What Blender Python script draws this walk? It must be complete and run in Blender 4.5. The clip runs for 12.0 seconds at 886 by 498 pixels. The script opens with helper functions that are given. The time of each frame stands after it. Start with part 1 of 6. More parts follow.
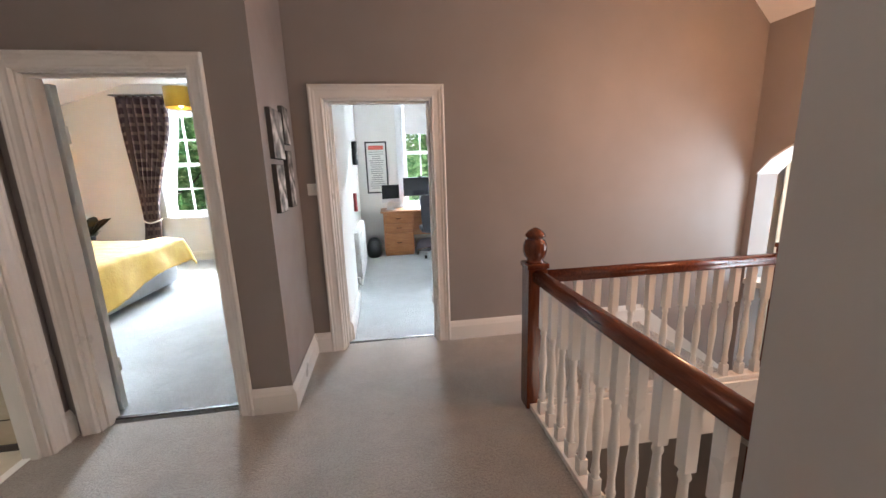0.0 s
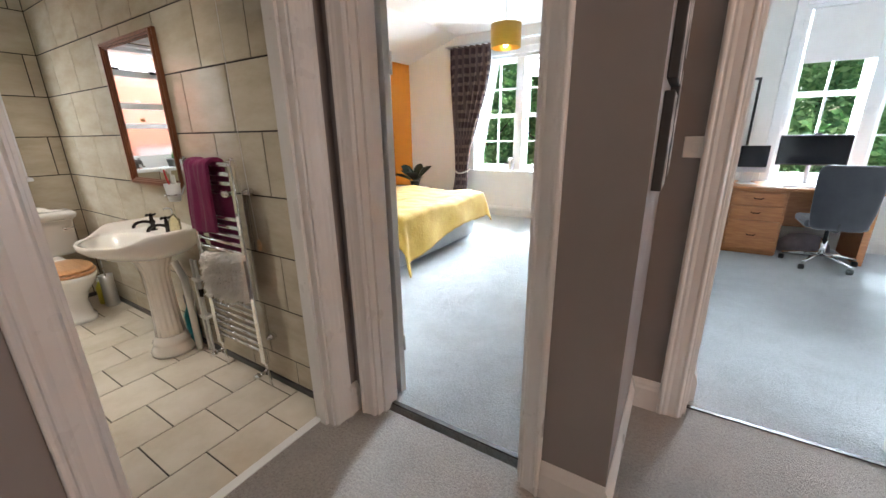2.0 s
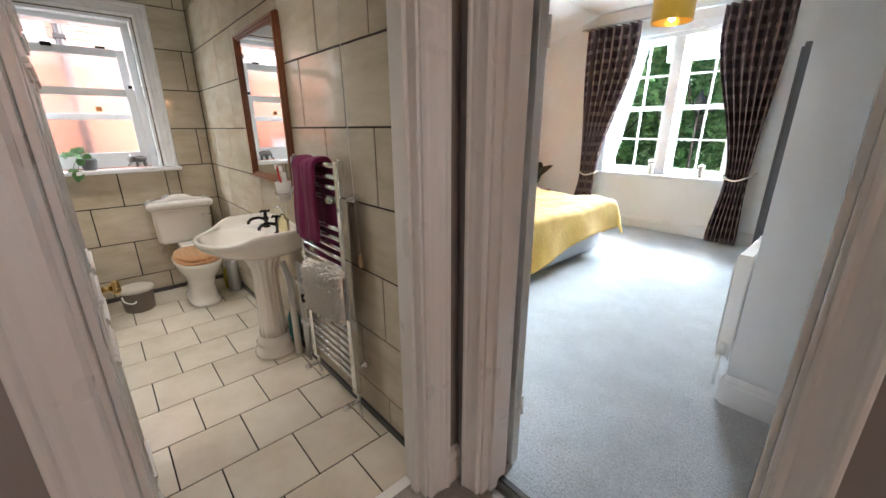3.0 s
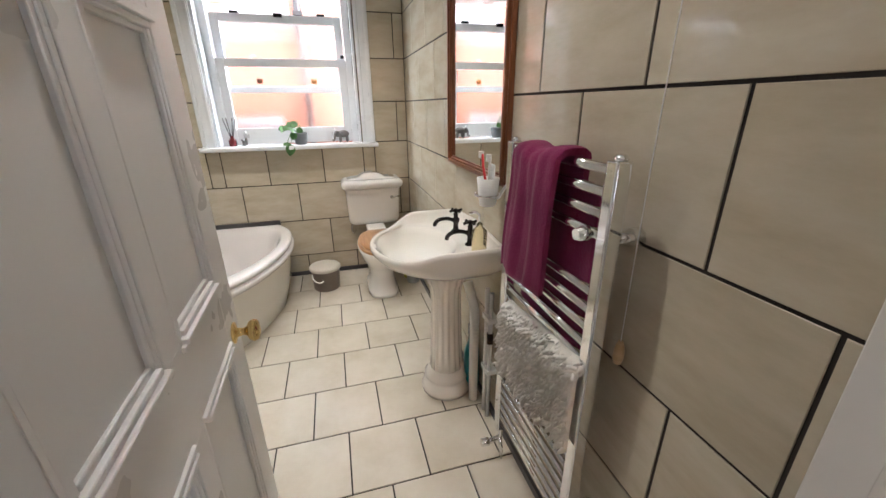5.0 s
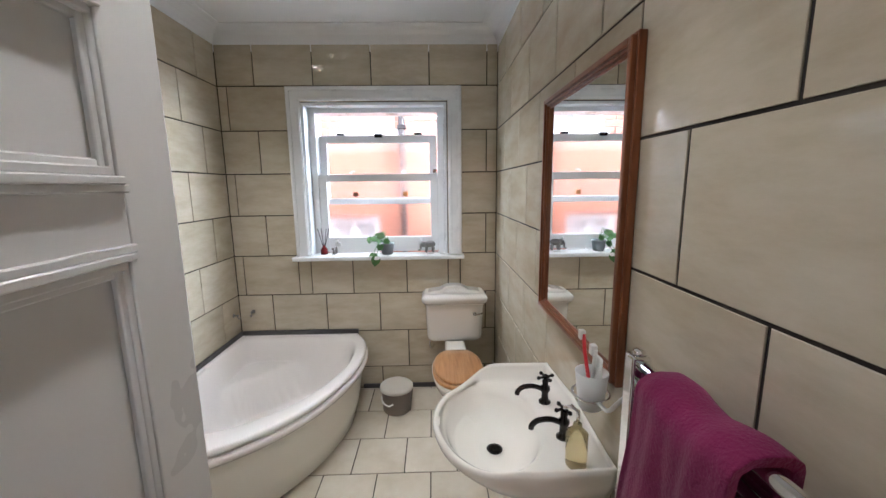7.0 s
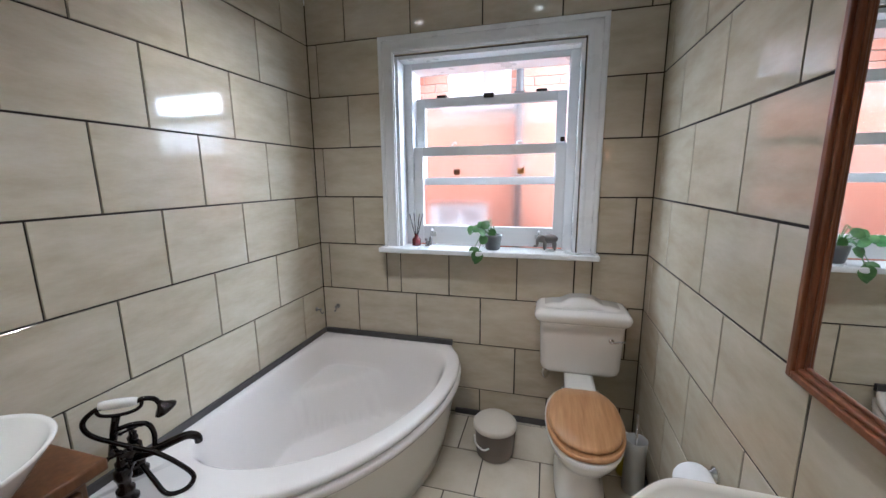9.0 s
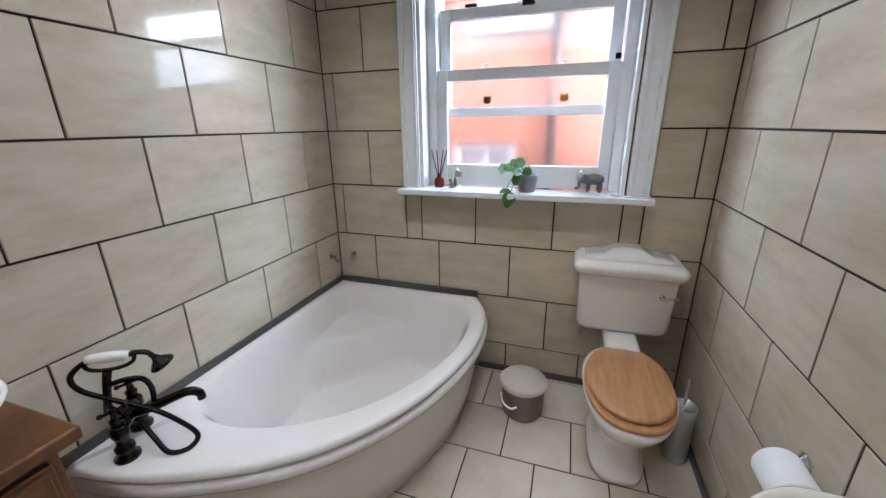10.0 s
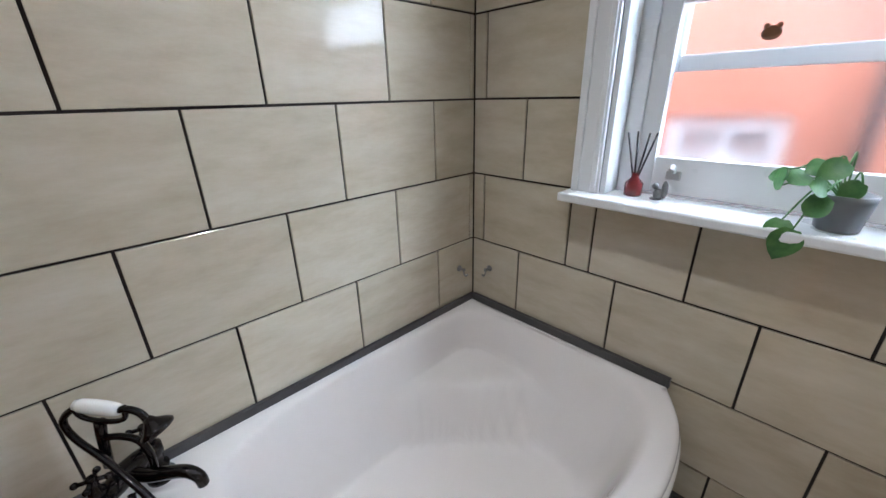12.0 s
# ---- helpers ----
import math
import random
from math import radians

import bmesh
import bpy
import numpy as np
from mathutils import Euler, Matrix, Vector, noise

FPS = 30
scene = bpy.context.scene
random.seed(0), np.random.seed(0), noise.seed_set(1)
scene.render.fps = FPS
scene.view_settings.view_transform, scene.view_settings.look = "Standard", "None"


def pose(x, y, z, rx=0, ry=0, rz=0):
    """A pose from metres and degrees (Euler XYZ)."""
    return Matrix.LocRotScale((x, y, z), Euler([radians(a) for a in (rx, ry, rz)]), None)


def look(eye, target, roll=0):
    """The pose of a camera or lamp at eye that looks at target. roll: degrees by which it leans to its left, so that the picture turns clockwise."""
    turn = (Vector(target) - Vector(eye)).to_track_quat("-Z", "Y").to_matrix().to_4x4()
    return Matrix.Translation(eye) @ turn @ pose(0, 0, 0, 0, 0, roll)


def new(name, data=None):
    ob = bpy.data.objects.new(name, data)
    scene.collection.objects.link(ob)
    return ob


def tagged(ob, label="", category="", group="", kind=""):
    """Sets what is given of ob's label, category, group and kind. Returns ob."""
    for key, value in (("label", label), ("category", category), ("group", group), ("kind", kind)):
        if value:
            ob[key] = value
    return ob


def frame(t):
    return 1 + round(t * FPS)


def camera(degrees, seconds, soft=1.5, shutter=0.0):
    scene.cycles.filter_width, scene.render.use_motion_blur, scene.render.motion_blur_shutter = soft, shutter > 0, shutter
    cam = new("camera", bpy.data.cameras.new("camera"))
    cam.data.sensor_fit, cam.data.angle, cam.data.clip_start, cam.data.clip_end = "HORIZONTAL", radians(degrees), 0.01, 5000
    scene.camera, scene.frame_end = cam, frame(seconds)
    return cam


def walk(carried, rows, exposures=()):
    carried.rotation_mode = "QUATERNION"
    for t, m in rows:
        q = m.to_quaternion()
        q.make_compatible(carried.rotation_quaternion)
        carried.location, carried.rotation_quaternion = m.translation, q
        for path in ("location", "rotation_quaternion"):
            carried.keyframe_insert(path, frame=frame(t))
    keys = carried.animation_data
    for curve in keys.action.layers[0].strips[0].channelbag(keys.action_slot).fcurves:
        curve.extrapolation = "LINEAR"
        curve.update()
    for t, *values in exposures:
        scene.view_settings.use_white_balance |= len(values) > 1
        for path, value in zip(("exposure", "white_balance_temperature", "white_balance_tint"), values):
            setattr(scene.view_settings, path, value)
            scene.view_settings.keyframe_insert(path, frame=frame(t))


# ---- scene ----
cam = camera(98.9, 12.0)
PATH = [
    (0, (0.358, 0.372, 1.409), (0.641, 2.309, 0.999), -1.9),
    (0.5, (0.315, 0.611, 1.379), (0.173, 2.552, 0.916), -1.5),
    (1, (0.177, 0.903, 1.375), (-0.274, 2.772, 0.822), -1.3),
    (1.5, (-0.014, 1.152, 1.372), (-0.693, 2.944, 0.801), -1.1),
    (2, (-0.195, 1.398, 1.364), (-1.212, 3.018, 0.782), -0.9),
    (2.5, (-0.373, 1.583, 1.369), (-1.682, 2.977, 0.782), -0.4),
    (3, (-0.587, 1.702, 1.382), (-2.003, 2.977, 0.775), -0.2),
    (3.5, (-0.783, 1.782, 1.364), (-2.325, 2.897, 0.749), 0.1),
    (3.7, (-0.867, 1.818, 1.346), (-2.478, 2.833, 0.735), 0.1),
    (5.3, (-1.503, 1.922, 1.371), (-3.312, 2.367, 0.643), -0.9),
    (5.5, (-1.56, 1.939, 1.385), (-3.374, 2.357, 0.654), -1.0),
    (6, (-1.647, 2.011, 1.463), (-3.495, 2.301, 0.756), -1.0),
    (6.5, (-1.692, 2.038, 1.546), (-3.63, 2.201, 1.077), -0.3),
    (6.7, (-1.705, 2.036, 1.584), (-3.662, 2.156, 1.19), -0.4),
    (8.3, (-2.248, 1.949, 1.591), (-4.232, 1.782, 1.397), -0.1),
    (8.5, (-2.311, 1.956, 1.557), (-4.287, 1.723, 1.356), -0.2),
    (9, (-2.419, 1.975, 1.494), (-4.315, 1.453, 1.129), -0.6),
    (9.5, (-2.529, 1.933, 1.447), (-4.359, 1.341, 0.899), -0.7),
    (10, (-2.629, 1.877, 1.412), (-4.433, 1.277, 0.791), -0.7),
    (10.5, (-2.802, 1.85, 1.372), (-4.563, 1.181, 0.702), -0.9),
    (11, (-2.991, 1.807, 1.361), (-4.653, 0.956, 0.643), -0.9),
    (11.5, (-3.179, 1.702, 1.38), (-4.676, 0.607, 0.633), -1.0),
    (12, (-3.339, 1.643, 1.399), (-4.62, 0.301, 0.653), -1.3),
]
EXPOSURES = ((0.0, 0.22, 6400, 10), (1.5, 0.10, 6350, 10), (3.5, -0.08, 6200, 10), (5.5, 0.18, 6000, 10), (6.5, 0.0, 5850, 10), (8.5, -0.48, 5500, 10), (9.5, -0.45, 5500, 10), (12.0, -0.46, 5500, 10))
walk(cam, [(t, look(eye, target, roll)) for t, eye, target, roll in PATH], EXPOSURES)

# ---- world, sun, large lights ----
SUN_EL, SUN_AZ = radians(50), radians(-18)      # from the north-facing garden side, slightly west
world = bpy.data.worlds.new("sky")
scene.world = world
world.use_nodes = True
wn = world.node_tree
sky = wn.nodes.new("ShaderNodeTexSky")
sky.sky_type, sky.sun_disc = "NISHITA", False
sky.sun_elevation, sky.sun_rotation = SUN_EL, SUN_AZ
wn.links.new(sky.outputs[0], wn.nodes["Background"].inputs[0])
wn.nodes["Background"].inputs[1].default_value = 0.15


def lamp(name, kind, m, energy, colour, size=0.1, size_y=None, angle=None, blend=None):
    data = bpy.data.lights.new(name, kind)
    data.energy, data.color = energy, colour
    if kind == "AREA":
        data.shape, data.size, data.size_y = "RECTANGLE", size, size_y or size
    elif kind == "SUN":
        data.angle = radians(size)
    else:
        data.shadow_soft_size = size
    if angle:
        data.spot_size, data.spot_blend = radians(angle), blend
    ob = new(name, data)
    ob.matrix_world = m
    return ob


sun_way = Vector((math.sin(SUN_AZ) * math.cos(SUN_EL), math.cos(SUN_AZ) * math.cos(SUN_EL), math.sin(SUN_EL)))
lamp("sun", "SUN", look(sun_way * 20, (0, 0, 0)), 4.5, (1.0, 0.95, 0.86), 0.6)
DAY = (0.80, 0.91, 1.0)
# the sky's light at the windows: above each head, beside it, and from the ground below the sill
lamp("sky_bedroom_high", "AREA", look((-2.55, 10.0, 2.95), (-1.3, 2.4, 0.0)), 3200, DAY, 2.0, 0.9)
lamp("sky_bedroom_side", "AREA", look((-1.0, 8.5, 1.75), (-3.3, 5.4, 0.8)), 480, DAY, 1.1, 1.6)
lamp("sky_bedroom_low", "AREA", look((-2.5, 8.3, -0.2), (-2.4, 5.2, 2.8)), 330, DAY, 1.8, 0.8)
lamp("sky_office_high", "AREA", look((1.5, 10.0, 3.0), (0.5, 2.9, 0.0)), 2300, DAY, 1.8, 0.9)
lamp("sky_office_side", "AREA", look((-0.1, 8.5, 1.75), (1.6, 5.4, 0.8)), 650, DAY, 1.1, 1.6)
lamp("sky_office_low", "AREA", look((1.4, 8.3, -0.2), (1.2, 5.2, 2.7)), 300, DAY, 1.6, 0.8)
SKY_GAP = (0.84, 0.93, 1.0)
lamp("sky_bathroom_north", "AREA", look((-5.50, 2.80, 2.35), (-3.5, 0.60, 0.55)), 270, SKY_GAP, 1.0, 1.3)
lamp("sky_bathroom_south", "AREA", look((-5.45, 0.30, 2.50), (-3.3, 2.40, 0.60)), 150, SKY_GAP, 1.0, 1.5)
lamp("sky_bathroom_high", "AREA", look((-5.30, 1.70, 2.98), (-3.2, 1.40, 0.0)), 75, SKY_GAP, 1.8, 0.6)
lamp("sky_gap", "AREA", look((-5.4, 1.6, 5.5), (-5.4, 1.6, 0), 0), 5, (0.95, 0.97, 1.0), 1.0, 6.0)
# added inside the bay, which has no window built, to brighten the recess
lamp("sky_stairs", "AREA", look((4.4, 2.3, 0.9), (2.6, 3.1, 0.5)), 45, DAY, 0.9, 1.2)
# warm pendant bulb over the stairwell
lamp("stair_bulb", "POINT", pose(2.75, 1.75, 1.95), 60, (1.0, 0.50, 0.26), 0.08)
# unseen fill added below the landing to lift the dark stairwell
lamp("hall_bulb", "POINT", pose(2.3, 0.4, -0.9), 24, (1.0, 0.80, 0.64), 0.4)
# unseen fill added to brighten the landing; no fitting hangs here
lamp("landing_bulb", "POINT", pose(-0.3, -0.55, 2.35), 21, (1.0, 0.86, 0.75), 0.08)

# ---- materials ----


def material(name, colour=(0.5, 0.5, 0.5), rough=0.5, metal=0.0, **more):
    """A principled material; returns it with its nodes' maker."""
    mat = bpy.data.materials.new(name)
    mat.use_nodes = True
    p = mat.node_tree.nodes["Principled BSDF"]
    p.inputs["Base Color"].default_value = (*colour, 1)
    p.inputs["Roughness"].default_value = rough
    p.inputs["Metallic"].default_value = metal
    for key, value in more.items():
        p.inputs[key.replace("_", " ")].default_value = value
    return mat


def node(mat, kind, **values):
    n = mat.node_tree.nodes.new(kind)
    for key, value in values.items():
        n.inputs[key.replace("_", " ")].default_value = value
    return n


def link(mat, a, b):
    mat.node_tree.links.new(a, b)


def coords(mat, scale=(1, 1, 1)):
    t = node(mat, "ShaderNodeTexCoord")
    m = node(mat, "ShaderNodeMapping", Scale=scale)
    link(mat, t.outputs["Object"], m.inputs["Vector"])
    return m.outputs[0]


def noise_tex(mat, scale, detail=4, stretch=(1, 1, 1), rough=0.55, shift=None):
    n = node(mat, "ShaderNodeTexNoise", Scale=scale, Detail=detail, Roughness=rough)
    v = coords(mat, stretch)
    if shift:
        add = node(mat, "ShaderNodeVectorMath")
        link(mat, v, add.inputs[0])
        link(mat, shift, add.inputs[1])
        v = add.outputs[0]
    link(mat, v, n.inputs["Vector"])
    return n.outputs["Fac"]


def ramp(mat, fac, *stops):
    r = node(mat, "ShaderNodeValToRGB")
    e = r.color_ramp.elements
    while len(e) < len(stops):
        e.new(0.5)
    for el, (pos, col) in zip(e, stops):
        el.position, el.color = pos, (*col, 1)
    link(mat, fac, r.inputs["Fac"])
    return r.outputs["Color"]


def bump(mat, height, strength=0.2, distance=0.002):
    b = node(mat, "ShaderNodeBump", Strength=strength, Distance=distance)
    link(mat, height, b.inputs["Height"])
    link(mat, b.outputs[0], mat.node_tree.nodes["Principled BSDF"].inputs["Normal"])


def to(mat, out, socket):
    link(mat, out, mat.node_tree.nodes["Principled BSDF"].inputs[socket])


def mixed(mat, fac, a, b):
    m = node(mat, "ShaderNodeMix")
    m.data_type = "RGBA"
    if isinstance(fac, float):
        m.inputs[0].default_value = fac
    else:
        link(mat, fac, m.inputs[0])
    for sock, v in ((m.inputs[6], a), (m.inputs[7], b)):
        if isinstance(v, tuple):
            sock.default_value = (*v, 1)
        else:
            link(mat, v, sock)
    return m.outputs[2]


def random_value(mat):
    return node(mat, "ShaderNodeObjectInfo").outputs["Random"]


def painted(name, a, b, rough=0.55, relief=0.12):
    """Wall or wood paint: two close tones, roller texture."""
    m = material(name, a, rough)
    to(m, ramp(m, noise_tex(m, 1.7, 3), (0.35, a), (0.65, b)), "Base Color")
    to(m, ramp(m, noise_tex(m, 5, 3), (0.3, (rough - 0.07,) * 3), (0.7, (rough + 0.07,) * 3)), "Roughness")
    bump(m, noise_tex(m, 160, 3), relief, 0.001)
    return m


WALL_TAUPE = painted("taupe_wall_paint", (0.255, 0.23, 0.22), (0.28, 0.25, 0.24), 0.62)
WALL_PALE = painted("pale_grey_wall_paint", (0.45, 0.42, 0.40), (0.49, 0.46, 0.44), 0.62)
WALL_CREAM = painted("cream_wall_paint", (0.72, 0.67, 0.58), (0.76, 0.71, 0.63), 0.7)
WALL_WHITE = painted("white_wall_paint", (0.76, 0.75, 0.72), (0.80, 0.79, 0.77), 0.7)
WALL_ORANGE = painted("orange_wall_paint", (0.72, 0.24, 0.012), (0.76, 0.265, 0.018), 0.65)
CEIL = painted("white_ceiling_paint", (0.78, 0.78, 0.78), (0.82, 0.82, 0.82), 0.8)
GLOSS = painted("white_gloss_paint", (0.72, 0.70, 0.67), (0.77, 0.755, 0.73), 0.32, 0.05)
SASH = painted("white_sash_paint", (0.78, 0.79, 0.80), (0.82, 0.83, 0.84), 0.3, 0.04)


def carpet(name, a, b):
    """Twist pile: blotches where it has been trodden, tufts and their shadows."""
    m = material(name, a, 0.97)
    big = noise_tex(m, 4.5, 6, rough=0.7)
    tuft = noise_tex(m, 95, 5, rough=0.75)
    fine = noise_tex(m, 380, 2)
    c = ramp(m, big, (0.36, a), (0.64, b))
    dark = tuple(0.55 * v for v in a)
    c = mixed(m, ramp(m, tuft, (0.34, (0, 0, 0)), (0.56, (1, 1, 1))), dark, c)
    to(m, mixed(m, ramp(m, fine, (0.3, (0.35, 0.35, 0.35)), (0.6, (1, 1, 1))), dark, c), "Base Color")
    add = node(m, "ShaderNodeMath")
    link(m, tuft, add.inputs[0])
    link(m, big, add.inputs[1])
    bump(m, add.outputs[0], 1.0, 0.02)
    m.node_tree.nodes["Principled BSDF"].inputs["Sheen Weight"].default_value = 0.45
    m.node_tree.nodes["Principled BSDF"].inputs["Sheen Roughness"].default_value = 0.4
    return m


CARPET_HALL = carpet("grey_beige_carpet", (0.46, 0.425, 0.385), (0.60, 0.56, 0.51))
CARPET_BED = carpet("pale_grey_carpet", (0.55, 0.58, 0.60), (0.71, 0.745, 0.77))


def ceramic(name, a, b, c, rough):
    """Glazed cream tile with long soft streaks, each tile cut from another place."""
    m = material(name, a, rough)
    rnd = random_value(m)
    comb = node(m, "ShaderNodeCombineXYZ")
    for i, k in enumerate((37.0, 61.0, 23.0)):
        mul = node(m, "ShaderNodeMath")
        mul.operation = "MULTIPLY"
        mul.inputs[1].default_value = k
        link(m, rnd, mul.inputs[0])
        link(m, mul.outputs[0], comb.inputs[i])
    streak = noise_tex(m, 2.2, 6, (1.6, 1.6, 5), 0.62, comb.outputs[0])
    col = ramp(m, streak, (0.30, a), (0.52, b), (0.72, c))
    tone = ramp(m, rnd, (0.0, (0.90, 0.90, 0.89)), (1.0, (1.0, 1.0, 1.0)))
    mul = node(m, "ShaderNodeMix")
    mul.data_type, mul.blend_type = "RGBA", "MULTIPLY"
    mul.inputs[0].default_value = 1
    link(m, col, mul.inputs[6])
    link(m, tone, mul.inputs[7])
    to(m, mul.outputs[2], "Base Color")
    bump(m, noise_tex(m, 9, 3, shift=comb.outputs[0]), 0.03, 0.004)
    return m


TILE = ceramic("cream_wall_tile", (0.47, 0.40, 0.29), (0.555, 0.49, 0.375), (0.62, 0.56, 0.45), 0.07)
TILE_FLOOR = ceramic("cream_floor_tile", (0.58, 0.51, 0.39), (0.67, 0.605, 0.495), (0.73, 0.675, 0.575), 0.26)
GROUT = painted("dark_grout", (0.014, 0.010, 0.008), (0.03, 0.023, 0.019), 0.9)
TRIM_GREY = painted("grey_sealing_strip", (0.045, 0.042, 0.042), (0.065, 0.06, 0.058), 0.4)
PORCELAIN = material("white_porcelain", (0.80, 0.78, 0.74), 0.08, 0, Coat_Weight=0.3)
BISQUE = material("ivory_porcelain", (0.78, 0.745, 0.675), 0.09, 0, Coat_Weight=0.3)
ACRYLIC = material("white_bath_acrylic", (0.77, 0.725, 0.695), 0.12, 0, Coat_Weight=0.3)
CHROME = material("chrome", (0.83, 0.84, 0.85), 0.07, 1)
BRASS = material("polished_brass", (0.78, 0.57, 0.24), 0.14, 1)
BRONZE = material("dark_bronze", (0.040, 0.035, 0.034), 0.16, 0.9)
GLASS = material("window_glass", (1, 1, 1), 0.0, 0, Transmission_Weight=1.0, IOR=1.02)
MILKY = material("milky_plastic", (0.82, 0.82, 0.80), 0.3, 0, Transmission_Weight=0.25)
CLEAR = material("clear_glass", (0.95, 0.97, 0.96), 0.02, 0, Transmission_Weight=1.0, IOR=1.3)
FROST = material("frosted_glass", (1, 1, 1), 0.25, 0, Transmission_Weight=1.0, IOR=1.22)
MIRROR = material("mirror_glass", (0.88, 0.90, 0.89), 0.01, 1)
BLACK = material("black_plastic", (0.015, 0.016, 0.018), 0.35)
SCREEN = material("dark_screen", (0.006, 0.007, 0.009), 0.12)
SILVER = material("silver_aluminium", (0.62, 0.63, 0.64), 0.3, 0.9)
# grey set darker than the silver, so the hooks show against the tiles
HOOK_METAL = material("dark_grey_metal", (0.30, 0.29, 0.28), 0.3, 0.9)
WHITE_PLASTIC = material("white_plastic", (0.78, 0.78, 0.76), 0.35)


def wood(name, a, b, c, rough=0.4, stretch=(1, 1, 12), scale=6.0):
    m = material(name, a, rough)
    grain = noise_tex(m, scale, 6, stretch, 0.65)
    to(m, ramp(m, grain, (0.3, a), (0.5, b), (0.72, c)), "Base Color")
    bump(m, noise_tex(m, scale * 9, 4, stretch), 0.12, 0.0008)
    return m


MAHOGANY = wood("varnished_mahogany", (0.075, 0.016, 0.007), (0.12, 0.028, 0.011), (0.17, 0.042, 0.016), 0.22, (12, 1, 12))
MAHOGANY_V = wood("varnished_mahogany_upright", (0.075, 0.016, 0.007), (0.12, 0.028, 0.011), (0.17, 0.042, 0.016), 0.22, (12, 12, 1))
FRAME_WOOD = wood("red_brown_frame_wood", (0.13, 0.042, 0.017), (0.19, 0.065, 0.026), (0.25, 0.09, 0.038), 0.28, (9, 9, 1.2))
OAK_SEAT = wood("oak_seat_wood", (0.36, 0.17, 0.065), (0.46, 0.235, 0.10), (0.54, 0.30, 0.14), 0.3, (1.2, 14, 8), 4.0)
PINE = wood("orange_pine_wood", (0.27, 0.095, 0.025), (0.36, 0.14, 0.042), (0.44, 0.19, 0.065), 0.4, (1.2, 9, 9))
CABINET = wood("stained_brown_cabinet_wood", (0.085, 0.030, 0.009), (0.125, 0.046, 0.014), (0.165, 0.064, 0.022), 0.38, (10, 10, 1.2))


def cloth(name, a, b, scale=260, relief=0.5, rough=0.95, sheen=0.4):
    m = material(name, a, rough)
    to(m, ramp(m, noise_tex(m, 7, 4), (0.3, a), (0.7, b)), "Base Color")
    bump(m, noise_tex(m, scale, 3), relief, 0.003)
    m.node_tree.nodes["Principled BSDF"].inputs["Sheen Weight"].default_value = sheen
    return m


TOWEL = cloth("plum_towelling", (0.15, 0.006, 0.055), (0.21, 0.012, 0.08), 190, 1.0, 0.95, 0.06)
SHAG = cloth("cream_cotton_shag", (0.86, 0.82, 0.74), (0.92, 0.88, 0.81), 200, 0.4)
QUILT = cloth("mustard_quilt", (0.50, 0.30, 0.045), (0.60, 0.39, 0.07), 38, 1.0, 0.85, 0.15)
DIVAN = cloth("blue_grey_divan_fabric", (0.33, 0.35, 0.38), (0.39, 0.41, 0.44), 320, 0.4)
CHAIR_CLOTH = cloth("charcoal_chair_fabric", (0.03, 0.032, 0.04), (0.045, 0.047, 0.055), 300, 0.4)
SHADE_GOLD = cloth("mustard_velvet_shade", (0.50, 0.31, 0.02), (0.58, 0.37, 0.03), 300, 0.3)
SHADE_PINK = cloth("dusty_pink_shade", (0.60, 0.42, 0.42), (0.66, 0.48, 0.48), 300, 0.3)
SHADE_IN = material("gold_shade_lining", (0.80, 0.52, 0.12), 0.35, 0.8)
DARK_GREY = painted("dark_grey_wardrobe_paint", (0.055, 0.058, 0.062), (0.07, 0.073, 0.078), 0.5)
CREAM_CURTAIN = cloth("cream_curtain", (0.60, 0.56, 0.46), (0.68, 0.64, 0.54), 240, 0.3)
BLIND = cloth("white_roller_blind", (0.74, 0.73, 0.72), (0.78, 0.77, 0.76), 300, 0.2)


def glow(name, colour, strength):
    m = material(name, colour, 0.4)
    p = m.node_tree.nodes["Principled BSDF"]
    p.inputs["Emission Color"].default_value = (*colour, 1)
    p.inputs["Emission Strength"].default_value = strength
    return m


BULB_WARM = glow("lit_bulb", (1.0, 0.72, 0.38), 14)
BULB_COOL = glow("lit_downlight", (1.0, 0.95, 0.86), 35)

# plaid: dark plum ground with paler checks
PLAID = material("plum_plaid_curtain", (0.06, 0.03, 0.035), 0.9)
_v = coords(PLAID)
_w = []
for direction, freq in (("Z", 9.0), ("X", 22.0)):
    n_ = node(PLAID, "ShaderNodeTexWave", Scale=freq / 6.283 * 1.6, Distortion=1.2, Detail=1)
    n_.bands_direction = direction
    link(PLAID, _v, n_.inputs["Vector"])
    _w.append(ramp(PLAID, n_.outputs["Fac"], (0.55, (0, 0, 0)), (0.85, (1, 1, 1))))
_a = mixed(PLAID, _w[0], (0.050, 0.024, 0.028), (0.17, 0.115, 0.10))
to(PLAID, mixed(PLAID, _w[1], _a, (0.115, 0.075, 0.07)), "Base Color")
bump(PLAID, noise_tex(PLAID, 300, 2), 0.3, 0.002)

SHEER = material("white_net_curtain", (0.85, 0.86, 0.87), 0.8, 0, Transmission_Weight=0.0, Alpha=0.45)
LEAF = material("glossy_green_leaf", (0.06, 0.16, 0.035), 0.35)
to(LEAF, ramp(LEAF, noise_tex(LEAF, 30, 3), (0.3, (0.03, 0.11, 0.025)), (0.7, (0.10, 0.24, 0.06))), "Base Color")
LEAF_DARK = material("dark_houseplant_leaf", (0.016, 0.026, 0.016), 0.4)


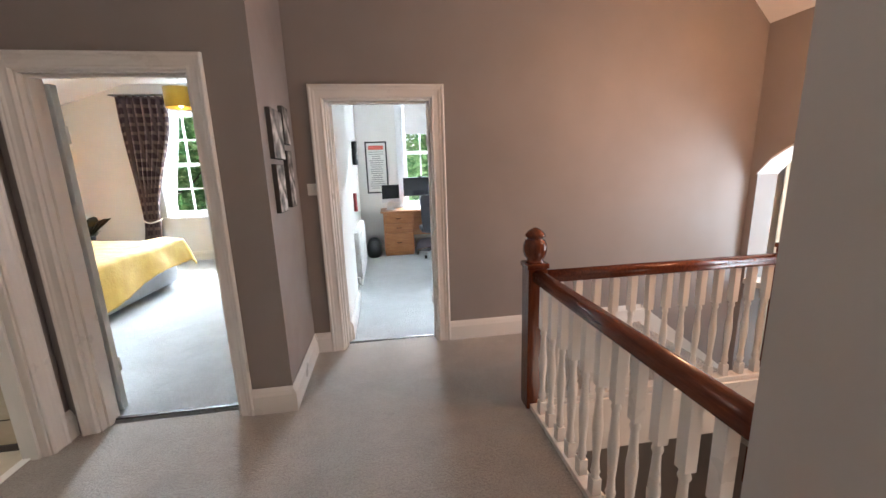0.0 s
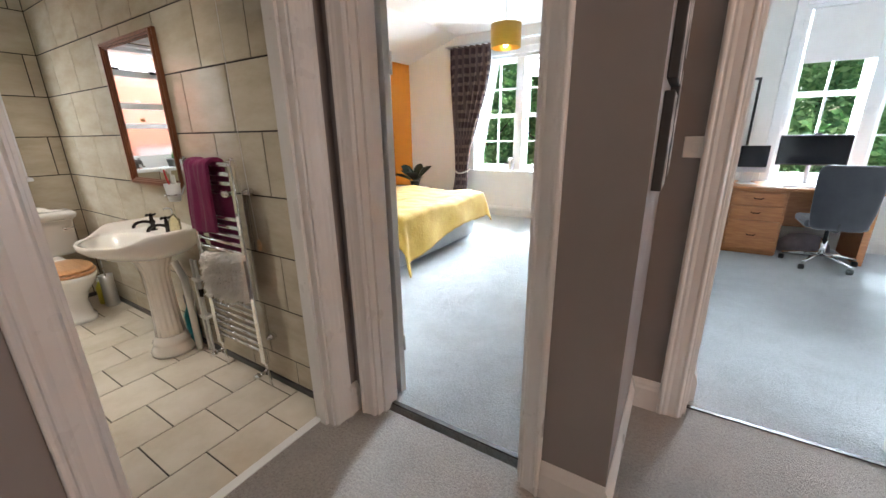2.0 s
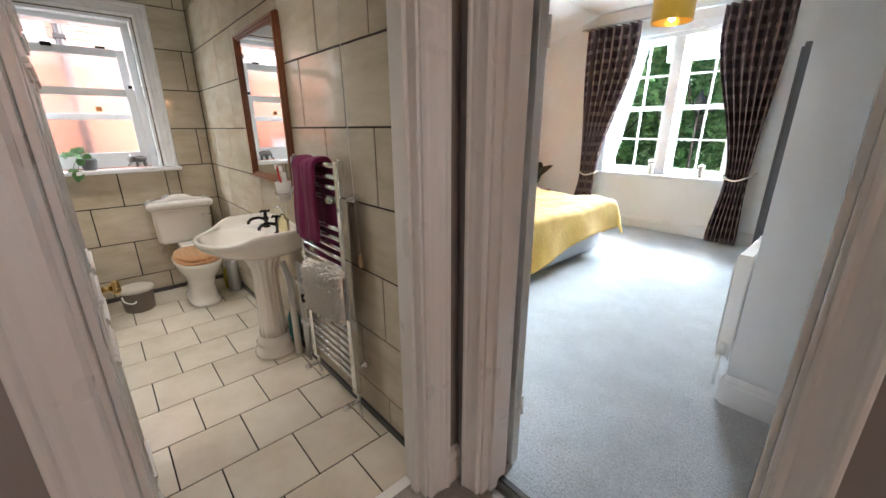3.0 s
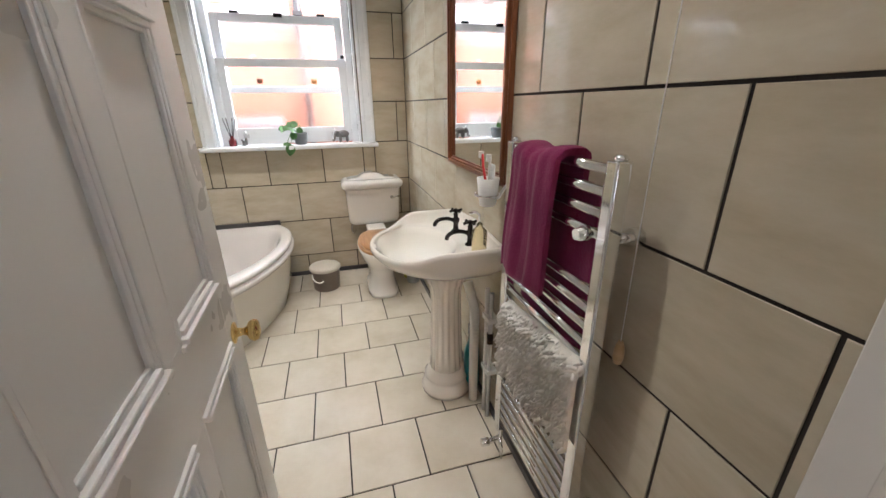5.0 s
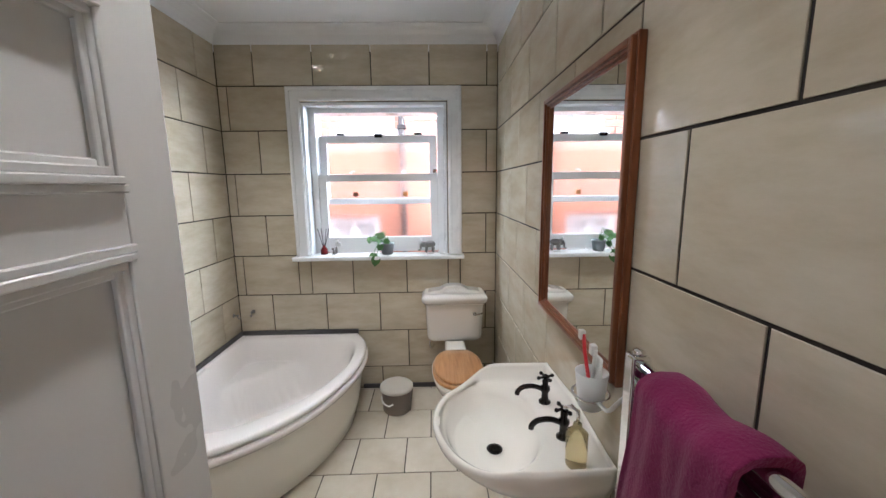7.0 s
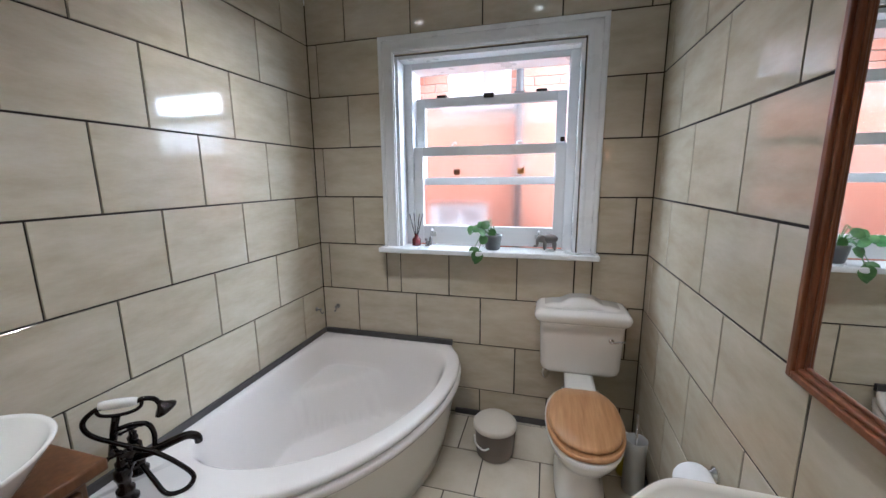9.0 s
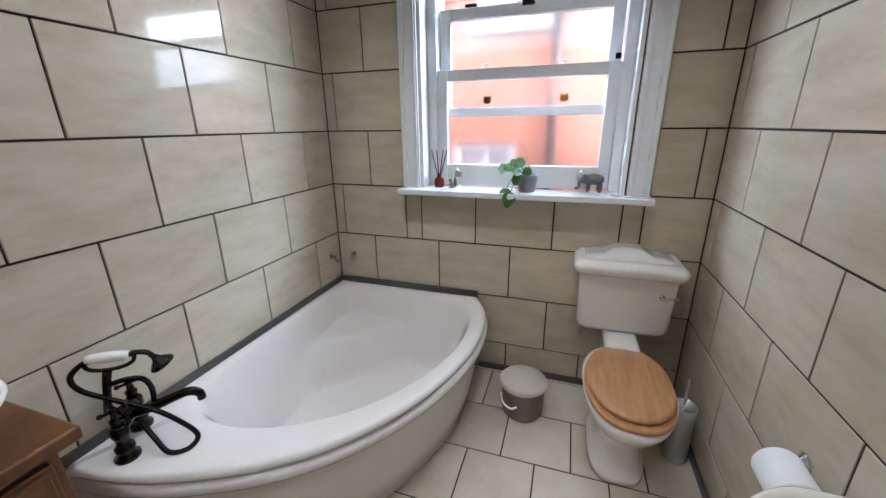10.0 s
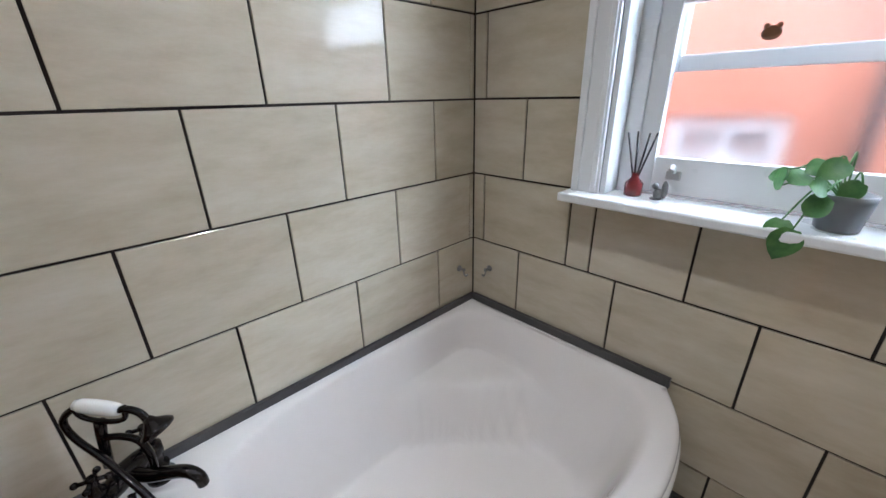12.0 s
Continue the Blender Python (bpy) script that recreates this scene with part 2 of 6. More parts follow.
def tree_leaf(name, a, b, through_share=0.7):
    m = material(name, a, 0.5, 0, Transmission_Weight=0.0)
    isl = node(m, "ShaderNodeNewGeometry").outputs["Random Per Island"]
    c = ramp(m, isl, (0.0, a), (1.0, b))
    to(m, c, "Base Color")
    t = node(m, "ShaderNodeBsdfTranslucent")
    link(m, c, t.inputs["Color"])
    mix = node(m, "ShaderNodeMixShader")
    mix.inputs[0].default_value = through_share
    link(m, m.node_tree.nodes["Principled BSDF"].outputs[0], mix.inputs[1])
    link(m, t.outputs[0], mix.inputs[2])
    link(m, mix.outputs[0], m.node_tree.nodes["Material Output"].inputs["Surface"])
    return m


SHAG_PILE = tree_leaf("cream_shag_pile", (0.90, 0.86, 0.79), (0.94, 0.91, 0.86), 0.3)
TREE_LEAF = tree_leaf("tree_leaves", (0.14, 0.31, 0.13), (0.36, 0.54, 0.24))
BARK = painted("bark", (0.07, 0.055, 0.042), (0.11, 0.09, 0.07), 0.9, 0.8)
GRASS = painted("grass", (0.05, 0.09, 0.025), (0.08, 0.13, 0.04), 0.95, 0.8)
BRICK = material("orange_red_brick", (0.5, 0.24, 0.17), 0.85)
to(BRICK, mixed(BRICK, noise_tex(BRICK, 40, 4), ramp(BRICK, random_value(BRICK), (0, (0.46, 0.20, 0.135)), (1, (0.58, 0.30, 0.22))), (0.62, 0.36, 0.28)), "Base Color")
bump(BRICK, noise_tex(BRICK, 120, 4), 0.4, 0.003)
RENDER_WALL = painted("orange_brick_face", (0.46, 0.185, 0.115), (0.52, 0.22, 0.145), 0.85, 0.5)
MORTAR = painted("pale_mortar", (0.46, 0.40, 0.35), (0.54, 0.48, 0.42), 0.95, 0.4)

# ---- builders ----


def thing(name, at, label, category, group="", kind="", turn=0):
    ob = new(name)
    ob.location, ob.rotation_euler = at, (0, 0, radians(turn))
    ob.empty_display_size = 0.1
    return tagged(ob, label, category, group, kind)


def root_of(ob):
    while ob.parent:
        ob = ob.parent
    return ob


def part(name, bm, mat, parent=None, label="", local=False):
    """Link a bmesh as one mesh; its vertices are in world metres, or in the thing's own when local."""
    bmesh.ops.recalc_face_normals(bm, faces=bm.faces)
    me = bpy.data.meshes.new(name)
    if parent and not local:
        bmesh.ops.translate(bm, verts=bm.verts, vec=-root_of(parent).location)
    bm.to_mesh(me)
    bm.free()
    me.materials.append(mat)
    ob = new(name, me)
    if parent:
        ob.parent = parent
    if label:
        ob["label"] = label
    return ob


def box(x0, x1, y0, y1, z0, z1, bevel=0.0, bm=None, seg=2):
    bm = bm or bmesh.new()
    xs, ys, zs = sorted((x0, x1)), sorted((y0, y1)), sorted((z0, z1))
    v = [bm.verts.new((x, y, z)) for z in zs for y in ys for x in xs]
    f = [bm.faces.new([v[i] for i in q]) for q in ((0, 2, 3, 1), (4, 5, 7, 6), (0, 1, 5, 4), (2, 6, 7, 3), (0, 4, 6, 2), (1, 3, 7, 5))]
    if bevel:
        edges = list({e for q in f for e in q.edges})
        made = bmesh.ops.bevel(bm, geom=edges, offset=bevel, segments=seg, affect="EDGES", profile=0.6)
        for q in made["faces"]:
            q.smooth = True
    return bm


def loft(loops, bm=None, cap0=True, cap1=True, ring=True, smooth=True):
    """Skin between loops of equal length."""
    bm = bm or bmesh.new()
    rows = [[bm.verts.new(p) for p in lp] for lp in loops]
    n = len(rows[0])
    for a, b in zip(rows, rows[1:]):
        for i in range(n if ring else n - 1):
            j = (i + 1) % n
            q = bm.faces.new((a[i], a[j], b[j], b[i]))
            q.smooth = smooth
    if cap0:
        bm.faces.new(rows[0][::-1])
    if cap1:
        bm.faces.new(rows[-1])
    return bm


def lathe(profile, at=(0, 0, 0), seg=28, bm=None, axis="z", flute=0, depth=0.0, cap=True):
    """Turn (radius, height) pairs about an axis through at."""
    loops = []
    for r, h in profile:
        lp = []
        for i in range(seg):
            a = 2 * math.pi * i / seg
            rr = r * (1 - depth * (0.5 + 0.5 * math.cos(a * flute))) if flute else r
            u, v = rr * math.cos(a), rr * math.sin(a)
            d = {"z": (u, v, h), "x": (h, u, v), "y": (u, h, v)}[axis]
            lp.append((at[0] + d[0], at[1] + d[1], at[2] + d[2]))
        loops.append(lp)
    return loft(loops, bm, cap, cap)


def curve_points(ctrl, steps=8, closed=False):
    """Catmull-Rom through the control points."""
    c = [Vector(p) for p in ctrl]
    n = len(c)
    out = []
    for i in range(n if closed else n - 1):
        if closed:
            p0, p1, p2, p3 = c[i - 1], c[i], c[(i + 1) % n], c[(i + 2) % n]
        else:
            p0, p1, p2, p3 = c[max(i - 1, 0)], c[i], c[i + 1], c[min(i + 2, n - 1)]
        for s in range(steps):
            t = s / steps
            out.append(0.5 * ((2 * p1) + (p2 - p0) * t + (2 * p0 - 5 * p1 + 4 * p2 - p3) * t * t + (3 * p1 - p0 - 3 * p2 + p3) * t ** 3))
    if not closed:
        out.append(c[-1])
    return out


def tube(points, radius, bm=None, seg=10, steps=0, radii=None):
    pts = curve_points(points, steps) if steps else [Vector(p) for p in points]
    loops, side = [], None
    for i, p in enumerate(pts):
        d = (pts[min(i + 1, len(pts) - 1)] - pts[max(i - 1, 0)]).normalized()
        if side is None:
            side = d.orthogonal().normalized()
        side = (side - d * side.dot(d)).normalized()
        up = d.cross(side)
        r = radius if radii is None else radii(i / max(1, len(pts) - 1))
        loops.append([p + (side * math.cos(a) + up * math.sin(a)) * r for a in (2 * math.pi * k / seg for k in range(seg))])
    return loft(loops, bm)


def blob(at, rx, ry, rz, bm=None, seg=16, rings=10):
    return loft([[(at[0] + rx * math.sin(t) * math.cos(a), at[1] + ry * math.sin(t) * math.sin(a), at[2] - rz * math.cos(t))
                  for a in (2 * math.pi * k / seg for k in range(seg))] for t in (math.pi * (0.02 + 0.96 * i / rings) for i in range(rings + 1))], bm)


def sheet(f, nu, nv, thick, bm=None):
    """A cloth of some thickness: f(u, v) gives a point, u and v from 0 to 1."""
    bm = bm or bmesh.new()
    g = [[Vector(f(i / nu, j / nv)) for j in range(nv + 1)] for i in range(nu + 1)]

    def normal(i, j):
        a = g[min(i + 1, nu)][j] - g[max(i - 1, 0)][j]
        b = g[i][min(j + 1, nv)] - g[i][max(j - 1, 0)]
        n = a.cross(b)
        return n.normalized() if n.length > 1e-9 else Vector((0, 0, 1))
    top = [[bm.verts.new(g[i][j] + normal(i, j) * thick / 2) for j in range(nv + 1)] for i in range(nu + 1)]
    bot = [[bm.verts.new(g[i][j] - normal(i, j) * thick / 2) for j in range(nv + 1)] for i in range(nu + 1)]
    for i in range(nu):
        for j in range(nv):
            for s in (top, bot):
                bm.faces.new((s[i][j], s[i + 1][j], s[i + 1][j + 1], s[i][j + 1])).smooth = True
    for i in range(nu):
        for j in (0, nv):
            bm.faces.new((top[i][j], top[i + 1][j], bot[i + 1][j], bot[i][j]))
    for j in range(nv):
        for i in (0, nu):
            bm.faces.new((top[i][j], top[i][j + 1], bot[i][j + 1], bot[i][j]))
    return bm


def profile_run(profile, a, b, out, bm=None):
    """A moulding: (depth, height) pairs drawn from a to b, depth along out, height along z."""
    a, b, out = Vector(a), Vector(b), Vector(out)
    return loft([[p + out * d + Vector((0, 0, h)) for d, h in profile] for p in (a, b)], bm, smooth=False)


def structure(name, bm, mat, label, category):
    ob = part(name, bm, mat)
    return tagged(ob, label, category, "", "structure")


def boxes(*rows):
    bm = bmesh.new()
    for r in rows:
        box(*r, bm=bm)
    return bm


# ---- large structure ----
HALL_H, BED_H, OFF_H, BATH_H = 2.75, 2.88, 2.75, 2.66
structure("floor_landing", boxes((-1.57, 1.16, -1.25, 2.63, -0.25, 0), (-0.27, 1.16, 2.63, 3.44, -0.25, 0), (1.16, 2.55, 2.31, 3.44, -0.25, 0)), CARPET_HALL, "grey-beige twist-pile carpet on the landing", "carpet")
structure("floor_bedroom", boxes((-4.75, -0.4, 2.69, 7.5, -0.25, 0)), CARPET_BED, "pale grey fitted carpet of the bedroom", "carpet")
structure("floor_office", boxes((-0.15, 2.8, 3.45, 7.5, -0.25, 0)), CARPET_BED, "pale grey fitted carpet of the office", "carpet")
floor_bath = structure("floor_bathroom", boxes((-4.75, -1.575, 0.45, 2.6, -0.25, -0.004)), GROUT, "cream square ceramic tiles with dark grout", "floor")
structure("trim_threshold_1", box(-1.33, -0.59, 2.675, 2.70, -0.002, 0.006, 0.002), TRIM_GREY, "dark metal carpet bar in the bedroom doorway", "threshold")
structure("trim_threshold_2", box(-0.03, 0.72, 3.425, 3.45, -0.002, 0.006, 0.002), TRIM_GREY, "dark metal carpet bar in the office doorway", "threshold")
structure("trim_threshold_3", box(-1.60, -1.555, 1.63, 2.40, -0.003, 0.004, 0.0015), WHITE_PLASTIC, "pale sealing strip between tiles and carpet", "threshold")

# wall between landing and bathroom, with its doorway
structure("wall_landing_west", boxes((-1.598, -1.47, -1.25, 1.61, 0, HALL_H), (-1.598, -1.47, 1.61, 2.42, 1.955, HALL_H), (-1.598, -1.47, 2.42, 2.57, 0, HALL_H)), WALL_TAUPE, "taupe painted landing wall around the bathroom doorway", "wall")
wall_bath_east = structure("wall_bathroom_east", boxes((-1.612, -1.602, 0.535, 1.56, 0, BATH_H), (-1.612, -1.602, 1.56, 2.47, 2.03, BATH_H), (-1.612, -1.602, 2.47, 2.50, 0, BATH_H)), WALL_CREAM, "cream tiled bathroom wall beside the door", "wall")
# wall between landing and bedroom, partition and chimney breast
structure("wall_landing_north", boxes((-1.598, -1.35, 2.572, 2.72, 0, HALL_H), (-1.35, -0.57, 2.572, 2.72, 1.95, HALL_H), (-0.57, -0.27, 2.572, 2.72, 0, HALL_H), (-0.45, -0.27, 2.72, 3.33, 0, HALL_H)), WALL_TAUPE, "grey-taupe painted wall and pier beside the bedroom door", "wall")
structure("wall_partition", boxes((-0.45, -0.272, 3.332, 3.91, 0, BED_H), (-0.45, 0.0, 3.472, 3.91, 0, BED_H), (-0.85, 0.0, 3.91, 4.47, 0, BED_H), (-0.85, -0.1, 4.47, 7.4, 0, BED_H)), WALL_WHITE, "white painted partition between bedroom and office", "wall")
structure("wall_office_south", boxes((-0.27, -0.05, 3.33, 3.47, 0, HALL_H), (-0.05, 0.74, 3.33, 3.47, 1.935, HALL_H), (0.74, 3.75, 3.33, 3.47, -3.0, HALL_H)), WALL_TAUPE, "taupe painted wall above the stairs, lit warm and daylit", "wall")
structure("wall_bath_bedroom", boxes((-4.75, -1.60, 2.51, 2.72, 0, BED_H)), WALL_WHITE, "white painted wall between bathroom and bedroom", "wall")
structure("wall_office_east", boxes((2.7, 2.85, 3.47, 7.5, 0, OFF_H)), WALL_WHITE, "white painted office wall", "wall")
structure("wall_garden", boxes((-4.8, -3.30, 7.4, 7.68, -0.2, 3), (-3.30, -1.74, 7.4, 7.68, -0.2, 0.76), (-3.30, -1.74, 7.4, 7.68, 2.52, 3), (-1.74, 0.68, 7.4, 7.68, -0.2, 3),
                               (0.68, 2.14, 7.4, 7.68, -0.2, 0.76), (0.68, 2.14, 7.4, 7.68, 2.64, 3), (2.14, 2.85, 7.4, 7.68, -0.2, 3)), WALL_WHITE, "white painted outer wall with two wide sash windows", "wall")
structure("wall_bedroom_west", boxes((-4.8, -4.62, 2.72, 7.4, 0, 2.54)), WALL_ORANGE, "burnt-orange painted feature wall behind the bed", "wall")
bath_south = structure("wall_bathroom_south", boxes((-4.75, -1.60, 0.38, 0.52, 0, BATH_H)), GROUT, "cream glazed ceramic wall tiles with dark grout", "wall")
bath_north = structure("wall_bathroom_north", boxes((-4.605, -1.602, 2.5095, 2.5099, 0, 2.6), (-4.608, -1.615, 2.503, 2.509, 0.0, 2.6)), GROUT, "cream glazed ceramic wall tiles with dark grout", "wall")
bath_west = structure("wall_bathroom_west", boxes((-4.86, -4.608, 0.52, 1.095, -0.2, BATH_H), (-4.86, -4.608, 1.095, 2.135, -0.2, 1.055), (-4.86, -4.608, 1.095, 2.135, 2.185, BATH_H), (-4.86, -4.608, 2.135, 2.51, -0.2, BATH_H)), GROUT, "cream glazed ceramic wall tiles around the sash window", "wall")

# landing: wall end by the balustrade, south and east sides
structure("wall_landing_east", boxes((1.0, 1.16, -1.25, 0.9, -3.0, HALL_H)), WALL_PALE, "pale grey painted wall end beside the balustrade", "wall")
structure("wall_landing_south", boxes((-1.6, 3.75, -1.4, -1.25, -3.0, HALL_H)), WALL_TAUPE, "taupe painted end wall of the landing", "wall")


def arch_wall():
    """East stair wall: solid above a low arch, open below to a window bay."""
    bm = bmesh.new()
    n = 14
    pts = []
    for i in range(n + 1):
        y = 3.26 - (3.26 - 1.66) * i / n
        pts.append((y, 1.30 + 0.36 * math.sin(math.pi * i / n) ** 0.7))
    for x0, x1 in ((3.55, 3.75),):
        for (ya, za), (yb, zb) in zip(pts, pts[1:]):
            loft([[(x0, ya, za), (x1, ya, za), (x1, yb, zb), (x0, yb, zb)], [(x0, ya, HALL_H), (x1, ya, HALL_H), (x1, yb, HALL_H), (x0, yb, HALL_H)]], bm, smooth=False)
    box(3.55, 3.75, 3.26, 3.33, -3, HALL_H, bm=bm)
    box(3.55, 3.75, -1.25, 1.66, -3, HALL_H, bm=bm)
    box(3.55, 3.75, 1.66, 3.26, -3, -0.55, bm=bm)
    return bm, pts


_bm, ARCH = arch_wall()
structure("wall_stairs_east", _bm, WALL_TAUPE, "pinkish taupe stair wall above a white arched recess", "wall")
_bm = bmesh.new()
for (ya, za), (yb, zb) in zip(ARCH, ARCH[1:]):
    loft([[(3.535, ya, za - 0.003), (3.752, ya, za - 0.003), (3.752, yb, zb - 0.003), (3.535, yb, zb - 0.003)], [(3.535, ya, za + 0.05), (3.549, ya, za + 0.05), (3.549, yb, zb + 0.05), (3.535, yb, zb + 0.05)]][:1] * 1 +
         [[(3.535, ya, za - 0.02), (3.752, ya, za - 0.02), (3.752, yb, zb - 0.02), (3.535, yb, zb - 0.02)]], _bm, smooth=False)
structure("trim_arch", _bm, GLOSS, "white painted lining of the arched recess", "trim")
structure("wall_stair_bay", boxes((4.6, 4.7, 1.4, 3.5, -3, 2.2), (3.75, 4.6, 3.33, 3.45, -3, 2.2), (3.75, 4.6, 1.45, 1.55, -3, 2.2)), WALL_WHITE, "white painted bay behind the arch", "wall")
structure("ceiling_stair_bay", boxes((3.76, 4.7, 1.45, 3.45, 2.2, 2.3)), CEIL, "white painted bay ceiling", "ceiling")
structure("floor_stairwell", boxes((1.16, 4.7, -1.25, 3.45, -3.1, -2.9)), WALL_CREAM, "pale hall floor below the stairwell", "floor")

structure("ceiling_landing", boxes((-1.6, 3.3, -1.4, 3.47, HALL_H, HALL_H + 0.1)), CEIL, "white painted landing ceiling", "ceiling")
structure("ceiling_landing_slope", loft([[(3.29, y, HALL_H + 0.06), (3.29, y, HALL_H), (3.56, y, 2.48), (3.72, y, 2.48), (3.72, y, HALL_H + 0.06)] for y in (-1.25, 3.33)], smooth=False), CEIL, "white painted sloping eaves ceiling over the stairs", "ceiling")
structure("ceiling_bedroom", loft([[(-4.7, y, 2.54), (-4.62, y, 2.54), (-3.6, y, BED_H), (-0.4, y, BED_H), (-0.4, y, 3.0), (-4.7, y, 3.0)] for y in (2.7, 7.42)], smooth=False), CEIL, "white painted bedroom ceiling sloping down to the eaves", "ceiling")
structure("ceiling_office", boxes((-0.45, 2.85, 3.47, 7.45, OFF_H, OFF_H + 0.1)), CEIL, "white painted office ceiling", "ceiling")
structure("ceiling_bathroom", boxes((-4.75, -1.6, 0.4, 2.6, BATH_H, BATH_H + 0.1)), CEIL, "white painted bathroom ceiling with downlights", "ceiling")
COVE = [(0.0, -0.14)] + [(0.13 * (1 - math.cos(a)), -0.14 + 0.135 * math.sin(a)) for a in (radians(15 * k) for k in range(1, 7))] + [(0.13, 0.0), (0.0, 0.0)]
_bm = profile_run(COVE, (-4.608, 0.52, BATH_H), (-1.612, 0.52, BATH_H), (0, 1, 0))
profile_run(COVE, (-4.608, 2.503, BATH_H), (-1.612, 2.503, BATH_H), (0, -1, 0), _bm)
profile_run(COVE, (-4.608, 0.52, BATH_H), (-4.608, 2.503, BATH_H), (1, 0, 0), _bm)
structure("trim_coving", _bm, CEIL, "white plaster coving round the bathroom ceiling", "coving")

# skirting boards
SKIRT = [(0, 0), (0.022, 0), (0.022, 0.115), (0.017, 0.128), (0.014, 0.140), (0.008, 0.152), (0.004, 0.160), (0, 0.160)]


def skirting(n, *runs):
    bm = bmesh.new()
    for a, b, out in runs:
        profile_run(SKIRT, (*a, 0), (*b, 0), (*out, 0), bm)
    return structure("baseboard_%d" % n, bm, GLOSS, "white gloss moulded skirting board", "skirting")


skirting(1, ((-0.499, 2.571), (-0.2692, 2.571), (0, -1)), ((-0.269, 2.5475), (-0.269, 3.329), (1, 0)), ((-0.269, 3.329), (-0.14, 3.329), (0, -1)))
skirting(2, ((0.83, 3.329), (2.58, 3.329), (0, -1)))
skirting(3, ((-1.469, -1.25), (-1.469, 1.515), (1, 0)), ((0.999, -1.25), (0.999, 0.9), (-1, 0)))
skirting(4, ((-4.6, 7.399), (-0.86, 7.399), (0, -1)), ((-0.851, 3.91), (-0.851, 7.38), (-1, 0)), ((-0.85, 3.909), (-0.45, 3.909), (0, -1)))
skirting(5, ((-0.08, 7.399), (2.68, 7.399), (0, -1)), ((0.001, 3.5), (0.001, 4.47), (1, 0)), ((-0.1, 4.471), (0.0, 4.471), (0, 1)), ((-0.099, 4.49), (-0.099, 7.38), (1, 0)))
skirting(6, ((-1.469, 2.50), (-1.469, 2.57), (1, 0)))


# doorways: lining, stop and moulded architrave; its section from the outer edge inwards, as breadth and thickness
ARCHITRAVE = [(0.0, 0.0), (0.0, 0.022), (0.004, 0.027), (0.011, 0.029), (0.018, 0.027), (0.023, 0.022), (0.028, 0.021), (0.033, 0.022), (0.040, 0.020), (0.048, 0.017), (0.078, 0.0155), (0.084, 0.0175), (0.091, 0.0175), (0.096, 0.014), (0.100, 0.010), (0.100, 0.0)]


def door_frame(n, axis, face, out, lo, hi, head, depth, label, width=0.105, behind=True):
    """An opening from lo to hi in a wall along axis; face is the wall's front plane, out the way it faces."""
    root = thing("doorway_%d" % n, (0, 0, 0), label, "door frame", "", "structure")

    def put(a0, a1, d0, d1, z0, z1, bevel, bm=None):
        p0, p1 = face + out * d0, face + out * d1
        return box(a0, a1, p0, p1, z0, z1, bevel, bm) if axis == "x" else box(p0, p1, a0, a1, z0, z1, bevel, bm)
    section = [(a * width / 0.1, th) for a, th in ARCHITRAVE]
    t = 0.022
    for nm, (a0, a1, z0, z1) in (("jamb", (lo - t, lo, 0, head)), ("jamb", (hi, hi + t, 0, head)), ("head", (lo - t, hi + t, head, head + t))):
        part(nm, put(a0, a1, 0.0015, -depth, z0, z1, 0.002), GLOSS, root)
    for nm, (a0, a1, z0, z1) in (("door_stop", (lo + 0.001, lo + 0.016, 0.001, head - 0.001)), ("door_stop", (hi - 0.016, hi - 0.001, 0.001, head - 0.001)), ("door_stop", (lo + 0.016, hi - 0.016, head - 0.016, head - 0.001))):
        part(nm, put(a0, a1, -0.035, -0.075, z0, z1, 0.002), GLOSS, root)
    r = 0.010
    for d, way in ((0.0, 1),) + (((depth, -1),) if behind else ()):
        base = face - out * d
        o = out * way

        def at(a, th, z):
            p = base + o * (0.002 + th)
            return (a, p, z) if axis == "x" else (p, a, z)
        top = head + r + width
        for e, k in ((lo - r - width, 1), (hi + r + width, -1)):
            part("architrave", loft([[at(e + k * a, th, 0.001) for a, th in section], [at(e + k * a, th, top - a) for a, th in section]], smooth=False), GLOSS, root)
        part("architrave", loft([[at(lo - r - width + a, th, top - a) for a, th in section], [at(hi + r + width - a, th, top - a) for a, th in section]], smooth=False), GLOSS, root)
    return root


door_frame(1, "y", -1.47, 1, 1.63, 2.40, 1.935, 0.128, "white gloss moulded frame of the bathroom doorway", 0.10, False)
door_frame(2, "x", 2.572, -1, -1.33, -0.59, 1.925, 0.148, "white gloss moulded frame of the bedroom doorway", 0.08)
door_frame(3, "x", 3.33, -1, -0.03, 0.72, 1.915, 0.14, "white gloss moulded frame of the office doorway", 0.10)


